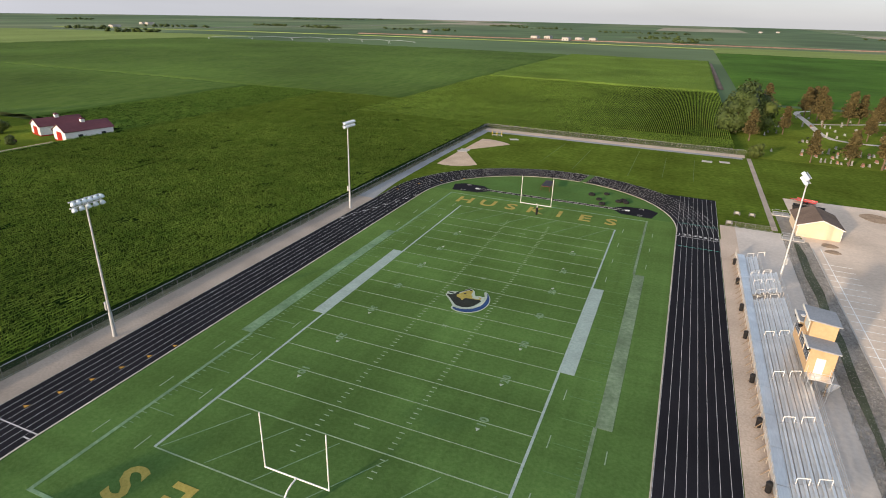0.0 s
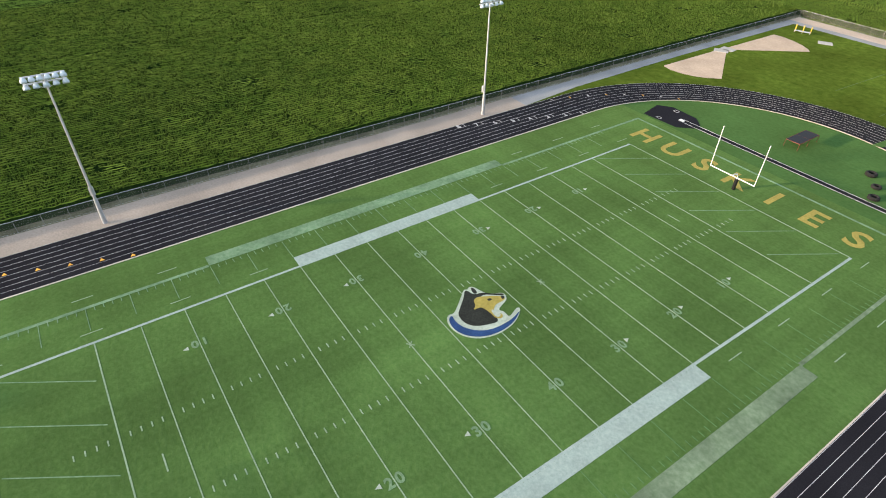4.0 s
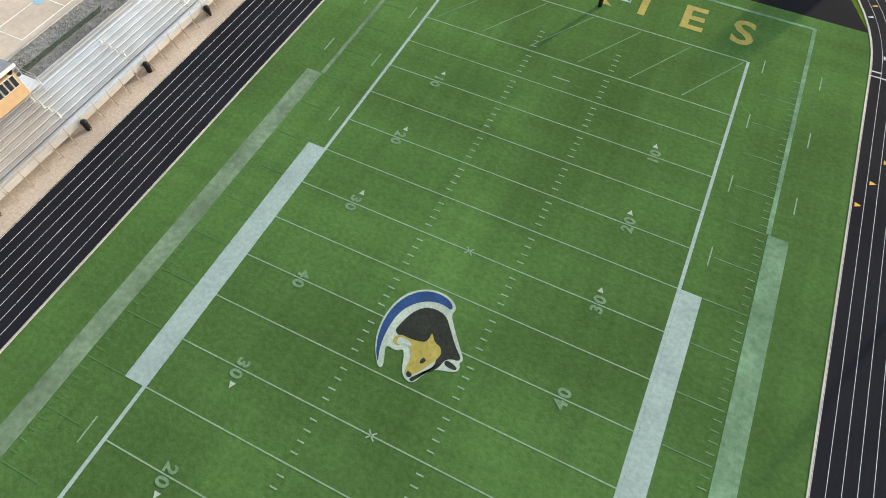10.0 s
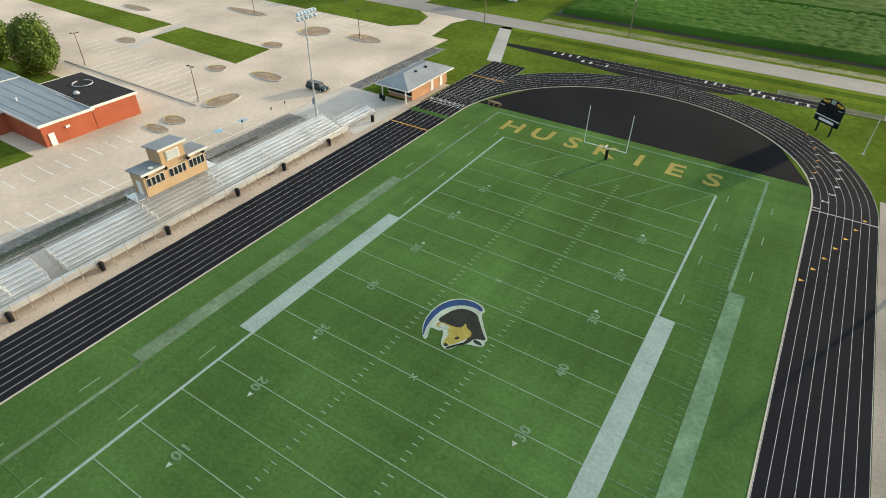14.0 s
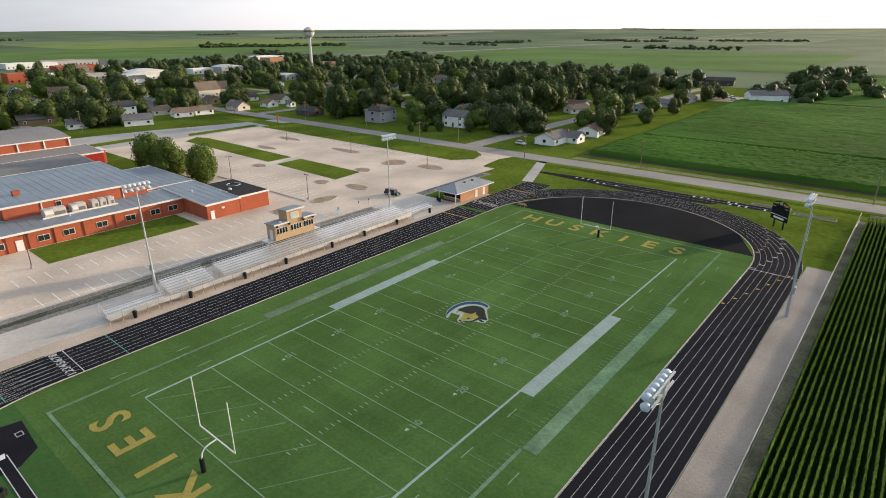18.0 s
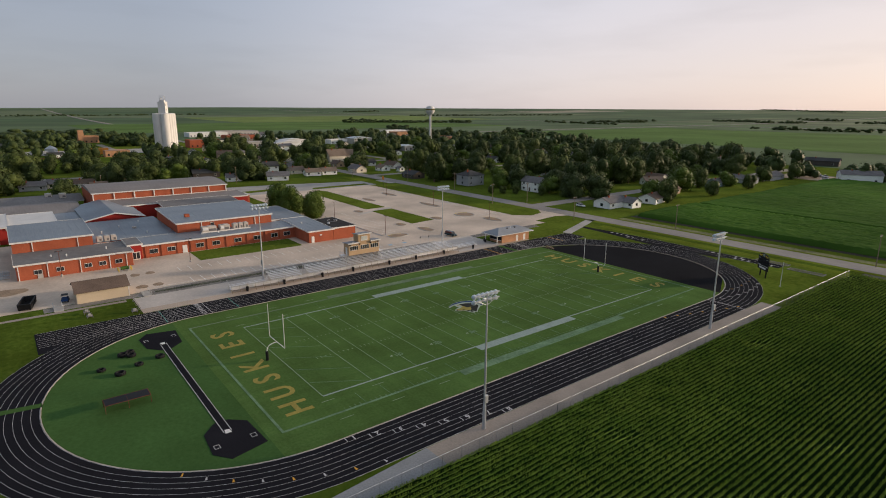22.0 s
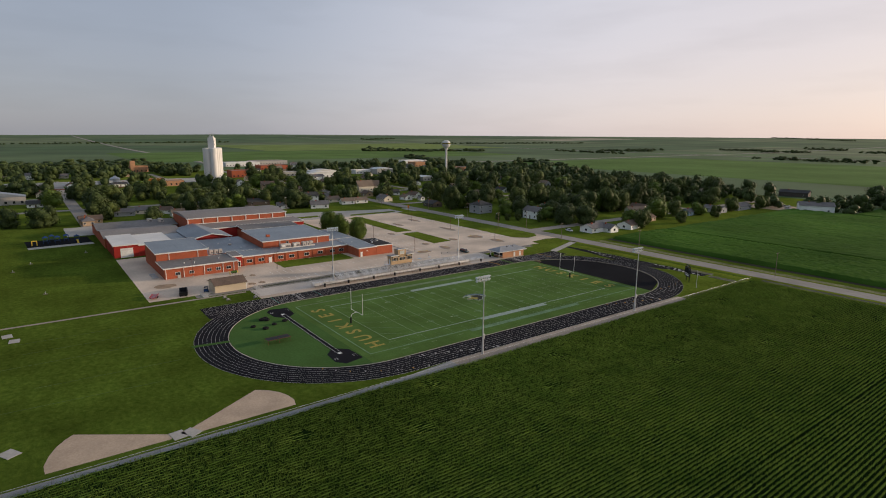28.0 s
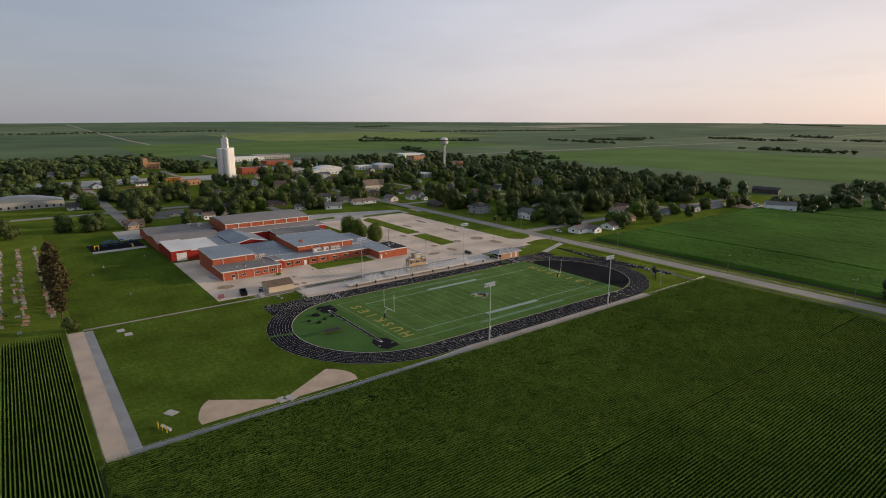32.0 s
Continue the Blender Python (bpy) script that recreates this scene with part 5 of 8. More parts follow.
deck = thing("front_walkway", (42.9, 0, 0), "raised aluminium walkway with railing and timber braces", "walkway")
for i in range(12):
    y0 = -31.0 + i * 6.0
    L = min(5.94, 40.4 - y0)
    part("deck_panel", Shape().box(-0.72, 0.82, y0, y0 + L, 0.86, 0.94), M_alu, deck)
    part("kick_panel", Shape().box(-0.80, -0.76, y0, y0 + L, 0.80, 1.55), M_alu, deck)
post = Shape().box(-0.82, -0.76, -0.03, 0.03, 0, 1.95).mesh("rail_post", M_rail)
brace = Shape().add([(-1.55, -0.04, 0.0), (-1.47, -0.04, 0.0), (-0.78, -0.04, 0.95), (-0.78, -0.04, 1.05), (-1.55, 0.04, 0.0), (-1.47, 0.04, 0.0), (-0.78, 0.04, 0.95), (-0.78, 0.04, 1.05)], [(0, 1, 2, 3), (7, 6, 5, 4), (0, 3, 7, 4), (1, 5, 6, 2), (3, 2, 6, 7), (0, 4, 5, 1)]).mesh("brace", M_wood)
for i in range(37):
    y = -31 + i * 71.4 / 36
    again("rail_post", post, deck, pose(0, y, 0))
    again("brace", brace, deck, pose(0, y, 0))
for z in (1.6, 1.92):
    part("rail", Shape().tube((-0.79, -31, z), (-0.79, 40.4, z), 0.028, n=6), M_rail, deck)
for y in (36.6, 27.0, 16.2, 6.8, -5.2, -14.7, -25.4, -37.5):
    o = thing("trash_bin", (41.85, y, 0), "black lidded trash bin hung on the railing posts", "bin", "trash bins")
    part("body", Shape().lathe([(0.28, 0.0), (0.30, 0.05), (0.34, 1.0), (0.36, 1.05)], 14), M_black, o)
    part("lid", Shape().lathe([(0.37, 1.05), (0.37, 1.1), (0.25, 1.25), (0.05, 1.3)], 14), M_black, o)

# ---- press box ----
pb = thing("press_box", (48.7, 0.1, 0), "tan two-level press box with dark windows and sloped roofs", "press box")
part("front_wall", Shape().box(-1.5, -1.35, -5.0, 5.0, 3.05, 6.5), M_tan, pb)
part("body", Shape().box(-1.34, 1.5, -5.0, 5.0, 3.05, 6.45), M_tan, pb)
part("upper_room", Shape().box(-1.45, 1.5, -2.05, 1.75, 6.46, 8.75), M_tan, pb)


def slope_roof(x0, x1, y0, y1, zf, zb, t=0.16):
    return Shape().add([(x0, y0, zf), (x1, y0, zb), (x1, y1, zb), (x0, y1, zf), (x0, y0, zf + t), (x1, y0, zb + t), (x1, y1, zb + t), (x0, y1, zf + t)],
                       [(3, 2, 1, 0), (4, 5, 6, 7), (0, 1, 5, 4), (1, 2, 6, 5), (2, 3, 7, 6), (3, 0, 4, 7)])


part("upper_roof", slope_roof(-1.95, 1.8, -2.4, 2.1, 9.0, 8.62), M_bgyroof, pb, "blue grey sloped roof")
part("lower_roof", slope_roof(-1.9, 1.75, -5.35, -2.07, 6.62, 6.35), M_bgyroof, pb)
part("lower_roof", slope_roof(-1.9, 1.75, 1.77, 5.35, 6.62, 6.35), M_bgyroof, pb)
for zf, ya, yb in ((8.9, -2.45, 2.15), (6.5, -5.4, -2.07), (6.5, 1.77, 5.4)):
    part("fascia", Shape().box(-2.02, -1.955 if zf > 8 else -1.905, ya, yb, zf - 0.02, zf + 0.3), M_trim, pb)
for yc in (-4.45, -3.8, -3.15, -2.5, -1.3, -0.6, 0.1, 0.8, 2.25, 2.95, 3.65, 4.35):
    wnd = part("window", Shape().box(-1.54, -1.5, yc - 0.3, yc + 0.3, 4.45, 5.75), M_trim, pb)
    part("pane", Shape().box(-1.58, -1.545, yc - 0.24, yc + 0.24, 4.52, 5.67), M_glass, wnd)
part("big_window", Shape().box(-1.52, -1.46, -1.2, 0.9, 6.95, 8.3), M_trim, pb)
part("big_pane", Shape().box(-1.56, -1.525, -1.05, 0.75, 7.07, 8.18), M_litglass, pb)
for e in (-1, 1):
    part("door", Shape().box(-0.6, 0.4, *sorted((e * 5.06, e * 5.0)), 3.15, 5.3), M_white, pb, "white door at the end of the press box")
    part("landing", Shape().box(-1.3, 1.3, *sorted((e * 6.6, e * 5.07)), 3.0, 3.1), M_alu, pb)
    for x, y in ((-1.25, e * 6.55), (1.25, e * 6.55), (-1.25, e * 5.12), (1.25, e * 5.12)):
        part("landing_post", Shape().tube((x, y, 0), (x, y, 4.1), 0.035, n=6), M_galv, pb)
    for z in (3.6, 4.1):
        part("landing_rail", Shape().tube((-1.25, e * 6.55, z), (1.25, e * 6.55, z), 0.025, n=6).tube((1.25, e * 6.55, z), (1.25, e * 5.12, z), 0.025, n=6), M_galv, pb)
    for k in range(9):
        part("stair_tread", Shape().box(1.35 + 0.0, 2.25, *sorted((e * (6.3 - 0.27 * k), e * (6.03 - 0.27 * k))), 0.3 + 0.31 * (8 - k), 0.35 + 0.31 * (8 - k)), M_galv, pb)
    part("stringer", Shape().tube((1.4, e * 6.4, 2.9), (1.4, e * 3.9, 0.05), 0.06, n=6).tube((2.2, e * 6.4, 2.9), (2.2, e * 3.9, 0.05), 0.06, n=6), M_galv, pb)
for x in (-0.3, 1.4):
    for y in (-4.8, 0, 4.8):
        part("stilt", Shape().box(x - 0.1, x + 0.1, y - 0.1, y + 0.1, 0, 3.05), M_wood, pb)
for y in (-4.6, -2.1, 1.6, 4.6):
    part("speaker", Shape().lathe([(0.12, 0), (0.3, 0.25), (0.32, 0.35), (0.1, 0.38)], 10, (-1.75, y, 5.95)), M_black, pb, "black horn loudspeaker")
part("roof_dish", Shape().lathe([(0.05, 0), (0.3, 0.12), (0.36, 0.22)], 12, (-1.3, 3.4, 6.72)), M_white, pb)

# ---- concession building ----
cb = thing("concession_building", (44.5, -56.2, 0), "small tan brick concession stand with a hipped grey roof", "building")
part("wall", Shape().box(-3.0, 3.0, -6.8, 6.2, 0, 2.95), M_tanbrick, cb)
part("serving_front", Shape().box(-2.8, 2.8, 6.2, 6.3, 1.0, 2.6), M_black, cb)
part("counter", Shape().box(-2.9, 2.9, 6.2, 6.65, 0.92, 1.0), M_trim, cb)
part("hatch", Shape().box(-1.0, 1.0, 6.31, 6.36, 1.9, 2.7), M_white, cb)
part("roof", Shape().hip(-3.0, 3.0, -6.8, 8.0, 2.96, 1.7, 1.1), M_bgyroof, cb, "grey shingled hip roof")
part("fascia", Shape().box(-4.16, -4.1, -7.95, 9.15, 2.9, 3.14).box(4.1, 4.16, -7.95, 9.15, 2.9, 3.14).box(-4.1, 4.1, 9.1, 9.16, 2.9, 3.14).box(-4.1, 4.1, -7.96, -7.9, 2.9, 3.14), M_trim, cb)
for x, y in ((-2.9, 8.3), (2.9, 8.3)):
    part("porch_post", Shape().box(x - 0.1, x + 0.1, y - 0.1, y + 0.1, 0, 2.95), M_trim, cb)
for x, y in ((-1.0, 2.0), (-1.1, -1.5)):
    part("roof_vent", Shape().box(x - 0.25, x + 0.25, y - 0.25, y + 0.25, 3.9, 4.65), M_black, cb)
part("vent_pipe", Shape().tube((-0.9, 0.4, 4.0), (-0.9, 0.4, 4.9), 0.08, n=8), M_white, cb)
for y in (-4.5, -1.0):
    part("door", Shape().box(-3.06, -3.0, y - 0.5, y + 0.5, 0.02, 2.1), M_white, cb)
for x, y in ((47.6, -47.5), (46.4, -46.9)):
    o = thing("trash_bin", (x, y, 0.02), "black round trash bin on the patio", "bin", "trash bins")
    part("body", Shape().lathe([(0.3, 0), (0.34, 0.9), (0.36, 0.95), (0.2, 1.05)], 14), M_black, o)

# ---- scoreboard ----
sb = thing("scoreboard", (-30.1, -80.4, 0), "black scoreboard with gold arched header on two posts", "scoreboard", rz=-39.0)
for sx in (-1.45, 1.45):
    part("post", Shape().box(sx - 0.12, sx + 0.12, -0.12, 0.12, -0.2, 5.4), M_black, sb)
part("panel", Shape().box(-2.6, 2.6, 0.13, 0.36, 2.0, 5.6, 0.03), M_board, sb)
arch = [(-2.4, 5.62), (2.4, 5.62), (2.4, 5.95), (1.5, 6.35), (0.6, 6.6), (-0.6, 6.6), (-1.5, 6.35), (-2.4, 5.95)]
part("header", Shape().add([(x, y, z) for y in (0.16, 0.32) for x, z in arch], [tuple(range(8)), tuple(range(15, 7, -1))] + [(i, i + 8, (i + 1) % 8 + 8, (i + 1) % 8) for i in range(8)]), M_board, sb)
for x0_, x1_, z0_, z1_ in ((-2.2, -1.5, 5.72, 5.98), (-1.42, -0.75, 5.86, 6.16), (0.75, 1.42, 5.86, 6.16), (1.5, 2.2, 5.72, 5.98), (-2.0, -0.8, 5.66, 5.72), (0.8, 2.0, 5.66, 5.72)):
    part("header_lettering", Shape().box(x0_, x1_, 0.325, 0.345, z0_, z1_), M_yellow, sb, "gold lettering bar")
part("header_emblem", Shape().box(-0.45, 0.45, 0.325, 0.35, 5.72, 6.45, 0.008), M_silverpaint, sb, "pale emblem plate")
part("stripe", Shape().box(-2.6, 2.6, 0.365, 0.38, 3.12, 3.26), M_stall, sb)
part("sponsor_bar", Shape().box(-1.6, 1.6, 0.365, 0.38, 2.35, 2.8), M_stall, sb)
for x, z in ((-1.9, 5.1), (1.9, 5.1)):
    part("team_bar", Shape().box(x - 0.45, x + 0.45, 0.365, 0.38, z - 0.08, z + 0.08), M_silverpaint, sb)
for x, z, w in ((-1.7, 4.4, 0.35), (1.7, 4.4, 0.35), (0, 4.9, 0.8), (0, 4.1, 0.25), (-1.6, 3.6, 0.3), (0.2, 3.6, 0.35), (1.7, 3.6, 0.25)):
    part("digit_window", Shape().box(x - w, x + w, 0.365, 0.375, z - 0.2, z + 0.2), M_glass, sb)
o = thing("flag_pole", (-36.9, -74.9, 0), "plain white metal pole on the grass", "pole")
part("shaft", Shape().tube((0, 0, 0), (0, 0, 6.5), 0.07, 0.05, 8), M_white, o)
part("foot", Shape().lathe([(0.3, 0), (0.3, 0.1), (0.1, 0.15)], 12), M_concg, o)

# ---- rock slope behind the bleachers ----
def rocks(name, x0, x1, y0, y1, n, r0, r1, label):
    V, F = [], []
    base = np.array([(1, 0, 0), (-1, 0, 0), (0, 1, 0), (0, -1, 0), (0, 0, 1), (0, 0, -1)], float)
    tri = np.array([(0, 2, 4), (2, 1, 4), (1, 3, 4), (3, 0, 4), (2, 0, 5), (1, 2, 5), (3, 1, 5), (0, 3, 5)])
    for i in range(n):
        p = np.array((rng.uniform(x0, x1), rng.uniform(y0, y1), 0.06))
        V.append(p + base * rng.uniform(r0, r1, (6, 3)) @ np.diag((1, 1, 0.7)))
        F.append(tri + 6 * i)
    return tagged(new(name, fast_mesh(name, np.concatenate(V), np.concatenate(F), M_rock)), label, "rocks", kind="stuff")


sheet("rock_bed", [(52.52, 57.45, -31.4, 57), (52.9, 56.2, 57.02, 78), (53.9, 57.45, -82, -49.1)], 0.03, M_rock, "grey crushed rock bed along the lot edge", 0.12)
sheet("channel_weeds", [[(54.0, -20), (54.7, -21), (55.0, -8), (55.3, 4), (55.6, 12), (55.4, 21), (55.9, 30), (55.5, 39), (55.7, 48), (55.2, 55), (54.4, 55), (54.1, 46), (53.9, 36), (54.3, 27), (53.8, 18), (54.2, 9), (53.9, -2), (54.2, -11)]], 0.11, M_ditch, "dark damp weeds in the bottom of the rock channel", 0.06)
rocks("rock_fill", 52.6, 57.3, -31.2, 56.8, 5000, 0.06, 0.16, "loose grey rocks lining the drainage channel")
rocks("rock_fill", 54.2, 57.3, -81.5, -49.2, 1200, 0.08, 0.24, "loose grey rocks filling the bank")
for yb in (57.2, 75.2):
    o = thing("footbridge", (54.4, yb, 0), "short grey concrete footbridge with low pipe rails over the channel", "footbridge", "channel footbridges")
    part("deck", Shape().box(-2.2, 2.2, -0.9, 0.9, -0.05, 0.2, 0.02), M_concg, o)
    for e in (-0.85, 0.85):
        part("rail", Shape().tube((-2.1, e, 1.1), (2.1, e, 1.1), 0.03, n=6), M_galv, o)
        for xp in (-2.1, 0, 2.1):
            part("post", Shape().tube((xp, e, 0.15), (xp, e, 1.1), 0.03, n=6), M_galv, o)
sheet("lot_edge_line", [(59.15, 59.3, -6, 54)], 0.026, M_stall, "long white painted line along the lot edge", 0.03)
kb = Shape().box(57.45, 57.65, -49, 53, -0.05, 0.16)
tagged(new("lot_kerb", kb.mesh("lot_kerb", M_concg)), "long grey concrete kerb of the lot", "kerb", kind="structure")
for x, y, t in ((44.1, 70.3, 0), (47.4, 70.5, 1), (42, 61.9, 0)):
    o = thing("equipment_stand", (x, y, 0), "small grey metal equipment stand on the grass", "stand", "equipment stands")
    part("platform", Shape().box(-0.7, 0.7, -0.6, 0.6, 0.35, 0.42), M_post, o)
    for a in (-0.6, 0.6):
        for b in (-0.5, 0.5):
            part("leg", Shape().tube((a, b, 0), (a, b, 0.9), 0.035, n=6), M_post, o)
    part("box", Shape().box(-0.4, 0.4, -0.3, 0.3, 0.43, 0.85, 0.04), M_concg, o)
for x, y, rz in ((43.6, 129.2, 5), (38.2, 127.6, -4), (-28.5, 128.3, 30), (-38.6, 103.2, 8), (-38.9, 101.0, 30)):
    o = thing("concrete_slab", (x, y, 0), "pale flat concrete slab set in the grass", "slab", "throwing slabs", rz)
    part("slab", Shape().box(-1.6, 1.6, -1.2, 1.2, -0.05, 0.07, 0.02), M_concg, o)
o = thing("equipment_bench", (-36.0, 131.0, 0), "weathered bench with yellow posts on the grass", "bench", rz=20)
part("seat", Shape().box(-1.9, 1.9, -0.4, 0.4, 0.42, 0.5), M_galv, o)
for x in (-1.8, 0, 1.8):
    part("yellow_post", Shape().tube((x, 0.9, 0), (x, 0.9, 1.7), 0.12, n=8), M_yellow, o)
    part("leg", Shape().box(x - 0.05, x + 0.05, -0.3, 0.3, 0, 0.42), M_galv, o)

# ---- school ----
sch = thing("school", (85, 30, 0), "large low red brick school with blue-grey metal roofs", "school")
SX, SY = 85, 30


def blk(name, x0, x1, y0, y1, z0, z1, material):
    return part(name, Shape().box(x0 - SX, x1 - SX, y0 - SY, y1 - SY, z0, z1), material, sch)


def roofslab(x0, x1, y0, y1, zw, ze, material, over=0.3, trim=True, t=0.12, label=""):
    """A roof plane that may fall from east (ze) to west (zw), with white edge trim."""
    r = part("roof", slope_roof(x0 - over - SX, x1 + over - SX, y0 - over - SY, y1 + over - SY, zw, ze, t), material, sch, label)
    if material is M_bluroof:
        seam = Shape()
        k = y0 + 0.5
        while k < y1:
            q = slope_roof(x0 - over - SX, x1 + over - SX, k - SY - 0.04, k - SY + 0.04, zw + t, ze + t, 0.035)
            seam.add(q.v, q.f)
            k += 1.9
        part("standing_seam", seam, M_bluroof, sch)
    if trim:
        a, b, c, d = x0 - over - SX, x1 + over - SX, y0 - over - SY, y1 + over - SY
        s = slope_roof(a - 0.1, a, c - 0.1, d + 0.1, zw - 0.28, zw - 0.28, 0.46)
        for yy in (c - 0.1, d):
            q = slope_roof(a, b, yy, yy + 0.1, zw - 0.28, ze - 0.28, 0.46)
            s.add(q.v, q.f)
        q = slope_roof(b, b + 0.1, c - 0.1, d + 0.1, ze - 0.28, ze - 0.28, 0.46)
        s.add(q.v, q.f)
        part("roof_trim", s, M_trim, sch, "white metal roof edge")
    return r


def win(x, y, w, h, z, n=2, face="w"):
    """A window set in a wall that faces west (w) or south (s) or north (n)."""
    X, Y = x - SX, y - SY
    dx = face == "w"
    f = Shape()
    f.box(*((X - 0.09, X - 0.005, Y - w / 2, Y + w / 2) if dx else (X - w / 2, X + w / 2, Y - 0.09, Y - 0.005)), z, z + h)
    o = part("window", f, M_trim, sch)
    for k in range(n):
        a = -w / 2 + 0.1 + k * (w - 0.1) / n
        b = a + (w - 0.1) / n - 0.1
        p = Shape().box(*((X - 0.13, X - 0.095, Y + a, Y + b) if dx else (X + a, X + b, Y - 0.13, Y - 0.095)), z + 0.1, z + h - 0.1)
        part("pane", p, M_glass, o)


# north wing
blk("wall", 85.6, 100, 54.4, 81.7, 0, 4.1, M_brick)
roofslab(85.6, 100, 54.4, 81.7, 4.15, 4.3, M_gryroof)
for y in (58, 62, 65.5, 72, 77):
    win(85.6, y, 1.8, 1.2, 1.2)
for y in (56, 60.2, 67.3, 74.8, 81.2):
    part("downpipe", Shape().box(85.42 - SX, 85.6 - SX, y - 0.1 - SY, y + 0.1 - SY, 0, 4.1), M_trim, sch)
part("service_door", Shape().box(85.5 - SX, 85.6 - SX, 76.0 - SY, 77.2 - SY, 0.02, 2.2), M_concg, sch)
blk("upper_wall", 100.1, 124.5, 62.2, 81.7, 0, 7.4, M_brick)
roofslab(100.1, 124.5, 62.2, 81.7, 7.45, 8.3, M_bluroof, label="blue grey standing seam metal roof")
for y in (66, 77):
    part("downpipe", Shape().box(99.9 - SX, 100.1 - SX, y - 0.1 - SY, y + 0.1 - SY, 4.3, 7.3), M_trim, sch)
# entrance link and long classroom wing
blk("entry_wall", 91.5, 101, 50.9, 54.4, 0, 4.6, M_redmetal)
roofslab(91.5, 101, 50.9, 54.4, 4.65, 4.75, M_gryroof)
part("entry_door", Shape().box(91.4 - SX, 91.5 - SX, 51.4 - SY, 53.6 - SY, 0.02, 2.4), M_trim, sch)
for k in range(2):
    part("door_glass", Shape().box(91.35 - SX, 91.4 - SX, 51.6 + k * 1.0 - SY, 52.4 + k * 1.0 - SY, 0.3, 2.2), M_glass, sch)
blk("wall", 92.2, 101.8, 2.0, 50.9, 0, 3.8, M_brick)
roofslab(92.2, 101.8, 2.0, 50.9, 3.95, 4.35, M_bluroof, 0.5, label="blue grey metal roof over the classrooms")
blk("wall", 101.9, 137, 38.2, 62.1, 0, 4.3, M_brick)
roofslab(101.9, 137, 38.3, 62.0, 4.36, 4.7, M_bluroof, 0.0, False, label="broad blue grey metal roof")
for y in (47.5, 42.5, 34, 29, 22, 15.5, 9.5, 5.0):
    win(92.2, y, 2.4, 1.4, 1.1)
part("white_door", Shape().box(92.1 - SX, 92.2 - SX, 37.9 - SY, 39.3 - SY, 0.02, 2.4), M_white, sch)
for y in (49.5, 45, 40.5, 36.5, 31.5, 25.5, 18.7, 12.5, 7.3):
    part("pilaster", Shape().box(91.95 - SX, 92.2 - SX, y - 0.4 - SY, y + 0.4 - SY, 0, 3.9), M_brick, sch)
# auditorium block
blk("upper_wall", 101.9, 131, 6.5, 38.1, 0, 7.4, M_brick)
roofslab(101.9, 131, 6.5, 38.1, 7.5, 8.5, M_bluroof, label="blue grey standing seam metal roof")
for y in (30.5, 12.5):
    part("downpipe", Shape().box(101.7 - SX, 101.9 - SX, y - 0.12 - SY, y + 0.12 - SY, 4.4, 7.3), M_trim, sch)
win(101.9, 27.0, 1.2, 1.4, 5.4, 1)
part("roof_vent", Shape().box(110 - SX, 111.5 - SX, 32 - SY, 33.5 - SY, 8.0, 8.9), M_brick, sch)
# south wing with the black roof
blk("wall", 80.5, 98, -15.6, -7.1, 0, 4.0, M_brick)
roofslab(80.5, 98, -15.6, -7.1, 4.15, 4.2, M_blkroof, 0.2, True, label="black flat membrane roof")
blk("wall", 80.5, 104, -7.0, 2.0, 0, 3.9, M_brick)
roofslab(80.5, 104, -7.0, 2.0, 3.95, 4.6, M_bluroof, 0.3)
blk("wall", 104.1, 131, -7.2, 6.4, 0, 4.0, M_brick)
roofslab(104.1, 131, -7.2, 6.4, 4.65, 4.9, M_bluroof, 0.1)
blk("corner_block", 171, 177.5, -10, -6.1, 0, 4.6, M_brick)
blk("corner_cap", 170.8, 177.7, -10.2, -5.95, 4.6, 4.8, M_trim)
part("side_door", Shape().box(80.4 - SX, 80.5 - SX, 0.2 - SY, 1.2 - SY, 0.02, 2.2), M_white, sch)
part("wall_light", Shape().box(80.3 - SX, 80.5 - SX, -2.6 - SY, -1.9 - SY, 2.2, 2.6), M_white, sch)
part("roof_fan", Shape().lathe([(0.5, 4.2), (0.55, 4.5), (0.3, 4.8)], 12, (88 - SX, -9 - SY, 0)), M_galv, sch)
ringm = Shape()
for a in np.linspace(0, 5.2, 14):
    ringm.tube((92 + 1.8 * math.cos(a) - SX, -12.5 + 1.8 * math.sin(a) - SY, 4.4), (92 + 1.8 * math.cos(a + 0.4) - SX, -12.5 + 1.8 * math.sin(a + 0.4) - SY, 4.4), 0.08, n=6)
part("roof_conduit", ringm, M_galv, sch)
# rear blocks
blk("wall", 134, 161.5, 2.5, 31.5, 0, 4.5, M_brick)
roofslab(134, 161.5, 2.5, 31.5, 4.7, 6.4, M_gryroof, 0.3, True, 0.12, "dark grey sloped roof")
blk("gym_lower_wall", 162, 176.8, -6, 53, 0, 5.6, M_redmetal)
roofslab(162, 176.8, -6, 53, 5.7, 6.4, M_gymroof, 0.2)
blk("gym_wall", 176.9, 211, -1.5, 52.7, 0, 9.6, M_brick)
gr = Shape()
prof = [(176.5, 9.6), (181, 10.3), (187.5, 10.9), (194, 11.1), (200.5, 10.9), (207, 10.3), (211.4, 9.6)]
gr.add([(x - SX, y - SY, z) for y in (-1.9, 53.1) for x, z in prof], [(i, i + 1, i + 8, i + 7) for i in range(6)] + [(6, 5, 4, 3, 2, 1, 0), (7, 8, 9, 10, 11, 12, 13), (0, 7, 13, 6)])
part("gym_roof", gr, M_gymroof, sch, "wide shallow curved grey gym roof")
part("gym_trim", Shape().box(176.3 - SX, 176.5 - SX, -1.9 - SY, 53.1 - SY, 9.35, 9.75), M_trim, sch)
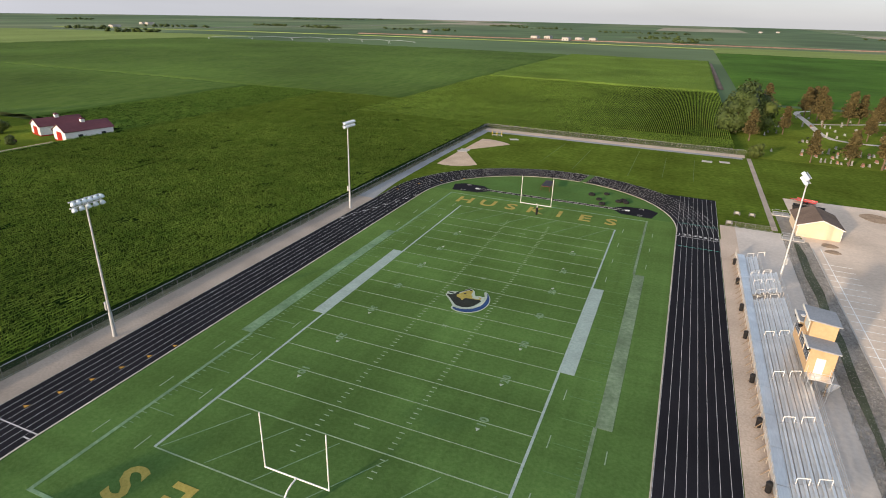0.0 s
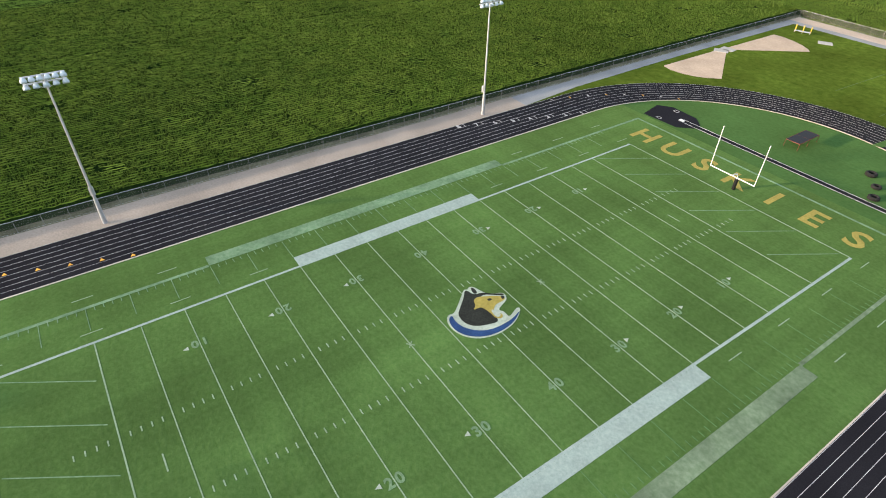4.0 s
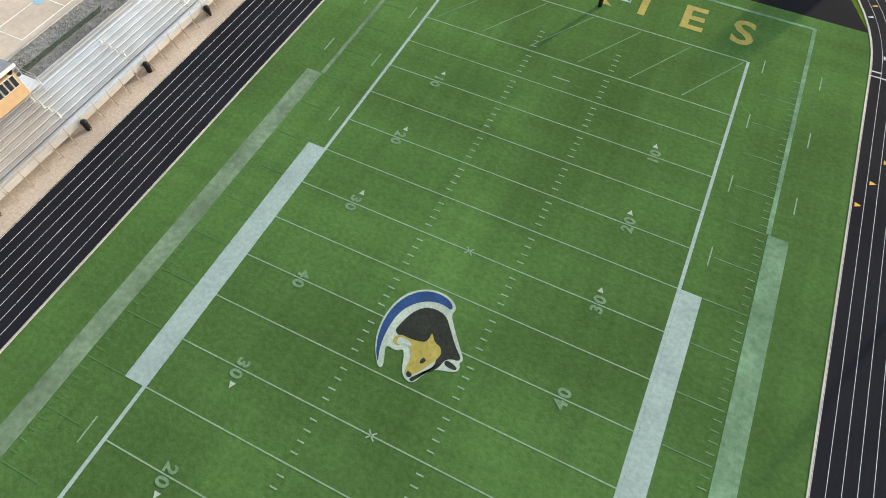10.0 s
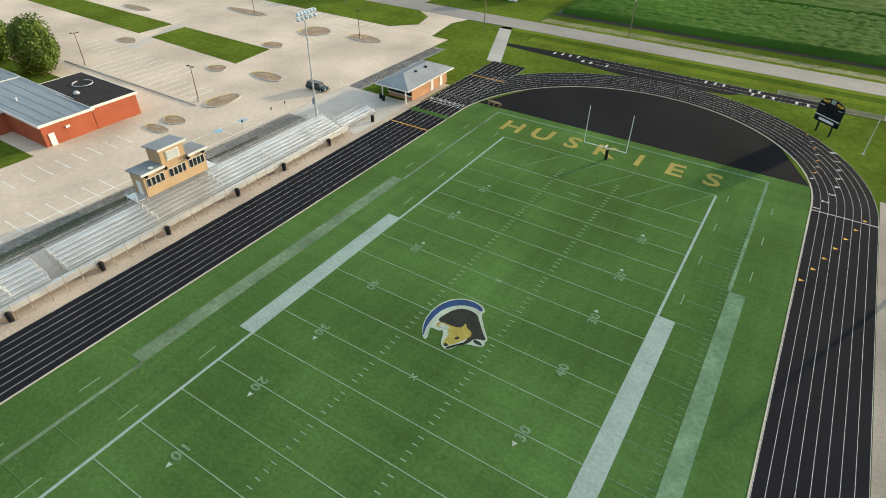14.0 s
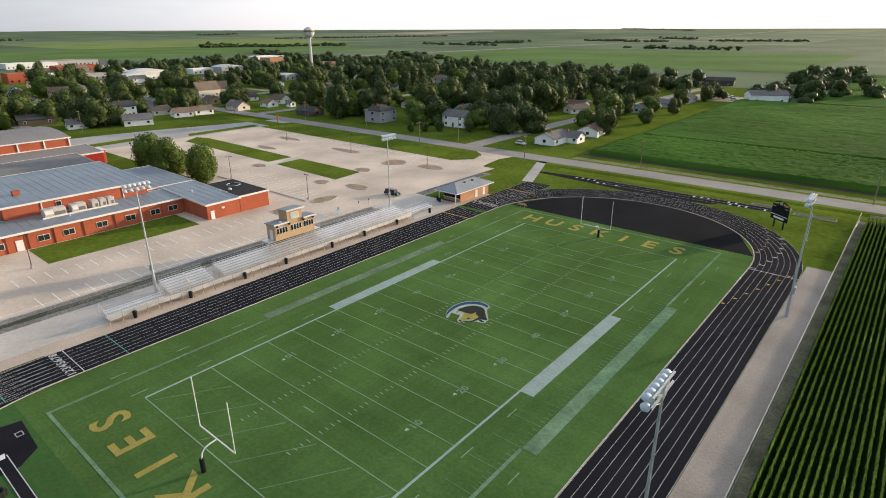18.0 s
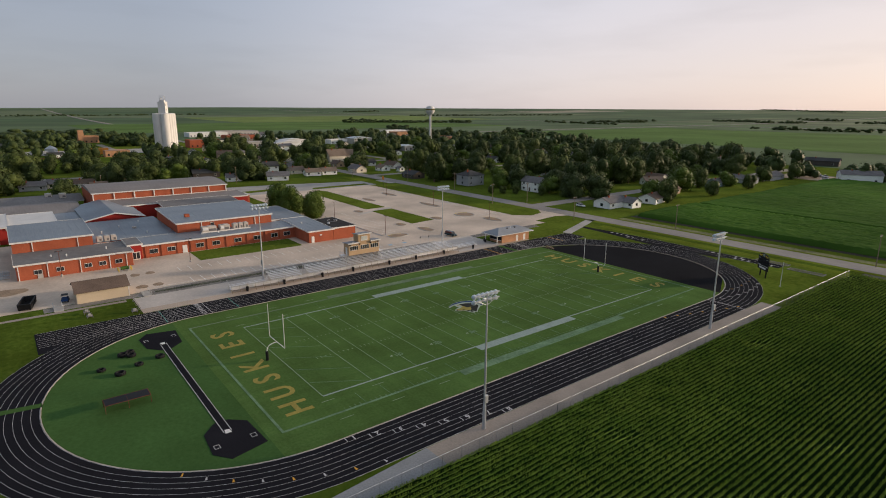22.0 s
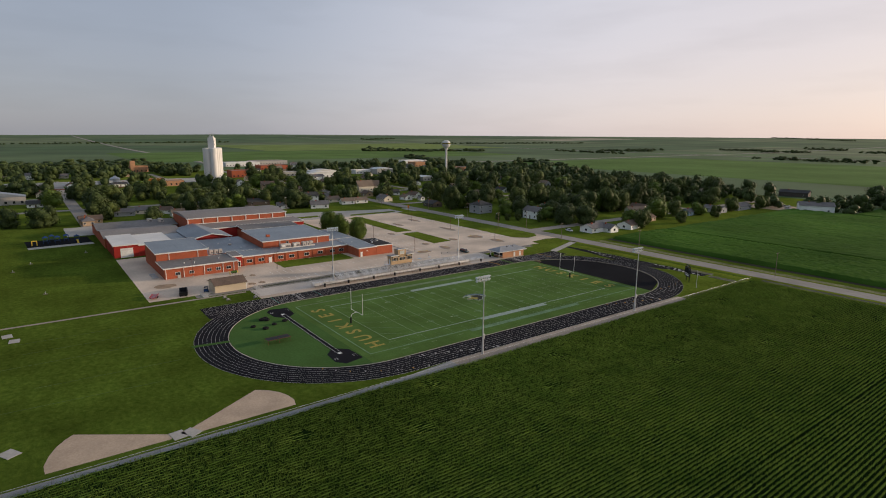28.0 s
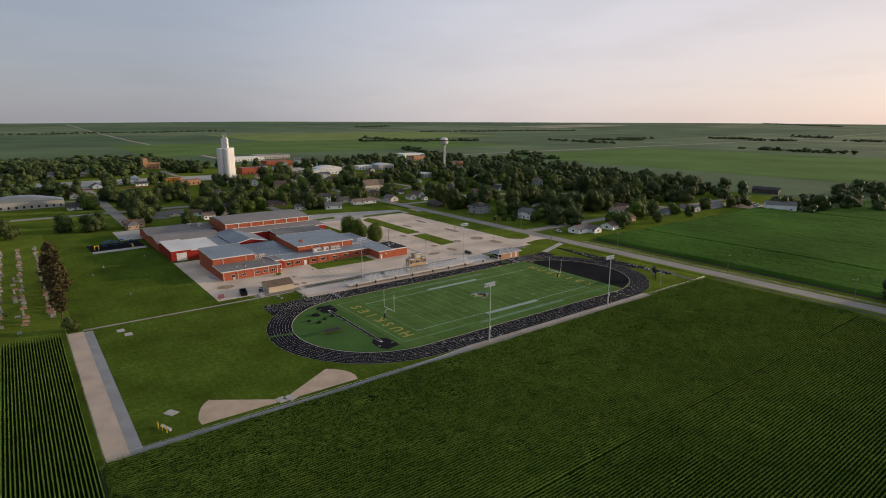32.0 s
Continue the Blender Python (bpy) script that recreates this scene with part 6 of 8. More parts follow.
for i in range(8):
    y = -1.2 + i * 53.6 / 7
    part("gym_pilaster", Shape().box(176.55 - SX, 176.9 - SX, y - 0.2 - SY, y + 0.2 - SY, 6.3, 9.4), M_trim, sch)
part("sill_band", Shape().box(176.6 - SX, 176.9 - SX, -1.5 - SY, 52.7 - SY, 6.42, 6.75), M_trim, sch)
# small gabled red block between
blk("gable_wall", 139, 161, 41, 59.8, 0, 5.0, M_redmetal)
part("gable_end", Shape().add([(138.9 - SX, 41 - SY, 5.0), (138.9 - SX, 59.8 - SY, 5.0), (138.9 - SX, 50.4 - SY, 7.0), (139.2 - SX, 41 - SY, 5.0), (139.2 - SX, 59.8 - SY, 5.0), (139.2 - SX, 50.4 - SY, 7.0)], [(0, 2, 1), (3, 4, 5), (0, 1, 4, 3), (1, 2, 5, 4), (2, 0, 3, 5)]), M_redmetal, sch)
part("roof", Shape().gable(139 - SX, 176 - SX, 41 - SY, 59.8 - SY, 5.0, 2.0, 0.4, 0.15, "x"), M_bluroof, sch, "blue grey metal gabled roof")
part("gable_trim", Shape().gable(138.5 - SX, 138.56 - SX, 41 - SY, 59.8 - SY, 4.9, 2.0, 0.42, 0.3, "x"), M_trim, sch)
# bus garage
blk("garage_wall", 138, 164, 68, 82, 0, 5.0, M_redmetal)
blk("garage_wall", 138, 164, 82.05, 92, 0, 5.6, M_redmetal)
roofslab(138, 164, 68, 82, 5.05, 5.6, M_whtroof, 0.3)
roofslab(138, 164, 82.05, 92, 5.65, 6.2, M_whtroof, 0.3)
part("garage_door", Shape().box(137.9 - SX, 138 - SX, 84.5 - SY, 89.5 - SY, 0.02, 4.2), M_white, sch, "white overhead garage door")
for k in range(4):
    part("door_seam", Shape().box(137.86 - SX, 137.9 - SX, 84.5 - SY, 89.5 - SY, 0.8 + k * 0.85, 0.84 + k * 0.85), M_concg, sch)
# broad rear roofs
blk("rear_wall", 166, 222, 58, 92.5, 0, 4.6, M_brick)
part("roof", Shape().gable(166 - SX, 196 - SX, 58 - SY, 92.5 - SY, 4.6, 1.6, 0.4, 0.15, "y"), M_gymroof, sch, "broad grey gabled roof")
part("roof", Shape().gable(196.5 - SX, 222 - SX, 54 - SY, 92.5 - SY, 4.6, 1.6, 0.4, 0.15, "y"), M_gryroof, sch)
blk("link_wall", 124.6, 166, 59.9, 67.9, 0, 4.3, M_brick)
roofslab(124.6, 166, 59.9, 67.9, 4.4, 4.5, M_bluroof, 0.0, False)


def ac_unit(x, y, z, w, d, h, label="pale rooftop air conditioning unit with dark grille"):
    o = thing("rooftop_unit", (x, y, z), label, "air conditioner", "rooftop units")
    part("casing", Shape().box(-w / 2, w / 2, -d / 2, d / 2, 0.12, h, 0.05), M_walk, o)
    part("curb", Shape().box(-w / 2 + 0.1, w / 2 - 0.1, -d / 2 + 0.1, d / 2 - 0.1, 0, 0.12), M_galv, o)
    part("grille", Shape().box(-w / 2 - 0.03, -w / 2, -d / 2 + 0.25, d / 2 - d * 0.45, 0.35, h * 0.6), M_shingle, o)
    if d > 2.5:
        part("hood", slope_roof(-w / 2 - 0.7, -w / 2 - 0.02, d * 0.1, d / 2 - 0.15, h * 0.45, h * 0.8, 0.12), M_trim, o, "white sheet metal hood")
    part("fan", Shape().lathe([(min(w, d) * 0.32, h), (min(w, d) * 0.32, h + 0.12), (0.05, h + 0.12)], 12), M_galv, o)


for y, d in ((29.2, 4.6), (24.2, 3.2), (20.6, 1.5), (18.8, 1.5), (17.0, 1.5)):
    ac_unit(98.8, y, 4.32, 2.0, d, 1.9)
sk = Shape().box(97.3, 97.6, 15.8, 32, 4.3, 4.6)
tagged(new("roof_curb_beam", sk.mesh("roof_curb_beam", M_trim)), "white steel beam under the rooftop units", "beam", kind="structure")
for y in (60.2, 58.2, 56.4):
    ac_unit(103, y, 4.5, 1.8, 1.5, 1.7)
ac_unit(118, 48, 4.6, 1.2, 1.2, 0.6)
ac_unit(203, 61.0, 5.5, 3.0, 2.5, 2.0)
ac_unit(207, 66.0, 5.5, 2.5, 2.5, 1.8)
for x, y, z in ((108, 46, 4.45), (122, 52, 4.6), (96, 27, 4.15), (89, 70, 4.25), (92, 60, 4.3), (115, 58, 4.55), (128, 45, 4.65), (93, -1, 4.3), (90.5, 73.5, 4.2)):
    o = thing("roof_vent_pipe", (x, y, z), "short pale roof vent pipe with a cap", "vent", "roof vents")
    part("pipe", Shape().tube((0, 0, -0.1), (0, 0, 0.6), 0.14, n=10), M_white, o)
    part("cap", Shape().lathe([(0.26, 0.6), (0.26, 0.68), (0.05, 0.78)], 10), M_white, o)

# storage shed
sd = thing("storage_shed", (59.7, 66, 0), "cream sided storage shed with a brown gabled roof", "shed")
part("wall", Shape().box(-4.2, 4.2, -5.4, 5.4, 0, 2.7), M_cream, sd)
for yy in (-5.4, 5.3):
    part("gable_wall", Shape().add([(-4.2, yy, 2.7), (4.2, yy, 2.7), (0, yy, 4.25), (-4.2, yy + 0.1, 2.7), (4.2, yy + 0.1, 2.7), (0, yy + 0.1, 4.25)], [(0, 1, 2), (5, 4, 3), (0, 3, 4, 1), (1, 4, 5, 2), (2, 5, 3, 0)]), M_cream, sd)
part("roof", Shape().gable(-4.2, 4.2, -5.4, 5.4, 2.72, 1.55, 0.4, 0.14, "y"), M_brnroof, sd, "brown shingle gabled roof")
for sx in (-1, 1):
    part("bargeboard", Shape().add([(0, y, z) for y in (-5.86, -5.81) for z in (4.2, 4.36)] + [(sx * 4.62, y, z) for y in (-5.86, -5.81) for z in (2.5, 2.66)], [(0, 1, 3, 2), (4, 6, 7, 5), (0, 4, 5, 1), (2, 3, 7, 6), (0, 2, 6, 4), (1, 5, 7, 3)]), M_trim, sd)
part("door", Shape().box(-1.2, 1.2, -5.46, -5.4, 0, 2.2), M_cream, sd)
part("corner_board", Shape().box(-4.26, -4.2, -5.46, -5.3, 0, 2.7).box(4.2, 4.26, -5.46, -5.3, 0, 2.7), M_trim, sd)

# dumpster, trailer and yard clutter on the lot
o = thing("dumpster", (60.6, 80.6, 0.02), "long dark open roll-off dumpster on the lot", "dumpster", rz=78)
part("bin", Shape().add([(-1.2, -3.2, 0.2), (1.2, -3.2, 0.2), (1.2, 3.2, 0.2), (-1.2, 3.2, 0.2), (-1.3, -3.5, 1.6), (1.3, -3.5, 1.6), (1.3, 3.5, 1.6), (-1.3, 3.5, 1.6), (-1.1, -3.3, 1.6), (1.1, -3.3, 1.6), (1.1, 3.3, 1.6), (-1.1, 3.3, 1.6), (-1.0, -3.0, 0.3), (1.0, -3.0, 0.3), (1.0, 3.0, 0.3), (-1.0, 3.0, 0.3)],
     [(3, 2, 1, 0)] + [(a + i, a + (i + 1) % 4, a + 4 + (i + 1) % 4, a + 4 + i) for a in (0, 4, 8) for i in range(4)] + [(12, 13, 14, 15)]), M_black, o)
for y in (-2.4, -0.8, 0.8, 2.4):
    part("rib", Shape().box(-1.36, -1.26, y - 0.08, y + 0.08, 0.3, 1.55).box(1.26, 1.36, y - 0.08, y + 0.08, 0.3, 1.55), M_black, o)
for s in (-1, 1):
    part("roller", Shape().tube((-1.1, s * 2.8, 0.12), (-0.8, s * 2.8, 0.12), 0.12, n=10).tube((0.8, s * 2.8, 0.12), (1.1, s * 2.8, 0.12), 0.12, n=10), M_black, o)
o = thing("flat_trailer", (61.6, 89.6, 0.02), "red flatbed trailer parked on the concrete", "trailer", rz=70)
part("bed", Shape().box(-1.0, 1.0, -2.4, 2.4, 0.55, 0.68), M_carred, o)
part("drawbar", Shape().add([(-0.6, 2.4, 0.55), (0.6, 2.4, 0.55), (0, 3.8, 0.55), (-0.6, 2.4, 0.65), (0.6, 2.4, 0.65), (0, 3.8, 0.65)], [(2, 1, 0), (3, 4, 5), (0, 1, 4, 3), (1, 2, 5, 4), (2, 0, 3, 5)]), M_carred, o)
for sx in (-1.1, 1.1):
    for y in (-0.4, 0.5):
        part("wheel", Shape().tube((sx - 0.1, y, 0.33), (sx + 0.1, y, 0.33), 0.33, n=14), M_rubber, o)
    part("side_board", Shape().box(sx - 0.12 * (sx > 0), sx + 0.12 * (sx < 0), -2.4, 2.4, 0.68, 0.9), M_carred, o)
o = thing("utility_vehicle", (59.6, 73.4, 0.02), "small teal utility cart behind the shed", "vehicle", rz=80)
part("body", Shape().box(-0.7, 0.7, -1.3, 1.3, 0.35, 0.85, 0.08), M_bluepaint, o)
part("canopy", Shape().box(-0.65, 0.65, -0.6, 0.9, 1.75, 1.82), M_black, o)
for x in (-0.6, 0.6):
    for y in (-0.55, 0.85):
        part("pillar", Shape().tube((x, y, 0.8), (x, y, 1.76), 0.03, n=6), M_black, o)
    for y in (-0.85, 0.85):
        part("wheel", Shape().tube((x - 0.15, y, 0.28), (x + 0.15, y, 0.28), 0.28, n=12), M_rubber, o)
o = thing("propane_tank", (80.5, 57.5, 0.02), "green tank inside yellow guard posts", "tank")
part("tank", Shape().tube((0, -1.0, 0.8), (0, 1.0, 0.8), 0.5, n=14), M_turf, o)
part("saddle", Shape().box(-0.4, 0.4, -0.7, -0.5, 0, 0.5).box(-0.4, 0.4, 0.5, 0.7, 0, 0.5), M_concg, o)
for x, y in ((-0.9, -1.6), (0.9, -1.6), (-0.9, 1.6), (0.9, 1.6)):
    part("guard_post", Shape().tube((x, y, 0), (x, y, 1.1), 0.1, n=10), M_yellow, o)
o = thing("pipe_rack", (93, 84.2, 0), "low rack of grey pipes beside the brick wall", "rack")
for k in range(5):
    part("pipe", Shape().tube((-4, 0.4 * k - 0.8, 0.6 + 0.1 * (k % 2)), (4, 0.4 * k - 0.8, 0.6 + 0.1 * (k % 2)), 0.08, n=8), M_galv, o)
for x in (-3, 0, 3):
    part("trestle", Shape().box(x - 0.06, x + 0.06, -1.1, 1.1, 0, 0.52), M_galv, o)


def lot_lamp(x, y, h=7.0):
    o = thing("lot_lamp", (x, y, 0), "slim dark lamp post with a box head", "lamp post", "lot lamps", rng.uniform(0, 180))
    part("post", Shape().tube((0, 0, 0), (0, 0, h), 0.09, 0.06, 8), M_rust, o)
    part("arm", Shape().box(-0.5, 0.5, -0.04, 0.04, h - 0.05, h + 0.03), M_rust, o)
    for sx in (-0.65, 0.65):
        part("head", Shape().box(sx - 0.28, sx + 0.28, -0.18, 0.18, h - 0.03, h + 0.12, 0.03), M_black, o)
    part("footing", Shape().lathe([(0.28, 0), (0.28, 0.6), (0.22, 0.65)], 12), M_concg, o)


for x, y in ((76.4, -25.6), (115, -25.2), (156.7, -76.7), (115.9, -76.7), (76.6, -76.3), (79.3, 40.4), (84, 72)):
    lot_lamp(x, y)
for y in (-31.5, -28, -21):
    o = thing("sign_post", (58.3, y, 0.02), "small parking sign on a thin post", "sign", "parking signs")
    part("post", Shape().tube((0, 0, 0), (0, 0, 2.2), 0.03, n=6), M_galv, o)
    part("plate", Shape().box(-0.04, -0.02, -0.15, 0.15, 1.75, 2.2), M_black, o)


def vehicle(name, x, y, rz, paint_m, label, L=4.7, van=False):
    """A car: lofted lower body, glazed cabin, roof, wheels with rims, lamps."""
    o = thing(name, (x, y, 0.02), label, "car", "parked cars", rz)
    w = 0.92
    prof = [(-L / 2, 0.45, 0.75), (-L / 2 + 0.1, 0.32, 0.98), (-L * 0.2, 0.28, 1.02), (L * 0.24, 0.28, 1.0), (L / 2 - 0.15, 0.3, 0.85), (L / 2, 0.42, 0.7)]
    vs = [(sx * w * k, px, z) for px, zl, zh in prof for z, k, sx in ((zl, 0.9, -1), (zh * 0.75, 1.0, -1), (zh, 0.86, -1), (zh, 0.86, 1), (zh * 0.75, 1.0, 1), (zl, 0.9, 1))]
    n = len(prof)
    fs = [(i * 6 + j, i * 6 + (j + 1) % 6, i * 6 + 6 + (j + 1) % 6, i * 6 + 6 + j) for i in range(n - 1) for j in range(6)] + [(5, 4, 3, 2, 1, 0), tuple(range(n * 6 - 6, n * 6))]
    part("body", Shape().add(vs, fs), paint_m, o)
    a0, a1 = (-L / 2 + 0.12, -L / 2 + 0.35), (L * 0.27, L * (0.2 if van else 0.06))
    zr = 1.72 if van else 1.62
    cab = [(sx * w * k, px, z) for (px, z, k) in ((a0[0], 0.97, 0.85), (a0[1], zr - 0.05, 0.72), (a1[1], zr - 0.05, 0.72), (a1[0], 0.97, 0.85)) for sx in (-1, 1)]
    part("window_band", Shape().add(cab, [(0, 1, 3, 2), (2, 3, 5, 4), (4, 5, 7, 6), (6, 7, 1, 0), (0, 2, 4, 6), (7, 5, 3, 1)]), M_glass, o)
    part("roof", Shape().box(-w * 0.72, w * 0.72, a0[1] - 0.05, a1[1] + 0.05, zr - 0.07, zr, 0.02), paint_m, o)
    for sx in (-1, 1):
        for fy in (a0[0] + 0.1, (a0[1] + a1[1]) / 2):
            part("pillar", Shape().box(sx * w * 0.83 - 0.03, sx * w * 0.83 + 0.03, fy - 0.05, fy + 0.05, 0.95, 1.3), paint_m, o)
        for wy in (-L * 0.3, L * 0.3):
            wh = part("wheel", Shape().tube((sx * 0.72, wy, 0.33), (sx * 0.93, wy, 0.33), 0.33, n=16), M_rubber, o)
            part("rim", Shape().tube((sx * 0.9, wy, 0.33), (sx * 0.945, wy, 0.33), 0.2, n=12), M_galv, wh)
        part("headlight", Shape().box(sx * 0.62 - 0.16, sx * 0.62 + 0.16, L / 2 - 0.08, L / 2 + 0.01, 0.62, 0.78), M_litglass, o)
        part("tail_light", Shape().box(sx * 0.68 - 0.12, sx * 0.68 + 0.12, -L / 2 - 0.02, -L / 2 + 0.1, 0.7, 0.95), M_carred, o)
    return o


vehicle("suv", 61.2, -43.6, 95, M_carpaint, "dark teal sport utility vehicle parked alone on concrete", 4.9, True)

# ---- trees ----
def leaf_quads(P, size, r, out=None):
    """Small leaf clumps, each a bent quad, at the points P; out: the way that the crown's surface faces there."""
    m = len(P)
    n = r.normal(size=(m, 3))
    n /= np.linalg.norm(n, axis=1)[:, None]
    if out is not None:
        n = out + 0.75 * n
        n /= np.linalg.norm(n, axis=1)[:, None]
    a = np.cross(n, r.normal(size=(m, 3)))
    a /= np.linalg.norm(a, axis=1)[:, None]
    b = np.cross(n, a)
    s = (size * r.uniform(0.6, 1.3, m))[:, None]
    q = np.stack((P - a * s, P - b * s * 0.6, P + a * s, P + b * s * 0.6), 1)
    return q.reshape(-1, 3), np.arange(m * 4).reshape(-1, 4)


def crown_mesh(name, seed, h, rad, lobes, n, size, material, base=0.28, spread=0.62, fat=1.0):
    """A broad crown: uneven lobes with dark cores, covered in leaf clumps with gaps."""
    r = np.random.default_rng(seed)
    V, F, o = [], [], 0
    cz, hz = h * (base + 1) / 2, h * (1 - base) / 2
    for i in range(lobes):
        d = r.normal(size=3)
        d /= np.linalg.norm(d)
        k = r.uniform(0.32, spread) if i else 0
        if i % 3 == 1:
            d[2] = -0.75 - 0.25 * abs(d[2])
            d[:2] *= 0.9
            k = r.uniform(0.5, 0.66)
        c = np.array((d[0] * rad * k, d[1] * rad * k, cz + d[2] * hz * k * 0.95))
        lr = np.array((rad, rad, hz)) * r.uniform(0.44, 0.60, 3) * fat
        lon, lat = np.meshgrid(np.arange(7) * math.tau / 7, np.linspace(-1.45, 1.45, 5))
        sp = np.stack((np.cos(lat) * np.cos(lon), np.cos(lat) * np.sin(lon), np.sin(lat)), -1).reshape(-1, 3)
        core = c + sp * lr * 0.80 * r.uniform(0.85, 1.12, (len(sp), 1))
        fi = np.array([(a * 7 + b, a * 7 + (b + 1) % 7, a * 7 + 7 + (b + 1) % 7, a * 7 + 7 + b) for a in range(4) for b in range(7)])
        V.append(core)
        F.append(fi + o)
        o += len(core)
        m = n // lobes
        q = r.normal(size=(m, 3))
        q /= np.linalg.norm(q, axis=1)[:, None]
        P = c + q * lr * r.uniform(0.82, 1.12, (m, 1))
        lv, lf = leaf_quads(P, size, r, q)
        V.append(lv)
        F.append(lf + o)
        o += len(lv)
    return fast_mesh(name, np.concatenate(V), np.concatenate(F), material)


def conifer_mesh(name, seed, h, rad, n, size, material):
    """Ragged pine crown: needle sprays along drooping boughs, bare below."""
    r = np.random.default_rng(seed)
    nb = 46
    tb = 0.24 + 0.74 * (np.arange(nb) + r.uniform(0, 1, nb)) / nb
    ab = np.arange(nb) * 2.4 + r.uniform(-0.5, 0.5, nb)
    lb = rad * (1.06 - tb) ** 0.62 * r.uniform(0.55, 1.12, nb) * np.clip((tb - 0.16) * 6, 0.45, 1)
    k = r.integers(0, nb, n)
    u = r.uniform(0.12, 1.0, n) ** 0.75
    spread = 0.16 + 0.13 * lb[k] * u
    rr = lb[k] * u
    P = np.stack((rr * np.cos(ab[k]), rr * np.sin(ab[k]), h * tb[k] + 0.10 * rr - 0.05 * rr ** 2), -1) + r.normal(size=(n, 3)) * spread[:, None] * (1, 1, 0.6)
    lv, lf = leaf_quads(P, size, r)
    lon, tt = np.meshgrid(np.arange(7) * math.tau / 7, np.array((0.30, 0.48, 0.70, 0.97)))
    cr = rad * 0.30 * (1.03 - tt)
    core = np.stack((cr * np.cos(lon), cr * np.sin(lon), h * tt), -1).reshape(-1, 3)
    fi = np.array([(i * 7 + j, i * 7 + (j + 1) % 7, i * 7 + 7 + (j + 1) % 7, i * 7 + 7 + j) for i in range(3) for j in range(7)])
    return fast_mesh(name, np.concatenate((core, lv)), np.concatenate((fi, lf + len(core))), material)


def trunk_shape(h, r0, limbs=5, seed=0):
    r = np.random.default_rng(seed)
    s = Shape().tube((0, 0, -0.2), (0.1, 0.05, h * 0.3), r0, r0 * 0.75, 8).tube((0.1, 0.05, h * 0.3), (0, 0, h * 0.75), r0 * 0.75, r0 * 0.25, 7)
    for i in range(limbs):
        a, z = i * math.tau / limbs + r.uniform(-0.4, 0.4), h * r.uniform(0.24, 0.45)
        L = h * r.uniform(0.2, 0.32)
        s.tube((0.05, 0, z), (math.cos(a) * L, math.sin(a) * L, z + L * 0.9), r0 * 0.42, r0 * 0.12, 6)
    return s


LABEL = {"round": "round bright green shade tree", "broad": "leafy broad green shade tree with a rounded crown", "tall": "tall dark green shade tree with an uneven crown", "conifer": "tall olive brown-green pine with drooping branches"}
TREES = {}


def tree(kind_, seed, x, y, s=1.0, near=False, label="", group="town trees"):
    """A tree thing from a small set of grown shapes."""
    key = (kind_, seed, near)
    rz, sz = rng.uniform(0, 360), s * rng.uniform(0.94, 1.06)
    m = pose(x, y, 0, 0, 0, rz)
    if key not in TREES:
        o = thing("tree" if kind_ != "conifer" else "pine_tree", (0, 0, 0), label or LABEL[kind_], "tree", group)
        mats = {"broad": (M_leafA, M_leafC, M_leafB)[seed % 3], "tall": (M_leafB, M_leafA)[seed % 2], "conifer": M_needle}
        if kind_ == "round":
            part("trunk", trunk_shape(11, 0.3, 5, seed), M_bark, o)
            part("crown", crown_mesh("crown", seed, 12.4, 5.3, 14, 11000, 0.30, M_leafC, 0.07, 0.5, 1.12), None, o)
        elif kind_ == "broad":
            part("trunk", trunk_shape(11, 0.35, 5, seed), M_bark, o)
            part("crown", crown_mesh("crown", seed, 11, 6.2, 10, 1900 if not near else 5200, 0.42 if not near else 0.32, mats[kind_], 0.02), None, o)
        elif kind_ == "tall":
            part("trunk", trunk_shape(14, 0.4, 5, seed), M_bark, o)
            part("crown", crown_mesh("crown", seed, 14, 5.8, 12, 2100 if not near else 5600, 0.43 if not near else 0.34, mats[kind_], 0.02), None, o)
        else:
            part("trunk", Shape().tube((0, 0, -0.2), (0, 0, 13), 0.3, 0.05, 8), M_bark, o)
            part("crown", conifer_mesh("crown", seed, 14, 3.7, 1000 * (4 if near else 1), 0.42 if near else 0.7, M_needle), None, o)
        TREES[key] = o
    else:
        o = copy_thing(TREES[key], m)
    o.matrix_basis = m @ Matrix.Diagonal((sz, sz, sz * rng.uniform(0.92, 1.08), 1))
    if label:
        o["label"] = label
    return o


tree("round", 2, 142.8, -12.6, 1.1, True, "round bright green tree on the lot island", "lot trees")
tree("round", 5, 134.5, -15.5, 1.05, True, "round bright green tree on the lot island", "lot trees")
tree("round", 8, 118.3, -17.4, 0.92, True, "smaller round bright green tree beside the lot", "lot trees")

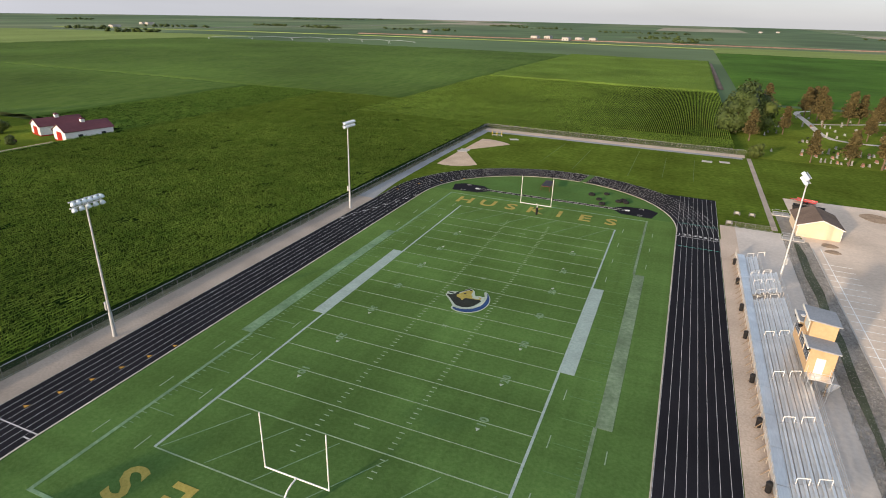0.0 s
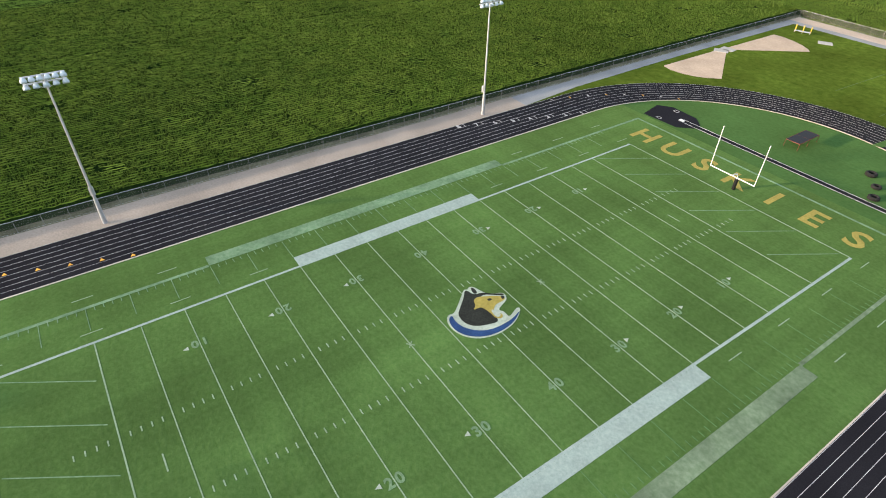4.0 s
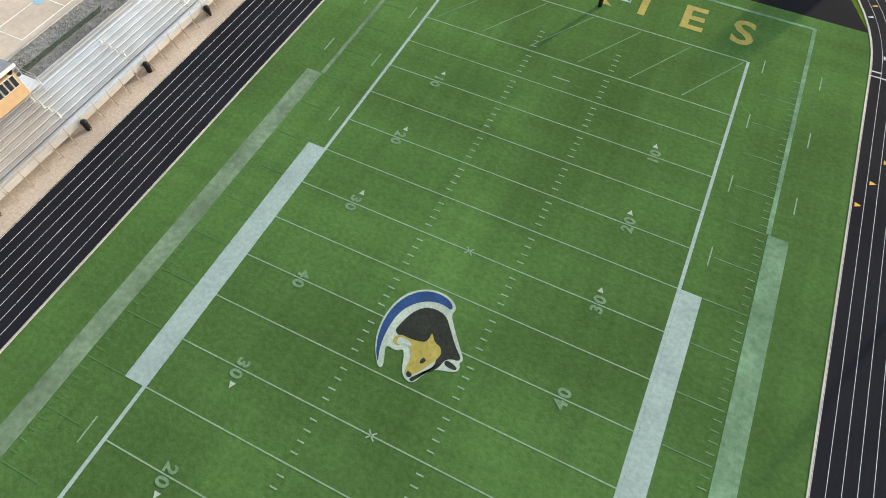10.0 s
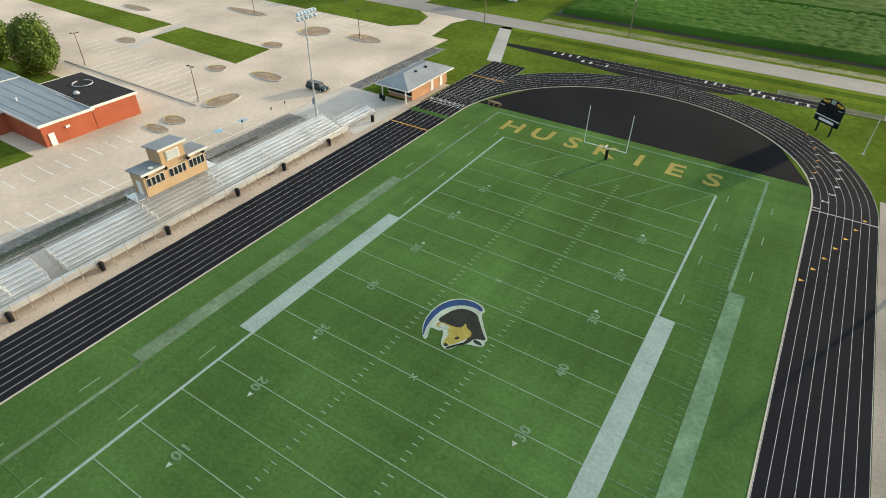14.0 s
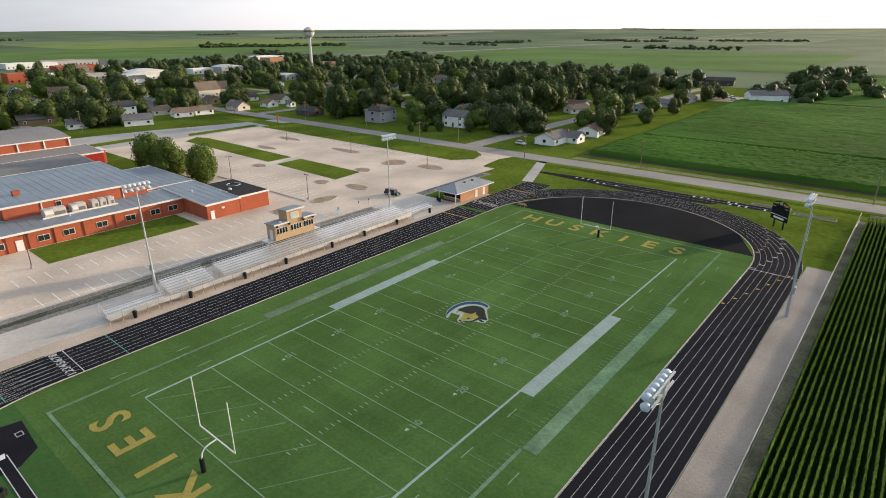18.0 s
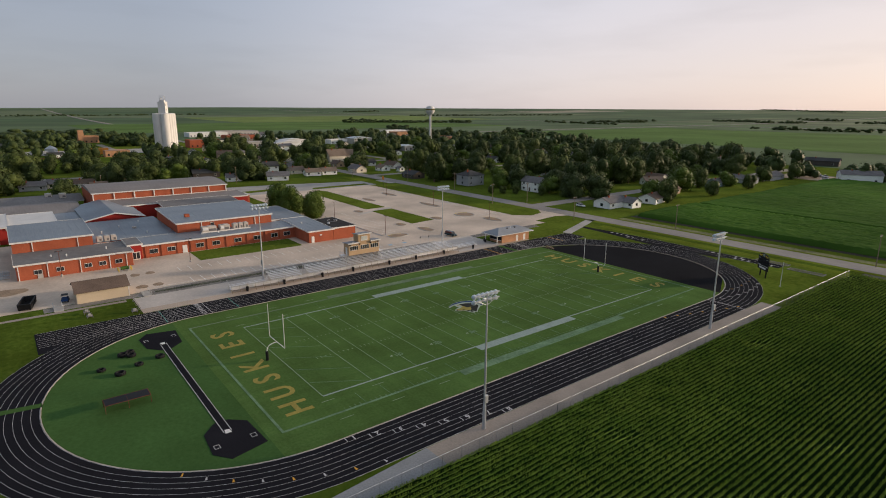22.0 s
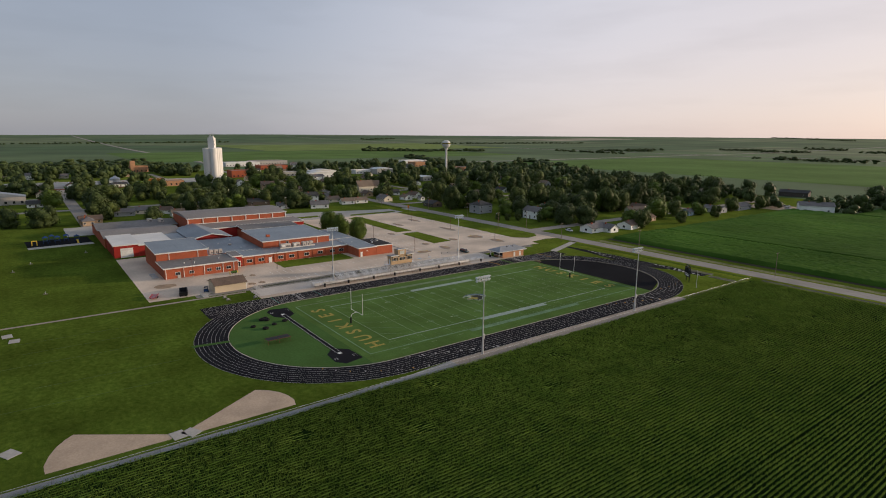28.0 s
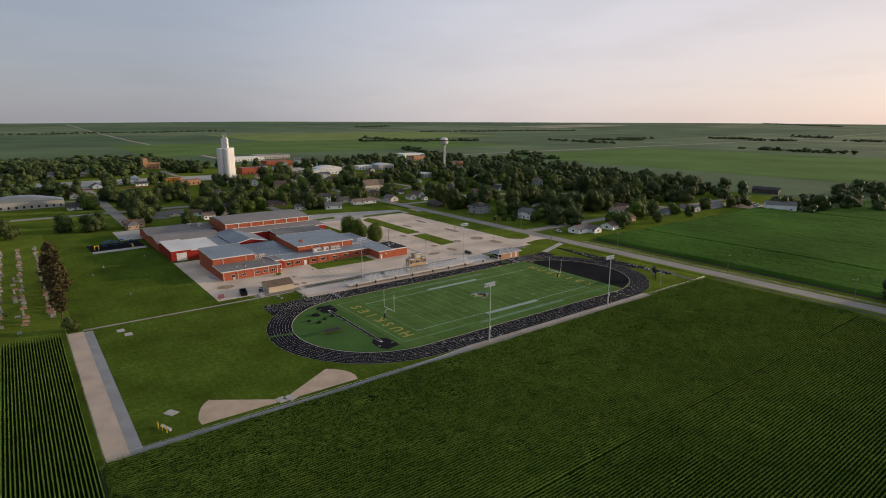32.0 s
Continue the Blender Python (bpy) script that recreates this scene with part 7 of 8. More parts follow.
for x, y, k, s in ((262, -39, "broad", 1.4), (262, -47, "broad", 1.2), (276, -35, "tall", 1.1), (295, -31, "broad", 1.3), (301, -21, "tall", 1.2), (298, -10, "broad", 1.2), (362, -37, "broad", 1.2), (490, -86, "broad", 1.6), (500, -120, "broad", 1.6), (498, -107, "tall", 1.3), (288, -74, "broad", 0.8), (311, -101, "broad", 1.4), (274, -91, "tall", 0.85), (283, -102, "tall", 1.0), (352, -100, "broad", 1.4), (406, -112, "broad", 1.5), (313, -146, "broad", 1.2), (294, -140, "broad", 1.2), (377, -215, "broad", 1.5), (322, -186, "broad", 1.1), (230, -168, "broad", 0.9), (193, -143, "broad", 1.2), (387, -272, "broad", 1.5), (437, -292, "broad", 1.4), (300, -234, "broad", 1.2), (300, 2, "tall", 1.3), (312, -14, "broad", 1.3), (258, 22, "broad", 1.2), (270, 30, "tall", 1.2), (300, 36, "broad", 1.3), (320, 20, "broad", 1.3), (346, 2, "broad", 1.3), (281, -4, "broad", 1.2), (246, 58, "broad", 0.9)):
    tree(k, int(x) % 4, x, y, s, False, "large dark green shade tree behind the school", "school side trees")

# cemetery pines and the shade tree at the corn corner
for i, (x, y, s) in enumerate(((53.9, 174.5, 0.92), (68.3, 198, 0.88), (70.6, 144.4, 0.84), (81.8, 145, 0.84), (98.6, 199, 0.95), (87.6, 228, 1.05), (88.2, 246, 1.1), (84.6, 258, 1.05), (88.5, 266, 1.1), (99.5, 239, 1.2), (105.4, 246, 1.1), (110, 235.5, 1.15), (68, 269, 1.15), (118, 214, 1.0), (124, 236, 1.0), (135, 200, 1.0), (142, 226, 1.0), (91, 144, 1.15), (98, 143.4, 1.3), (105.5, 144.2, 1.35), (112.5, 143.5, 1.3), (120, 144.2, 1.4), (128, 143.6, 1.35), (136, 144, 1.3), (144, 143.8, 1.2))):
    tree("conifer", i % 3, x, y, s, True, group="cemetery pines")
for x, y, k, s in ((49.8, 189, "tall", 1.35), (51.5, 198, "tall", 1.5), (57.6, 197, "broad", 1.4), (48.6, 206, "broad", 1.3), (60, 212, "tall", 1.1), (53.6, 143.0, "broad", 0.5), (-209, 43, "tall", 0.6), (-190, 41, "broad", 0.45), (-187, 45, "broad", 0.5), (264, 130, "broad", 1.15), (256, 116, "broad", 1.2), (262, 110, "tall", 1.0), (410, 88, "broad", 1.2), (402, 84, "tall", 1.1), (-212, 50, "tall", 0.9), (-204, 46, "broad", 0.8), (-168, 36, "broad", 0.3), (-222, 58, "broad", 0.9)):
    tree(k, 0 if int(x) % 2 else 2, x, y, s, False, "dark green leafy tree at a field edge", "field edge trees")


# ---- houses ----
PAL = [mat("siding_" + n, c, None, 0.7, 2, 0.2, 0.1, vary=0.08, stretch=(1, 1, 6)) for n, c in (("white", (0.76, 0.76, 0.73)), ("cream", (0.60, 0.54, 0.44)), ("grey", (0.30, 0.31, 0.32)), ("blue", (0.34, 0.42, 0.48)), ("tan", (0.40, 0.29, 0.19)), ("dark", (0.09, 0.075, 0.065)))]
ROOFS = [M_shingle, M_brnroof, mat("dark_shingle", (0.05, 0.05, 0.052), (0.09, 0.09, 0.09), s1=4, bump=0.4), mat("warm_shingle", (0.17, 0.13, 0.10), (0.24, 0.19, 0.15), s1=4, bump=0.4)]
PNAME = ("white", "cream", "grey", "pale blue", "tan", "dark brown")
RNAME = ("grey", "brown", "dark grey", "light brown")


HOMES = []


def house(x, y, rz, w=11, d=8, h=2.8, pal=0, roof=0, two=False, rise=2.0, label="", hipped=False, porch=True, name="house", cat="house"):
    o = thing(name, (x, y, 0), label or f"{PNAME[pal]} {'two-storey' if two else 'single-storey'} house with a {RNAME[roof]} roof", cat, "town houses" if cat == "house" else "", rz)
    HOMES.append((x, y))
    H = h * (1.95 if two else 1)
    part("wall", Shape().box(-w / 2, w / 2, -d / 2, d / 2, 0, H), PAL[pal], o)
    if hipped:
        part("roof", Shape().hip(-w / 2, w / 2, -d / 2, d / 2, H, rise, 0.5), ROOFS[roof], o)
    else:
        part("roof", Shape().gable(-w / 2, w / 2, -d / 2, d / 2, H, rise, 0.5), ROOFS[roof], o)
        for xx in (-w / 2, w / 2 - 0.1):
            part("gable", Shape().add([(xx, -d / 2, H), (xx, d / 2, H), (xx, 0, H + rise), (xx + 0.1, -d / 2, H), (xx + 0.1, d / 2, H), (xx + 0.1, 0, H + rise)], [(0, 2, 1), (3, 4, 5), (0, 1, 4, 3), (1, 2, 5, 4), (2, 0, 3, 5)]), PAL[pal], o)
    part("door", Shape().box(-0.5, 0.5, -d / 2 - 0.06, -d / 2, 0.1, 2.2), M_white if pal else M_brnroof, o)
    for fl in range(2 if two else 1):
        for k, sx in enumerate((-0.33, 0.33)):
            for sy in (-1, 1):
                wn = part("window", Shape().box(sx * w - 0.7, sx * w + 0.7, sy * d / 2 - 0.05, sy * d / 2 + 0.05, 1.0 + fl * h, 2.2 + fl * h), M_trim, o)
                part("pane", Shape().box(sx * w - 0.58, sx * w + 0.58, sy * (d / 2 + 0.05) - 0.02, sy * (d / 2 + 0.05) + 0.02, 1.1 + fl * h, 2.1 + fl * h), M_glass, wn)
        for sx in (-1, 1):
            part("window", Shape().box(sx * w / 2 - 0.05, sx * w / 2 + 0.05, -0.7, 0.7, 1.0 + fl * h, 2.2 + fl * h), M_glass, o)
    if porch:
        part("porch_roof", slope_roof(-1.8, 1.8, -d / 2 - 1.7, -d / 2, 2.35, 2.6, 0.1), ROOFS[roof], o)
        for sx in (-1.6, 1.6):
            part("porch_post", Shape().box(sx - 0.07, sx + 0.07, -d / 2 - 1.6, -d / 2 - 1.46, 0, 2.4), M_trim, o)
    if rise > 1.7:
        part("chimney", Shape().box(w * 0.2, w * 0.2 + 0.6, 0.4, 1.0, H + 0.3, H + rise + 0.7), M_brick, o)
    return o


# houses that stand out
house(66, -143.5, 90, 14, 9, 2.8, 0, 0, label="white single-storey house with grey roof by the crossroads")
house(60.5, -150, 0, 8, 7, 2.6, 0, 0, porch=False, label="white double garage beside the corner house")
house(62, -171, 100, 13, 9, 2.7, 0, 1, label="white ranch house with a brown roof")
house(165, -141, 90, 12, 11, 3.0, 2, 2, True, 2.6, "grey two-storey square house with a hipped roof", True)
house(213, -133, 0, 13, 9, 2.7, 5, 2, label="dark single-storey house with a dark roof by the street")
house(272, -155, 10, 11, 8, 2.9, 0, 1, False, 2.4, "white house with a brown roof and gabled front")
house(262, -140, 0, 9, 7, 2.6, 0, 3, porch=False, label="small white garage with a pale brown roof")
house(251, -148, 0, 5, 4, 2.4, 0, 0, porch=False, label="little white garden house", rise=1.2)
house(283, -178, 80, 11, 8, 2.7, 1, 2)
house(277, -189, 80, 9, 7, 2.7, 0, 0)
house(253, -57, 70, 13, 10, 3.0, 0, 0, False, 2.2, "white low house with a grey roof behind the lawn")
house(289, -66, 80, 10, 9, 2.9, 0, 2, True, 2.6, "white two-storey gabled house with a dark roof")
house(281, -81, 90, 10, 8, 2.7, 1, 3)
house(263, -85, 80, 10, 8, 2.7, 0, 3, label="white house with a light brown roof behind the lawn")
house(263, -97, 80, 10, 7, 2.7, 0, 3, label="long low white house with a light brown roof")
house(264, -33, 80, 9, 7, 2.6, 0, 0, porch=False)
house(295, -25, 80, 16, 9, 3.0, 5, 2, label="long dark low house with a dark roof")
house(347, -146, 90, 16, 10, 5.2, 1, 3, False, 5.0, "pale tall hall with a steep light roof", porch=False, name="chapel_hall", cat="hall")
house(409, -73, 80, 12, 9, 2.9, 4, 1, True, 2.6, "tan brick two-storey house with a brown roof")
house(720, -228, 80, 15, 12, 3.2, 0, 0, True, 3.2, "large white two-storey house among trees")
house(756, -51, 80, 12, 9, 2.8, 0, 2)
house(800, 139, 80, 13, 9, 3.0, 0, 0, True, 3.0)
house(259, 90, 90, 12, 9, 2.8, 4, 1, label="tan single-storey house with a brown roof at the drive")
house(252, 92, 90, 6, 9, 2.8, 4, 0, porch=False, label="tan garage annex with hipped grey roof", hipped=True)
house(285, 68, 80, 12, 8, 2.7, 2, 0)
house(290, 56, 80, 10, 8, 2.7, 1, 0)
house(262, 40, 90, 8, 8, 3.0, 0, 3, label="small white house with a light brown roof")
house(282, 44, 70, 10, 7, 2.7, 0, 1)
house(275, 22, 80, 12, 8, 2.7, 2, 0)
house(300, 12, 80, 11, 8, 2.7, 3, 2)
house(72, -287, 0, 14, 9, 2.8, 2, 0)
house(70, -318, 90, 20, 10, 2.8, 2, 0, label="long grey single-storey house at the field edge")
house(74, -205, 90, 11, 8, 2.7, 4, 1)
house(101, -232, 60, 12, 8, 2.7, 0, 3)
house(74, -256, 90, 10, 7, 2.7, 3, 0)
house(110, -250, 0, 12, 8, 2.7, 1, 1)
o = house(30, -352, 30, 22, 14, 5.0, 0, 0, False, 2.2, "white metal farm shed at the field corner", porch=False, name="farm_shed", cat="shed")
house(88, -458, 10, 24, 10, 4.0, 5, 2, False, 2.2, "long dark barn on a lawn at the field edge", porch=False, name="barn", cat="barn")
sheet("farm_yard", [(40, 78, -372, -338)], 0.04, M_dirt, "bare brown farm yard", 0.1)
for i, (x, y) in enumerate(((52, -362), (56, -364), (60, -366), (64, -368), (48, -350))):
    vehicle("parked_car", x, y, 40 + 10 * i, (M_carwhite, M_carwhite, M_carpaint)[i % 3], "light car parked on a bare yard")
vehicle("parked_car", 74, -131.5, 80, M_carwhite, "white car parked by the white corner house")

# farm beside the corn
def farm_barn(x, y, rz, w, d, h, label):
    o = thing("machine_shed", (x, y, 0), label, "shed", "farm sheds", rz)
    part("wall", Shape().box(-w / 2, w / 2, -d / 2, d / 2, 0, h), M_white, o)
    for xx in (-w / 2, w / 2 - 0.12):
        part("gable", Shape().add([(xx, -d / 2, h), (xx, d / 2, h), (xx, 0, h + 2.0), (xx + 0.12, -d / 2, h), (xx + 0.12, d / 2, h), (xx + 0.12, 0, h + 2.0)], [(0, 2, 1), (3, 4, 5), (0, 1, 4, 3), (1, 2, 5, 4), (2, 0, 3, 5)]), M_white, o)
    part("roof", Shape().gable(-w / 2, w / 2, -d / 2, d / 2, h, 2.0, 0.4, 0.15), M_maroon, o, "maroon metal gabled roof")
    part("sliding_door", Shape().box(-w / 2 - 0.1, -w / 2, -1.7, 1.7, 0.05, h * 0.9), M_carred, o, "red sliding door")
    part("wainscot", Shape().box(-w / 2 - 0.04, -w / 2, -d / 2, d / 2, 0, 0.4).box(-w / 2, w / 2, -d / 2 - 0.04, -d / 2, 0, 0.4), M_carred, o)
    for k in (-0.2, 0.28):
        wn = part("window", Shape().box(k * w - 0.9, k * w + 0.9, -d / 2 - 0.06, -d / 2, 1.2, 2.4), M_trim, o)
        part("pane", Shape().box(k * w - 0.75, k * w + 0.75, -d / 2 - 0.1, -d / 2 - 0.065, 1.3, 2.3), M_glass, wn)
    part("cupola", Shape().box(-0.6, 0.6, -0.6, 0.6, h + 1.8, h + 2.9), M_white, o)
    part("cupola_roof", Shape().hip(-0.6, 0.6, -0.6, 0.6, h + 2.9, 0.5, 0.2, 0.08), M_maroon, o)


M_maroon = mat("maroon_metal", (0.10, 0.035, 0.045), (0.14, 0.05, 0.06), rough=0.45, s1=2, bump=0.15, stretch=(0.2, 4, 1))
sheet("farm_lawn", [(-250, -154.3, -20, 66)], 0.0, M_lawn, "farmstead lawn between the crops", 0.1)
sheet("farm_drive", [[(-160.5, -19), (-157, 20), (-158.5, 44), (-162, 45), (-163, 18), (-172.5, 11), (-171, -12), (-170, -19)]], 0.02, M_gravel, "pale gravel farm drive", 0.1)
farm_barn(-157.8, 53.8, 78, 15.5, 8.2, 3.6, "cream machine shed with maroon roof and red door")
farm_barn(-173.5, 56.0, 74, 14.0, 7.6, 3.4, "smaller cream shed with a dark maroon roof")
o = house(-183.5, 0.5, 20, 19, 11, 2.9, 4, 1, False, 3.4, "tan brick farmhouse with a brown hipped roof", True, False)
part("garage_wing", Shape().box(6.5, 13.0, -8, 6.5, 0, 2.9), PAL[4], o)
part("garage_roof", Shape().hip(6.5, 13.0, -8, 6.5, 2.9, 2.2, 0.5), M_brnroof, o)
for k in (-5.4, -1.8, 1.8):
    part("garage_door", Shape().box(13.0, 13.08, k - 1.3, k + 1.3, 0.05, 2.3), M_white, o)
for i, (x, y) in enumerate(((-232, 8), (-229, 14), (-227, 20), (-226, 27), (-224, 34), (-233, 2), (-235, -6), (-236, -13))):
    tree("conifer", 1, x, y, 0.55, False, "dark evergreen in a farm windbreak", "windbreak")
for x, y in ((-176, 36), (-171, 38)):
    o = thing("farm_implement", (x, y, 0), "dark farm implement parked on the grass", "implement", "farm implements", 30)
    part("frame", Shape().box(-1.5, 1.5, -0.15, 0.15, 0.6, 0.8).box(-0.1, 0.1, -1.6, 1.6, 0.62, 0.78), M_rust, o)
    for sx in (-1.3, 1.3):
        part("wheel", Shape().tube((sx - 0.12, 0, 0.5), (sx + 0.12, 0, 0.5), 0.5, n=14), M_rubber, o)
vehicle("pickup", -163.8, 17.0, 80, M_carwhite, "white pickup parked on the farm drive", 5.4)


def utility_pole(x, y, h=9.5, rz=0, lamp=False):
    o = thing("utility_pole", (x, y, 0), "weathered wooden utility pole with a crossarm", "utility pole", "utility poles", rz)
    part("shaft", Shape().tube((0, 0, -0.2), (0, 0, h), 0.15, 0.11, 8), M_wood, o)
    part("crossarm", Shape().box(-1.1, 1.1, -0.06, 0.06, h - 0.6, h - 0.46), M_wood, o)
    for k in (-0.95, -0.4, 0.4, 0.95):
        part("insulator", Shape().lathe([(0.05, h - 0.46), (0.08, h - 0.38), (0.04, h - 0.28)], 8, (k, 0, 0)), M_white, o)
    if lamp:
        part("lamp_arm", Shape().tube((0, 0, h - 1.2), (0, -1.6, h - 0.9), 0.03, n=6), M_galv, o)
        part("lamp", Shape().lathe([(0.2, 0), (0.25, 0.1), (0.1, 0.25)], 10, (0, -1.7, h - 1.1)), M_galv, o)


for x, y, l in ((19, -119.5, 0), (-45.7, -117.4, 0), (-98, -119.0, 1), (-150, -119, 0), (-205, -119, 0), (104.3, -103.3, 1), (97.6, -120, 1), (54.4, -102.9, 0), (150, -117, 0), (196, -117, 0), (235, -100, 0), (250, -30, 0), (-176, 30, 0), (250, 40, 0), (330, -160, 0)):
    utility_pole(x, y, 9.8, 90 if y < -90 else 0, bool(l))

# red-orange lot banner on its post
o = thing("banner_post", (186, -93, 0), "orange banner sign on a dark post", "sign")
part("post", Shape().tube((0, 0, 0), (0, 0, 6), 0.09, n=8), M_black, o)
part("banner", Shape().box(-0.9, 0.9, -0.05, 0.05, 4.2, 6.4), M_orange, o)

# playground
pg = thing("playground", (196, 110, 0), "dark blue playground set on a black bed", "playground", rz=3)
part("bed", Shape().box(-8, 11, -14, 13, -0.05, 0.08), M_dark, pg)
part("border_walk", Shape().box(-13.5, -8.1, -14, 13, -0.05, 0.06), M_concg, pg)
for x, y in ((-3, -8), (2, -4), (-1, 0), (4, 2), (0, 5)):
    part("tower_deck", Shape().box(x - 1, x + 1, y - 1, y + 1, 1.4, 1.5), M_bluepaint, pg)
    for a in (-0.95, 0.95):
        for b in (-0.95, 0.95):
            part("post", Shape().tube((x + a, y + b, 0), (x + a, y + b, 3.0), 0.06, n=6), M_bluepaint, pg)
    part("tower_roof", Shape().hip(x - 1, x + 1, y - 1, y + 1, 3.0, 0.8, 0.2, 0.1), M_bluepaint, pg)
part("slide", Shape().add([(-4.2, -8.4, 1.5), (-4.2, -7.6, 1.5), (-7, -7.6, 0.15), (-7, -8.4, 0.15), (-4.2, -8.4, 1.4), (-4.2, -7.6, 1.4), (-7, -7.6, 0.05), (-7, -8.4, 0.05)], [(0, 1, 2, 3), (7, 6, 5, 4), (0, 3, 7, 4), (1, 5, 6, 2), (0, 4, 5, 1), (3, 2, 6, 7)]), M_yellow, pg, "yellow slide")
part("climber", Shape().box(-4, -3, 8.6, 9.0, 0, 2.4).box(-4, -3, 10.6, 11.0, 0, 2.4).box(-4, -3, 8.6, 11.0, 2.2, 2.5), M_yellow, pg, "yellow climbing frame")
for x, y in ((132, 128), (160, 101), (88, 119), (146, 122)):
    o = thing("play_rocker", (x, y, 0), "small pale ground fitting on the lawn", "play fixture", "lawn fixtures")
    part("pad", Shape().box(-0.9, 0.9, -0.7, 0.7, -0.02, 0.06), M_weeds, o)
    part("frame", Shape().tube((-0.6, 0, 0), (0, 0, 1.0), 0.06, n=6).tube((0.6, 0, 0), (0, 0, 1.0), 0.06, n=6), M_galv, o)

# ---- cemetery ----
def ribbon(pts, w):
    """Closed outline of a lane of even width along a line."""
    P = [Vector(p) for p in pts]
    left, right = [], []
    for i, p in enumerate(P):
        d = (P[min(i + 1, len(P) - 1)] - P[max(i - 1, 0)]).normalized() * w / 2
        left.append((p.x - d.y, p.y + d.x))
        right.append((p.x + d.y, p.y - d.x))
    return right + left[::-1]


sheet("cemetery_drive", [ribbon(((97, 286), (89.4, 281), (84.2, 275.5), (82.4, 267), (83.2, 250), (83.7, 234.6), (83.6, 216), (84.2, 203.5), (86.4, 196), (93, 191.6), (103, 192), (124, 196), (170, 204)), 2.8), ribbon(((85.2, 235.2), (91, 237.6), (98.7, 241.4), (116.6, 253), (150, 268)), 2.2)], 0.02, M_drive, "pale narrow cemetery drive", 0.08, stagger=0.004)
hs = {}
for kk, (w, h, d) in enumerate(((0.9, 0.8, 0.3), (0.6, 1.1, 0.25), (1.3, 0.7, 0.35), (0.45, 1.7, 0.45), (1.5, 0.8, 0.4))):
    o = thing("headstone", (74 + kk * 3, 146.5, 0), ("weathered stone grave marker on the lawn", "broad red granite grave marker on the lawn")[kk == 4], "headstone", "cemetery stones")
    part("base", Shape().box(-d / 2 - 0.12, d / 2 + 0.12, -w / 2 - 0.12, w / 2 + 0.12, -0.05, 0.16), M_stone, o)
    t = Shape()
    arc = [(-w / 2, 0.16), (w / 2, 0.16), (w / 2, h * 0.8), (w * 0.3, h * 0.96), (0, h), (-w * 0.3, h * 0.96), (-w / 2, h * 0.8)]
    t.add([(x, y, z) for x in (-d / 2, d / 2) for y, z in arc], [tuple(range(6, -1, -1)), tuple(range(7, 14))] + [(i, (i + 1) % 7, (i + 1) % 7 + 7, i + 7) for i in range(7)])
    part("stone", t, M_redstone if kk == 4 else M_stone, o)
    hs[kk] = o
spots = [(70 + 3.2 * i + rng.uniform(-1, 1), yy + rng.uniform(-0.4, 0.4)) for yy in (147.5, 155.5, 163) for i in range(int(rng.integers(36, 52))) if rng.uniform() < 0.72]
spots += [(58 + rng.uniform(0, 90), 158 + 8.5 * rng.integers(0, 13) + rng.uniform(-0.5, 0.5)) for i in range(120)]
for x, y in spots[:230]:
    copy_thing(hs[int(rng.choice(5, p=(0.32, 0.18, 0.24, 0.08, 0.18)))], pose(x, y, 0, 0, 0, rng.uniform(-6, 6)) @ Matrix.Diagonal((1.35, 1.35, 1.2, 1)))
for i in range(46):
    x, y = 58 + rng.uniform(0, 60), 156 + rng.uniform(0, 60)
    if i % 4 == 0:
        tree("broad", 2, x, y, 0.09, False, "small clipped green shrub between graves", "cemetery shrubs")

# ---- elevator and water tower ----
el = thing("grain_elevator", (524, -57, 0), "tall white concrete grain elevator with four silos", "grain elevator", rz=-30)
for k, (x, y) in enumerate(((-10.5, 0), (-3.5, 0), (3.5, 0), (10.5, 0))):
    part("silo", Shape().lathe([(3.9, 0), (3.9, 37.2), (3.6, 37.8), (0.2, 38.2)], 24, (x, y, 0)), M_silo, el)
    part("silo", Shape().lathe([(3.9, 0), (3.9, 37.2), (3.6, 37.8), (0.2, 38.2)], 24, (x, 7.0, 0)), M_silo, el)
part("head_house", Shape().box(-5.5, 2.5, 0, 6.5, 37.6, 49.0), M_silo, el)
part("upper_head", Shape().box(-3.6, 0.6, 1, 5.5, 49.0, 50.6), M_silo, el)
for z in (41, 45):
    part("head_window", Shape().box(-3.5, -2.3, -0.06, 0, z, z + 1.2), M_glass, el)
for x, y in ((-3.2, 1.4), (0.2, 1.4), (0.2, 5.1), (-3.2, 5.1)):
    part("mast_leg", Shape().tube((x, y, 50.6), (x, y, 54.5), 0.15, n=6), M_galv, el)
part("mast_top", Shape().box(-3.4, 0.4, 1.2, 5.3, 52.5, 52.7).box(-3.4, 0.4, 1.2, 5.3, 54.3, 54.5), M_galv, el)
part("conveyor", Shape().tube((-3, 3, 52), (-8, 3, 51.4), 0.5, n=8), M_galv, el)
part("leg_house", Shape().box(-6, 6, -9, -4.2, 0, 6), M_silo, el)
wtw = thing("water_tower", (474, -340, 0), "white water tower with a gold and black band", "water tower")
part("stem", Shape().lathe([(3.2, 0), (1.9, 3), (1.5, 10), (1.4, 34), (2.2, 37)], 20), M_silo, wtw)
part("tank", Shape().lathe([(2.0, 36.5), (4.6, 38.2), (5.6, 40.4), (5.7, 41.5)], 24), M_silo, wtw)
part("gold_band", Shape().lathe([(5.72, 41.5), (5.72, 42.5)], 24), M_gold, wtw, "gold painted band")
part("black_band", Shape().lathe([(5.72, 42.5), (5.55, 43.4)], 24), M_blackpaint, wtw, "black painted band")
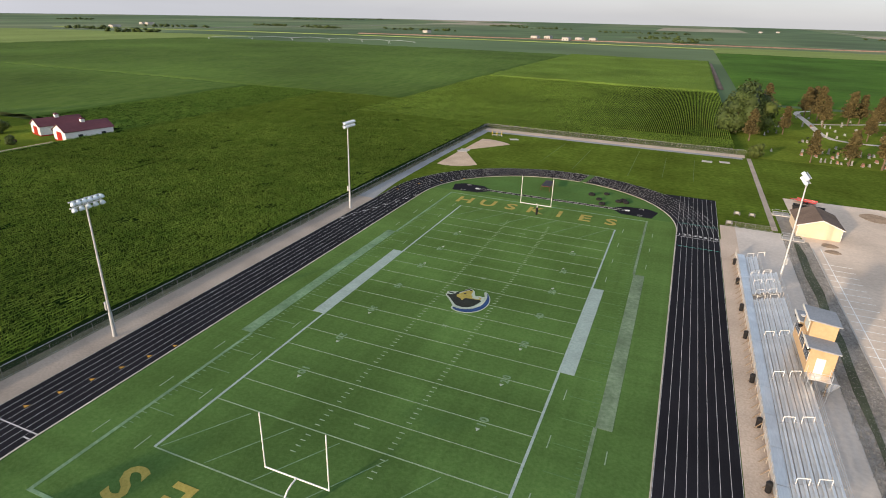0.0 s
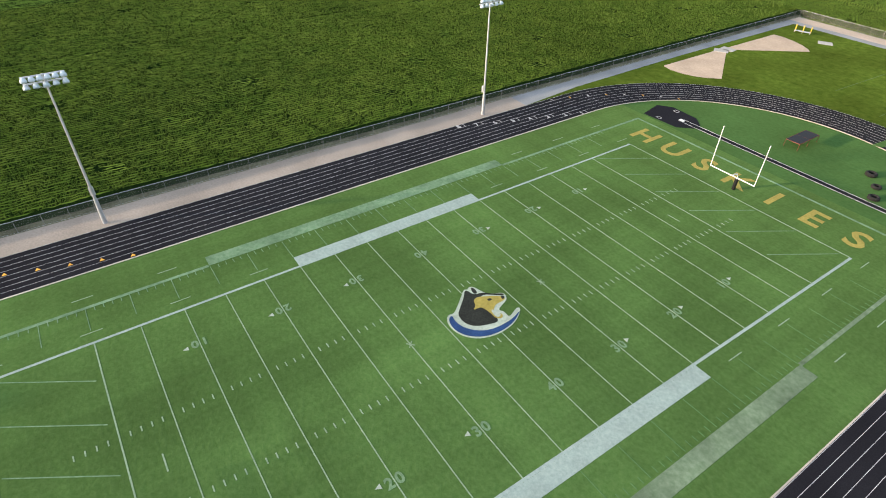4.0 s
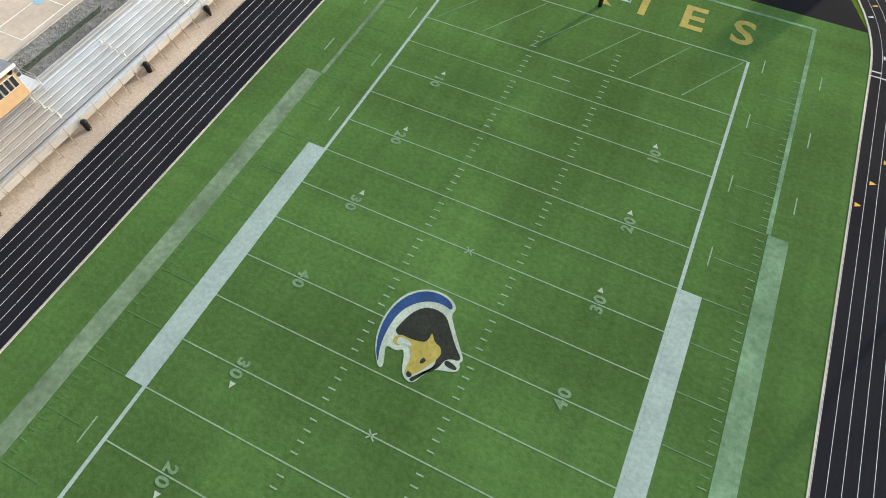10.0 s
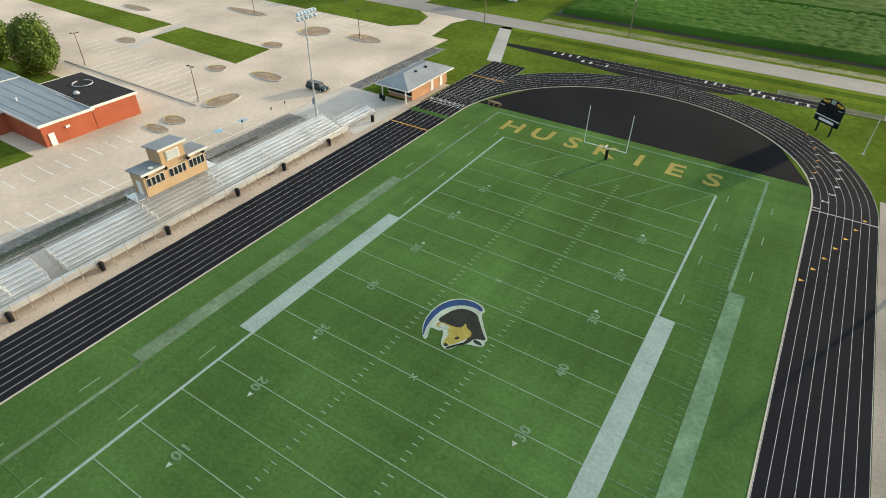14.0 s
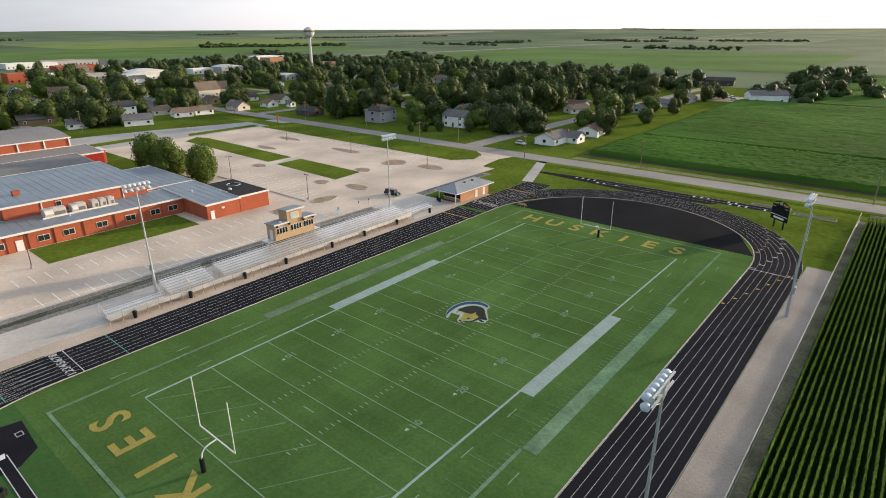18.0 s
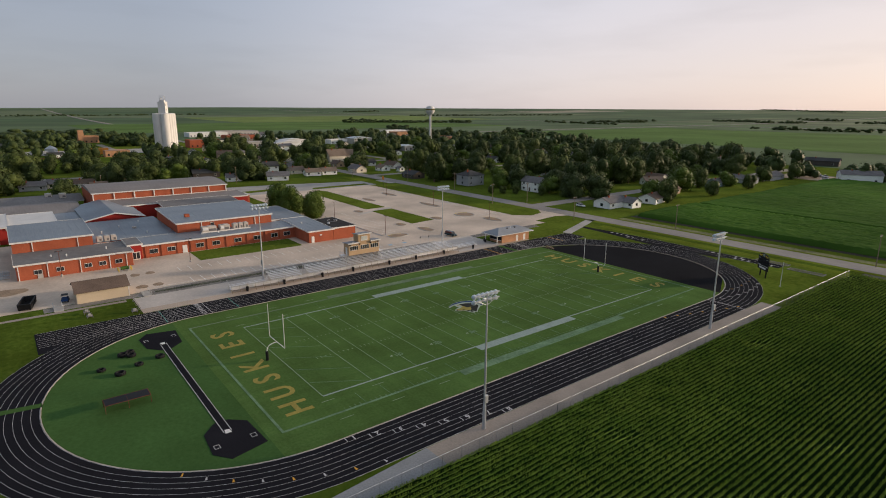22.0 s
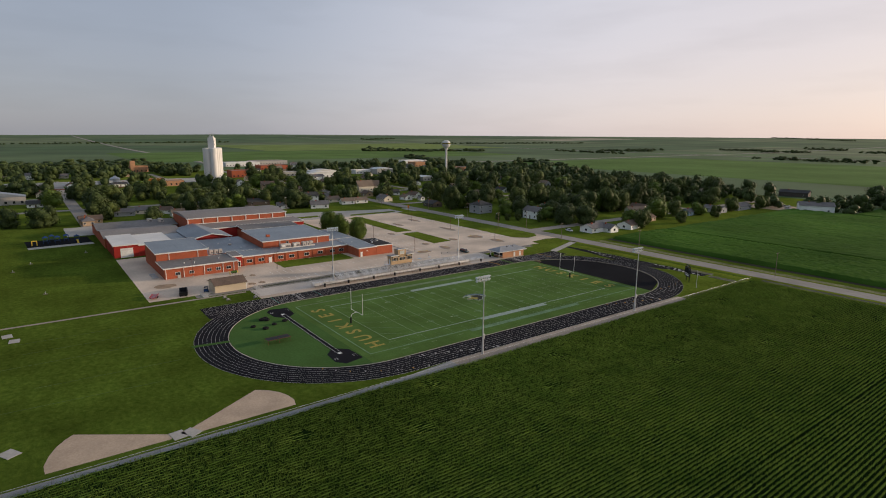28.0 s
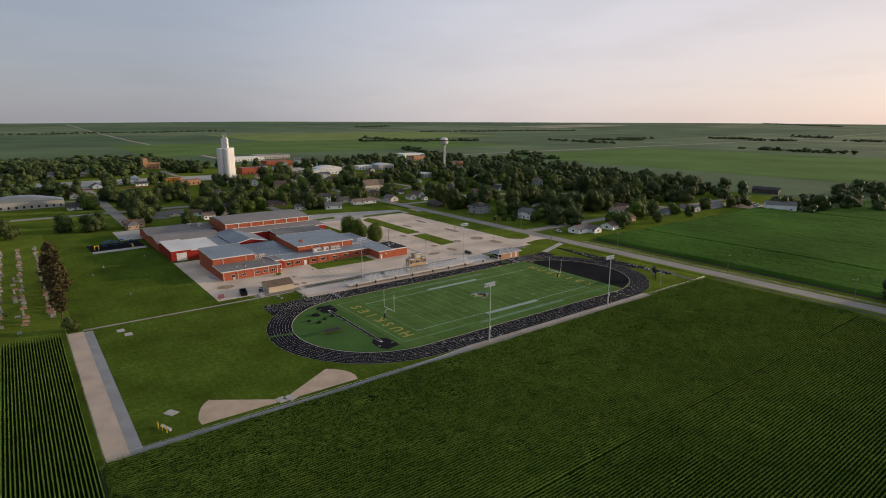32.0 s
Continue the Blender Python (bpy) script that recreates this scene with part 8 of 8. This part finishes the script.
part("dome", Shape().lathe([(5.55, 43.4), (4.6, 45.2), (2.6, 46.4), (0.1, 46.9)], 24), M_silo, wtw)


# ---- main street buildings ----
M_paleblue = mat("pale_blue_metal_roof", (0.50, 0.56, 0.60), (0.60, 0.65, 0.68), rough=0.45, s1=1.2, s2=0.1, bump=0.2, vary=0.1, stretch=(3, 0.2, 1))
BIG = []
def hall(name, x, y, rz, w, d, h, wall, roof, label, arched=False):
    o = thing(name, (x, y, far_rise(x, y)), label, "building", "main street buildings", rz)
    BIG.append((x, y, d))
    part("wall", Shape().box(-w / 2, w / 2, -d / 2, d / 2, 0, h), wall, o)
    if arched:
        s = Shape()
        pr = [(-d / 2 - 0.3 + (d + 0.6) * i / 8, h + d * 0.07 * math.sin(math.pi * i / 8)) for i in range(9)]
        s.add([(sx * (w / 2 + 0.3), yy, z) for sx in (-1, 1) for yy, z in pr], [(i, i + 9, i + 10, i + 1) for i in range(8)] + [tuple(range(9)), tuple(range(17, 8, -1)), (0, 8, 17, 9)])
        part("roof", s, roof, o)
    else:
        part("roof", Shape().box(-w / 2 + 0.3, w / 2 - 0.3, -d / 2 + 0.3, d / 2 - 0.3, h, h + 0.1), roof, o)
        part("parapet", Shape().box(-w / 2, w / 2, -d / 2, -d / 2 + 0.3, h, h + 0.6).box(-w / 2, w / 2, d / 2 - 0.3, d / 2, h, h + 0.6).box(-w / 2, -w / 2 + 0.3, -d / 2 + 0.3, d / 2 - 0.3, h, h + 0.6).box(w / 2 - 0.3, w / 2, -d / 2 + 0.3, d / 2 - 0.3, h, h + 0.6), wall, o)
    nw = max(2, int(d / 5))
    for k in range(nw):
        yy = -d / 2 + d * (k + 0.5) / nw
        part("window", Shape().box(-w / 2 - 0.06, -w / 2, yy - 0.8, yy + 0.8, 1.0, min(h - 0.8, 2.8)), M_glass, o)
    return o


for a in ((590, -105, 0, 20, 32, 8, M_brick, M_gryroof, "two-storey red brick main street block"), (720, -190, 0, 24, 42, 6, M_brick, M_shingle, "low red brick main street store"), (831, -177, 0, 30, 56, 6, M_white, M_whtroof, "white flat-roofed main street store"), (868, -236, 0, 36, 60, 6, M_concg, M_gryroof, "grey flat-roofed main street store"), (576, -160, 0, 16, 22, 5, M_concg, M_bluroof, "low blue grey main street store"), (566, -262, 0, 16, 26, 5, M_white, M_whtroof, "white flat-roofed store near the warehouses"), (541, 4, 0, 10, 16, 5, M_orange, M_trim, "orange and white low roadside building"), (505, -6, 0, 14, 20, 5, M_tanbrick, M_gryroof, "tan brick office near the elevator"), (680, -437, 0, 24, 34, 7, M_tanbrick, M_gryroof, "tan brick store near the water tower"), (543, -424, 0, 20, 26, 6, M_tanbrick, M_gryroof, "tan brick hall near the water tower"), (758, -472, 0, 30, 50, 6, M_white, M_whtroof, "long white low store near the water tower"), (749, -12, 0, 14, 22, 8, M_tanbrick, M_brnroof, "orange brick church with a squat tower"), (743.2, -4, 0, 6, 6, 15, M_tanbrick, M_brnroof, "square orange brick church tower")):
    hall("main_street_building", *a)
for a in ((560, -200, 0, 18, 36, 6, M_white, M_whtroof, "long white arched metal warehouse"), (530, -183, 0, 14, 40, 5, M_white, M_whtroof, "long white arched metal warehouse"), (551, -285, 0, 20, 26, 7, M_concg, M_paleblue, "pale blue arched metal workshop"), (420, -268, 10, 14, 18, 5, M_concg, M_paleblue, "small pale blue metal workshop"), (400, 150, 0, 16, 60, 6, M_concg, M_bluroof, "long blue grey machine shed by the railway")):
    hall("warehouse", *a, arched=True)
for x, y in ((518, 118), (560, 40)):
    o = thing("grain_bin", (x, y, 0), "ribbed steel grain bin with a conical roof", "grain bin", "grain bins")
    part("wall", Shape().lathe([(5, 0), (5, 5.5)], 20), M_galv, o)
    part("roof", Shape().lathe([(5.2, 5.5), (0.6, 8.2), (0.4, 8.5)], 20), M_galv, o)
rw = thing("railway", (560, 40, 0), "single railway line on brown ballast", "railway", rz=0, kind="structure")
part("ballast", Shape().prism([(-75, -400), (-70, -400), (-20, 500), (-26, 500)], -0.1, 0.35), M_rust, rw)
for k in (0.0, 1.5):
    part("rail", Shape().prism([(-73.6 + k, -400), (-73.5 + k, -400), (-23.9 + k, 500), (-24.0 + k, 500)], 0.3, 0.5), M_rust, rw)
sheet("elevator_yard", [[(535, -60), (600, -60), (620, 260), (565, 260)]], 0.075, M_concg, "pale gravel yard and highway by the elevator", 0.1)
for i, (x, y) in enumerate(((556, 76), (552, 50), (520, 150), (525, 170), (510, 140))):
    o = thing("semi_trailer", (x, y, 0), "white box trailer parked in the yard", "trailer", "yard trailers", 5)
    part("box", Shape().box(-1.3, 1.3, -7, 7, 1.1, 3.9), M_carwhite, o)
    for yy in (-5, -3.8, 5):
        part("axle_wheels", Shape().tube((-1.25, yy, 0.5), (1.25, yy, 0.5), 0.5, n=12), M_rubber, o)

# ---- scattered town ----
trng = np.random.default_rng(21)


def blocked(x, y, pad=0):
    """Keeps streets, lots, the school and placed houses clear."""
    if x < 250 + pad and y > -118:
        return True
    for a, b, c, d in ((82, 95, -430, -113), (232, 250, -430, 110), (326, 342, -430, 255), (240, 630, 86, 99), (416, 432, 90, 250), (245, 710, -24, -9), (245, 710, -204, -189), (66, 710, -294, -279), (40, 800, -116, -103), (535, 690, -130, -60), (505, 545, -75, -25), (530, 575, -270, -150), (545, 640, -60, 260), (440, 510, -20, 90), (385, 420, 110, 190), (245, 330, 96, 150), (244, 300, -62, -20)):
        if a - pad < x < b + pad and c - pad < y < d + pad:
            return True
    return False


house(350.5, -156, 60, 15, 10, 5.0, 1, 3, False, 4.6, "cream gabled hall with a steep light brown roof", porch=False, name="gabled_hall", cat="hall")
HV = []
for i in range(10):
    p, r_ = i % 5, (i * 3 + i // 5) % 4
    HV.append(((0, 1, 0, 3, 0, 0, 2, 0, 4, 1)[i], r_, i % 3 == 0))
placed = []
for bx in range(80, 700, 37):
    for by in range(-420, 240, 33):
        if bx < 240 and by > -125:
            continue
        x, y = bx + trng.uniform(-8, 8), by + trng.uniform(-8, 8)
        if blocked(x, y, 3) or (x < 110 and y > -200) or trng.uniform() < 0.25 or (y < -345 and x < 130) or math.hypot(x - 474, y + 340) < 20 or math.hypot(x - 140, y + 145) < 17:
            continue
        if any((x - a) ** 2 + (y - b) ** 2 < 300 for a, b in HOMES) or any((x - a) ** 2 + (y - b) ** 2 < 900 for a, b, _ in BIG):
            continue
        placed.append((x, y))
for i, (x, y) in enumerate(placed[:170]):
    p, r_, two = HV[i % 10]
    house(x, y, float(trng.choice((0, 90, 180, 270))) + trng.uniform(-4, 4), trng.uniform(9, 14), trng.uniform(7, 9), 2.7, p, r_, two and i % 2 == 0, trng.uniform(1.6, 2.6), porch=bool(i % 2))


def screened(x, y):
    """Keeps the street side of the large buildings and of many houses open."""
    for k, (a, b, w, reach) in enumerate([(a, b, w * 0.5, 140) for a, b, w in BIG] + [(a, b, 5, 22) for a, b in HOMES]):
        u = Vector((a + 60, b - 110)).normalized()
        d = Vector((a - x, b - y))
        along, off = d.dot(u), abs(d.x * u.y - d.y * u.x)
        if -10 < along < reach and off < w:
            return True
    return False


pts, far_pts = [], []
tries = 0
while len(pts) < 760 and tries < 30000:
    tries += 1
    x, y = trng.uniform(76, 720), trng.uniform(-470, 260)
    edge = -118 if x < 240 else 999
    if y > edge - 8 or blocked(x, y, 1.5):
        continue
    if y < -345 and x < 118 or x + 0.25 * y > 700 or (y < -330 and x < 60 + (-330 - y) * 0.9):
        continue
    if screened(x, y) or (x < 242 and -178 < y < -110 and trng.uniform() < 0.85) or (240 < x < 420 and -250 < y < -18 and trng.uniform() < 0.2):
        continue
    if any((x - a) ** 2 + (y - b) ** 2 < 70 for a, b in HOMES) or any((x - a) ** 2 + (y - b) ** 2 < 30 for a, b in pts[-160:]):
        continue
    if (x > 255 and -330 < y < 90 and trng.uniform() < 0.30) or (trng.uniform() < 0.15):
        continue
    pts.append((x, y))
# clear sight of the near houses
pts = [(x, y) for x, y in pts if not (60 < x < 108 and -205 < y < -118) and not (150 < x < 185 and -140 < y < -118)]
pts.sort(key=lambda p: math.hypot(p[0] - 50, p[1] + 20))
for i, (x, y) in enumerate(pts[:270]):
    k = "tall" if trng.uniform() < 0.45 else "broad"
    tree(k, int(trng.integers(0, 4)), x, y, float(trng.choice((0.7, 0.9, 1.05, 1.15, 1.3, 1.45))))
for x, y, s in ((104, -160, 1.15), (112, -152, 1.0), (118, -163, 1.2), (98, -170, 0.9), (126, -158, 1.0), (185, -150, 1.3), (192, -142, 1.0), (150, -152, 1.1), (142, -146, 1.0), (134, -150, 1.15), (72, -186, 1.0), (66, -192, 0.8), (62, -184, 0.9), (76, -240, 0.9), (70, -262, 1.0), (66, -300, 0.9), (60, -330, 0.9), (62, -342, 0.8), (131, -127, 0.38), (126, -131, 0.36), (121, -136, 0.4), (109, -143, 0.4), (55, -215, 0.75), (56, -259, 0.7), (57, -176, 0.8), (94, -150, 1.25), (86, -160, 1.2), (100, -158, 1.3)):
    tree("broad" if s > 0.95 else "tall", 2 if s > 1.1 else 1, x, y, s, False, "dense dark green tree among the near houses")


def woods(name, label, P, S):
    """Far trees joined into one, each with trunk and leafy lobes."""
    src = [(next(c for c in TREES[k].children if c.name.startswith("crown")).data, k) for k in TREES if k[0] in ("broad", "tall") and not k[2]]
    base = []
    for me, k in src:
        co = np.empty(len(me.vertices) * 3, np.float32)
        me.vertices.foreach_get("co", co)
        fi = np.empty(len(me.polygons) * 4, np.int32)
        me.polygons.foreach_get("vertices", fi)
        fi = fi.reshape(-1, 4)
        blk_ = len(fi) // (10 if k[0] == "broad" else 12)
        lobe, place = np.arange(len(fi)) // blk_, np.arange(len(fi)) % blk_
        core = place < 28
        keep = [fi[core & (lobe < 8) | (place % 6 == 0)], fi[(lobe < 4) & (core | (place % 12 == 0))], fi[(lobe < 4) & (core & (place > 6) | (place % 40 == 39))]]
        base.append((co.reshape(-1, 3), keep))
    V, F, o = [], [], 0
    for (x, y), s in zip(P, S):
        co, fi = base[int(trng.integers(len(base)))]
        a = trng.uniform(0, math.tau)
        c, sn = math.cos(a), math.sin(a)
        z0 = far_rise(x, y) - 0.4
        far_ = math.hypot(x, y)
        fi = fi[0 if far_ < 800 else 1 if far_ < 1500 else 2]
        used, fi = np.unique(fi, return_inverse=True)
        co, fi = co[used], fi.reshape(-1, 4)
        wide, high = (1.15, 1.0) if far_ < 800 else (2.0, 0.75)
        V.append(np.stack((x + s * wide * (co[:, 0] * c - co[:, 1] * sn), y + s * wide * (co[:, 0] * sn + co[:, 1] * c), z0 + s * high * co[:, 2]), -1))
        F.append(fi + o)
        o += len(co)
    return tagged(new(name, fast_mesh(name, np.concatenate(V), np.concatenate(F), M_leafB)), label, "woods", kind="stuff")


far = pts[270:]
woods("town_woods", "dense green shade trees over the far town", far, trng.uniform(0.85, 1.35, len(far)))
P, S = [], []
for x0, y0, x1, y1, n in ((14, -362, 24, -640, 46), (40, -352, -10, -420, 16), (700, -520, 1000, -620, 30), (560, -640, 700, -720, 24), (1300, -900, 1700, -900, 26), (900, -1300, 1200, -1350, 22), (300, -1300, 520, -1340, 18), (-200, -1250, -20, -1280, 14), (1500, 300, 1700, 380, 12), (1100, 420, 1160, 560, 9), (1250, 250, 1330, 330, 8), (-900, 1700, -700, 1720, 12), (-300, 2300, 0, 2330, 14), (-1400, 1200, -1250, 1260, 10), (-700, 2600, -500, 2600, 10), (600, 2400, 800, 2420, 12), (500, 1500, 560, 1540, 8), (-1000, 760, -940, 800, 8), (-1300, 900, -1200, 900, 9), (0, 1350, 30, 1380, 5), (-118, 1600, 60, 1640, 10), (400, -520, 640, -560, 26), (1442, -744, 1291, -1110, 60), (1134, -1512, 1019, -1628, 24), (3018, -1602, 3107, -1863, 26), (1155, -1694, 1087, -1760, 14), (960, -1985, 826, -2004, 22), (774, -1907, 682, -1991, 18), (823, -2374, 690, -2320, 20), (550, -2107, 309, -2188, 36), (1893, -4454, 1225, -4005, 60), (2200, -1500, 1900, -2300, 60), (2600, 300, 2750, -700, 50), (-60, -1750, -300, -1800, 26), (-2498, 1730, -2453, 1847, 14), (-1427, 1678, -1323, 1702, 14), (-1172, 1638, -1028, 1596, 18), (-903, 2796, -815, 2998, 20), (-2300, 3100, -2000, 3900, 40), (-130, -135, -150, -140, 4), (-108, -128, -112, -136, 3)):
    for i in range(n):
        f = i / max(1, n - 1)
        w = 3 if x0 < -100 and y0 > -140 and y0 < -120 else 14
        if abs(x0) + abs(y0) > 900:
            P.append((x0 + (x1 - x0) * (f + 0.5 / n) + trng.normal(0, 9), y0 + (y1 - y0) * (f + 0.5 / n) + trng.normal(0, 6)))
            S.append(trng.uniform(0.6, 1.0))
        P.append((x0 + (x1 - x0) * f + trng.normal(0, w), y0 + (y1 - y0) * f + trng.normal(0, w * 0.6)))
        S.append(trng.uniform(0.7, 1.15))
Q = []
while len(Q) < 420:
    x, y = trng.uniform(560, 980), trng.uniform(-60, 280)
    if not blocked(x, y, 2) and not screened(x, y) and abs(y + 150) > 8 and math.hypot(x - 749, y + 12) > 18:
        Q.append((x, y))
for x, y in ((118, -430), (132, -424), (146, -420), (160, -436), (104, -395), (96, -388), (112, -404), (88, -372), (176, -452), (190, -440), (125, -445), (92, -420)):
    Q.append((x, y))
woods("east_woods", "dark green trees over the far side of town", Q, trng.uniform(0.8, 1.25, len(Q)))
woods("tree_belts", "dark green tree belts between far fields", P, S)

# ---- far country: roads, dirt strip, farmsteads ----
for p, q, w in (((752, 300), (752, 4000), 9), ((752, -460), (752, -4000), 9), ((-4000, -1476), (4000, -1476), 8), ((626, 240), (2585, 1657), 11), ((900, -150), (4500, -190), 12), ((-1247, 500), (-1247, 3500), 6)):
    lane("far_road", p, q, w, M_road, "pale straight country road")
M_turned = mat("turned_soil", (0.13, 0.085, 0.065), (0.24, 0.17, 0.13), s1=0.15, s2=0.01, bump=0.5, vary=0.3, dist=0.4)
lane("railway_bank", (-700, 1170), (-110, 1235), 22, M_turned, "dark brown railway bank across the fields", 1.6)
lane("railway_bank", (-110, 1235), (1500, 1480), 26, M_turned, "dark brown railway bank across the fields", 1.6)
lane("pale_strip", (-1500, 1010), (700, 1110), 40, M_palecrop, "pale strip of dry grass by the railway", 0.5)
lane("dirt_track", (50, 360), (48, 640), 3.5, M_turned, "bare dirt farm track beside the corn", 0.15)
# centre pivot irrigator across the north-west field
pts_ = [(-625, 608), (-586, 655), (-540, 690), (-490, 715), (-440, 728), (-390, 722), (-340, 707)]
pv = thing("irrigation_pivot", (0, 0, 0), "long pale steel irrigation pivot on wheeled towers", "irrigator")
for (xa, ya), (xb, yb) in zip(pts_, pts_[1:]):
    za, zb = far_rise(xa, ya), far_rise(xb, yb)
    xm, ym, zm = (xa + xb) / 2, (ya + yb) / 2, (za + zb) / 2 + 5.6
    part("span", Shape().tube((xa, ya, za + 4.2), (xm, ym, zm), 0.15, n=6).tube((xm, ym, zm), (xb, yb, zb + 4.2), 0.15, n=6), M_galv, pv)
    part("tower", Shape().tube((xa - 1.8, ya, za), (xa, ya, za + 4.2), 0.12, n=6).tube((xa + 1.8, ya, za), (xa, ya, za + 4.2), 0.12, n=6), M_alu, pv)
for i, (x, y) in enumerate(((-301, 1255), (-279, 1288), (-223, 1212), (-201, 1242), (-172, 1246), (313, 3177), (400, 3300), (-1700, 1450), (-1640, 1420), (-648, 1440), (1180, 560), (1210, 540), (1240, 500), (-1350, 1050))):
    hall("farm_shed", x, y, 90, 26, 14, 6, M_concg, M_gryroof, "pale grey farm shed far across the fields", arched=True)
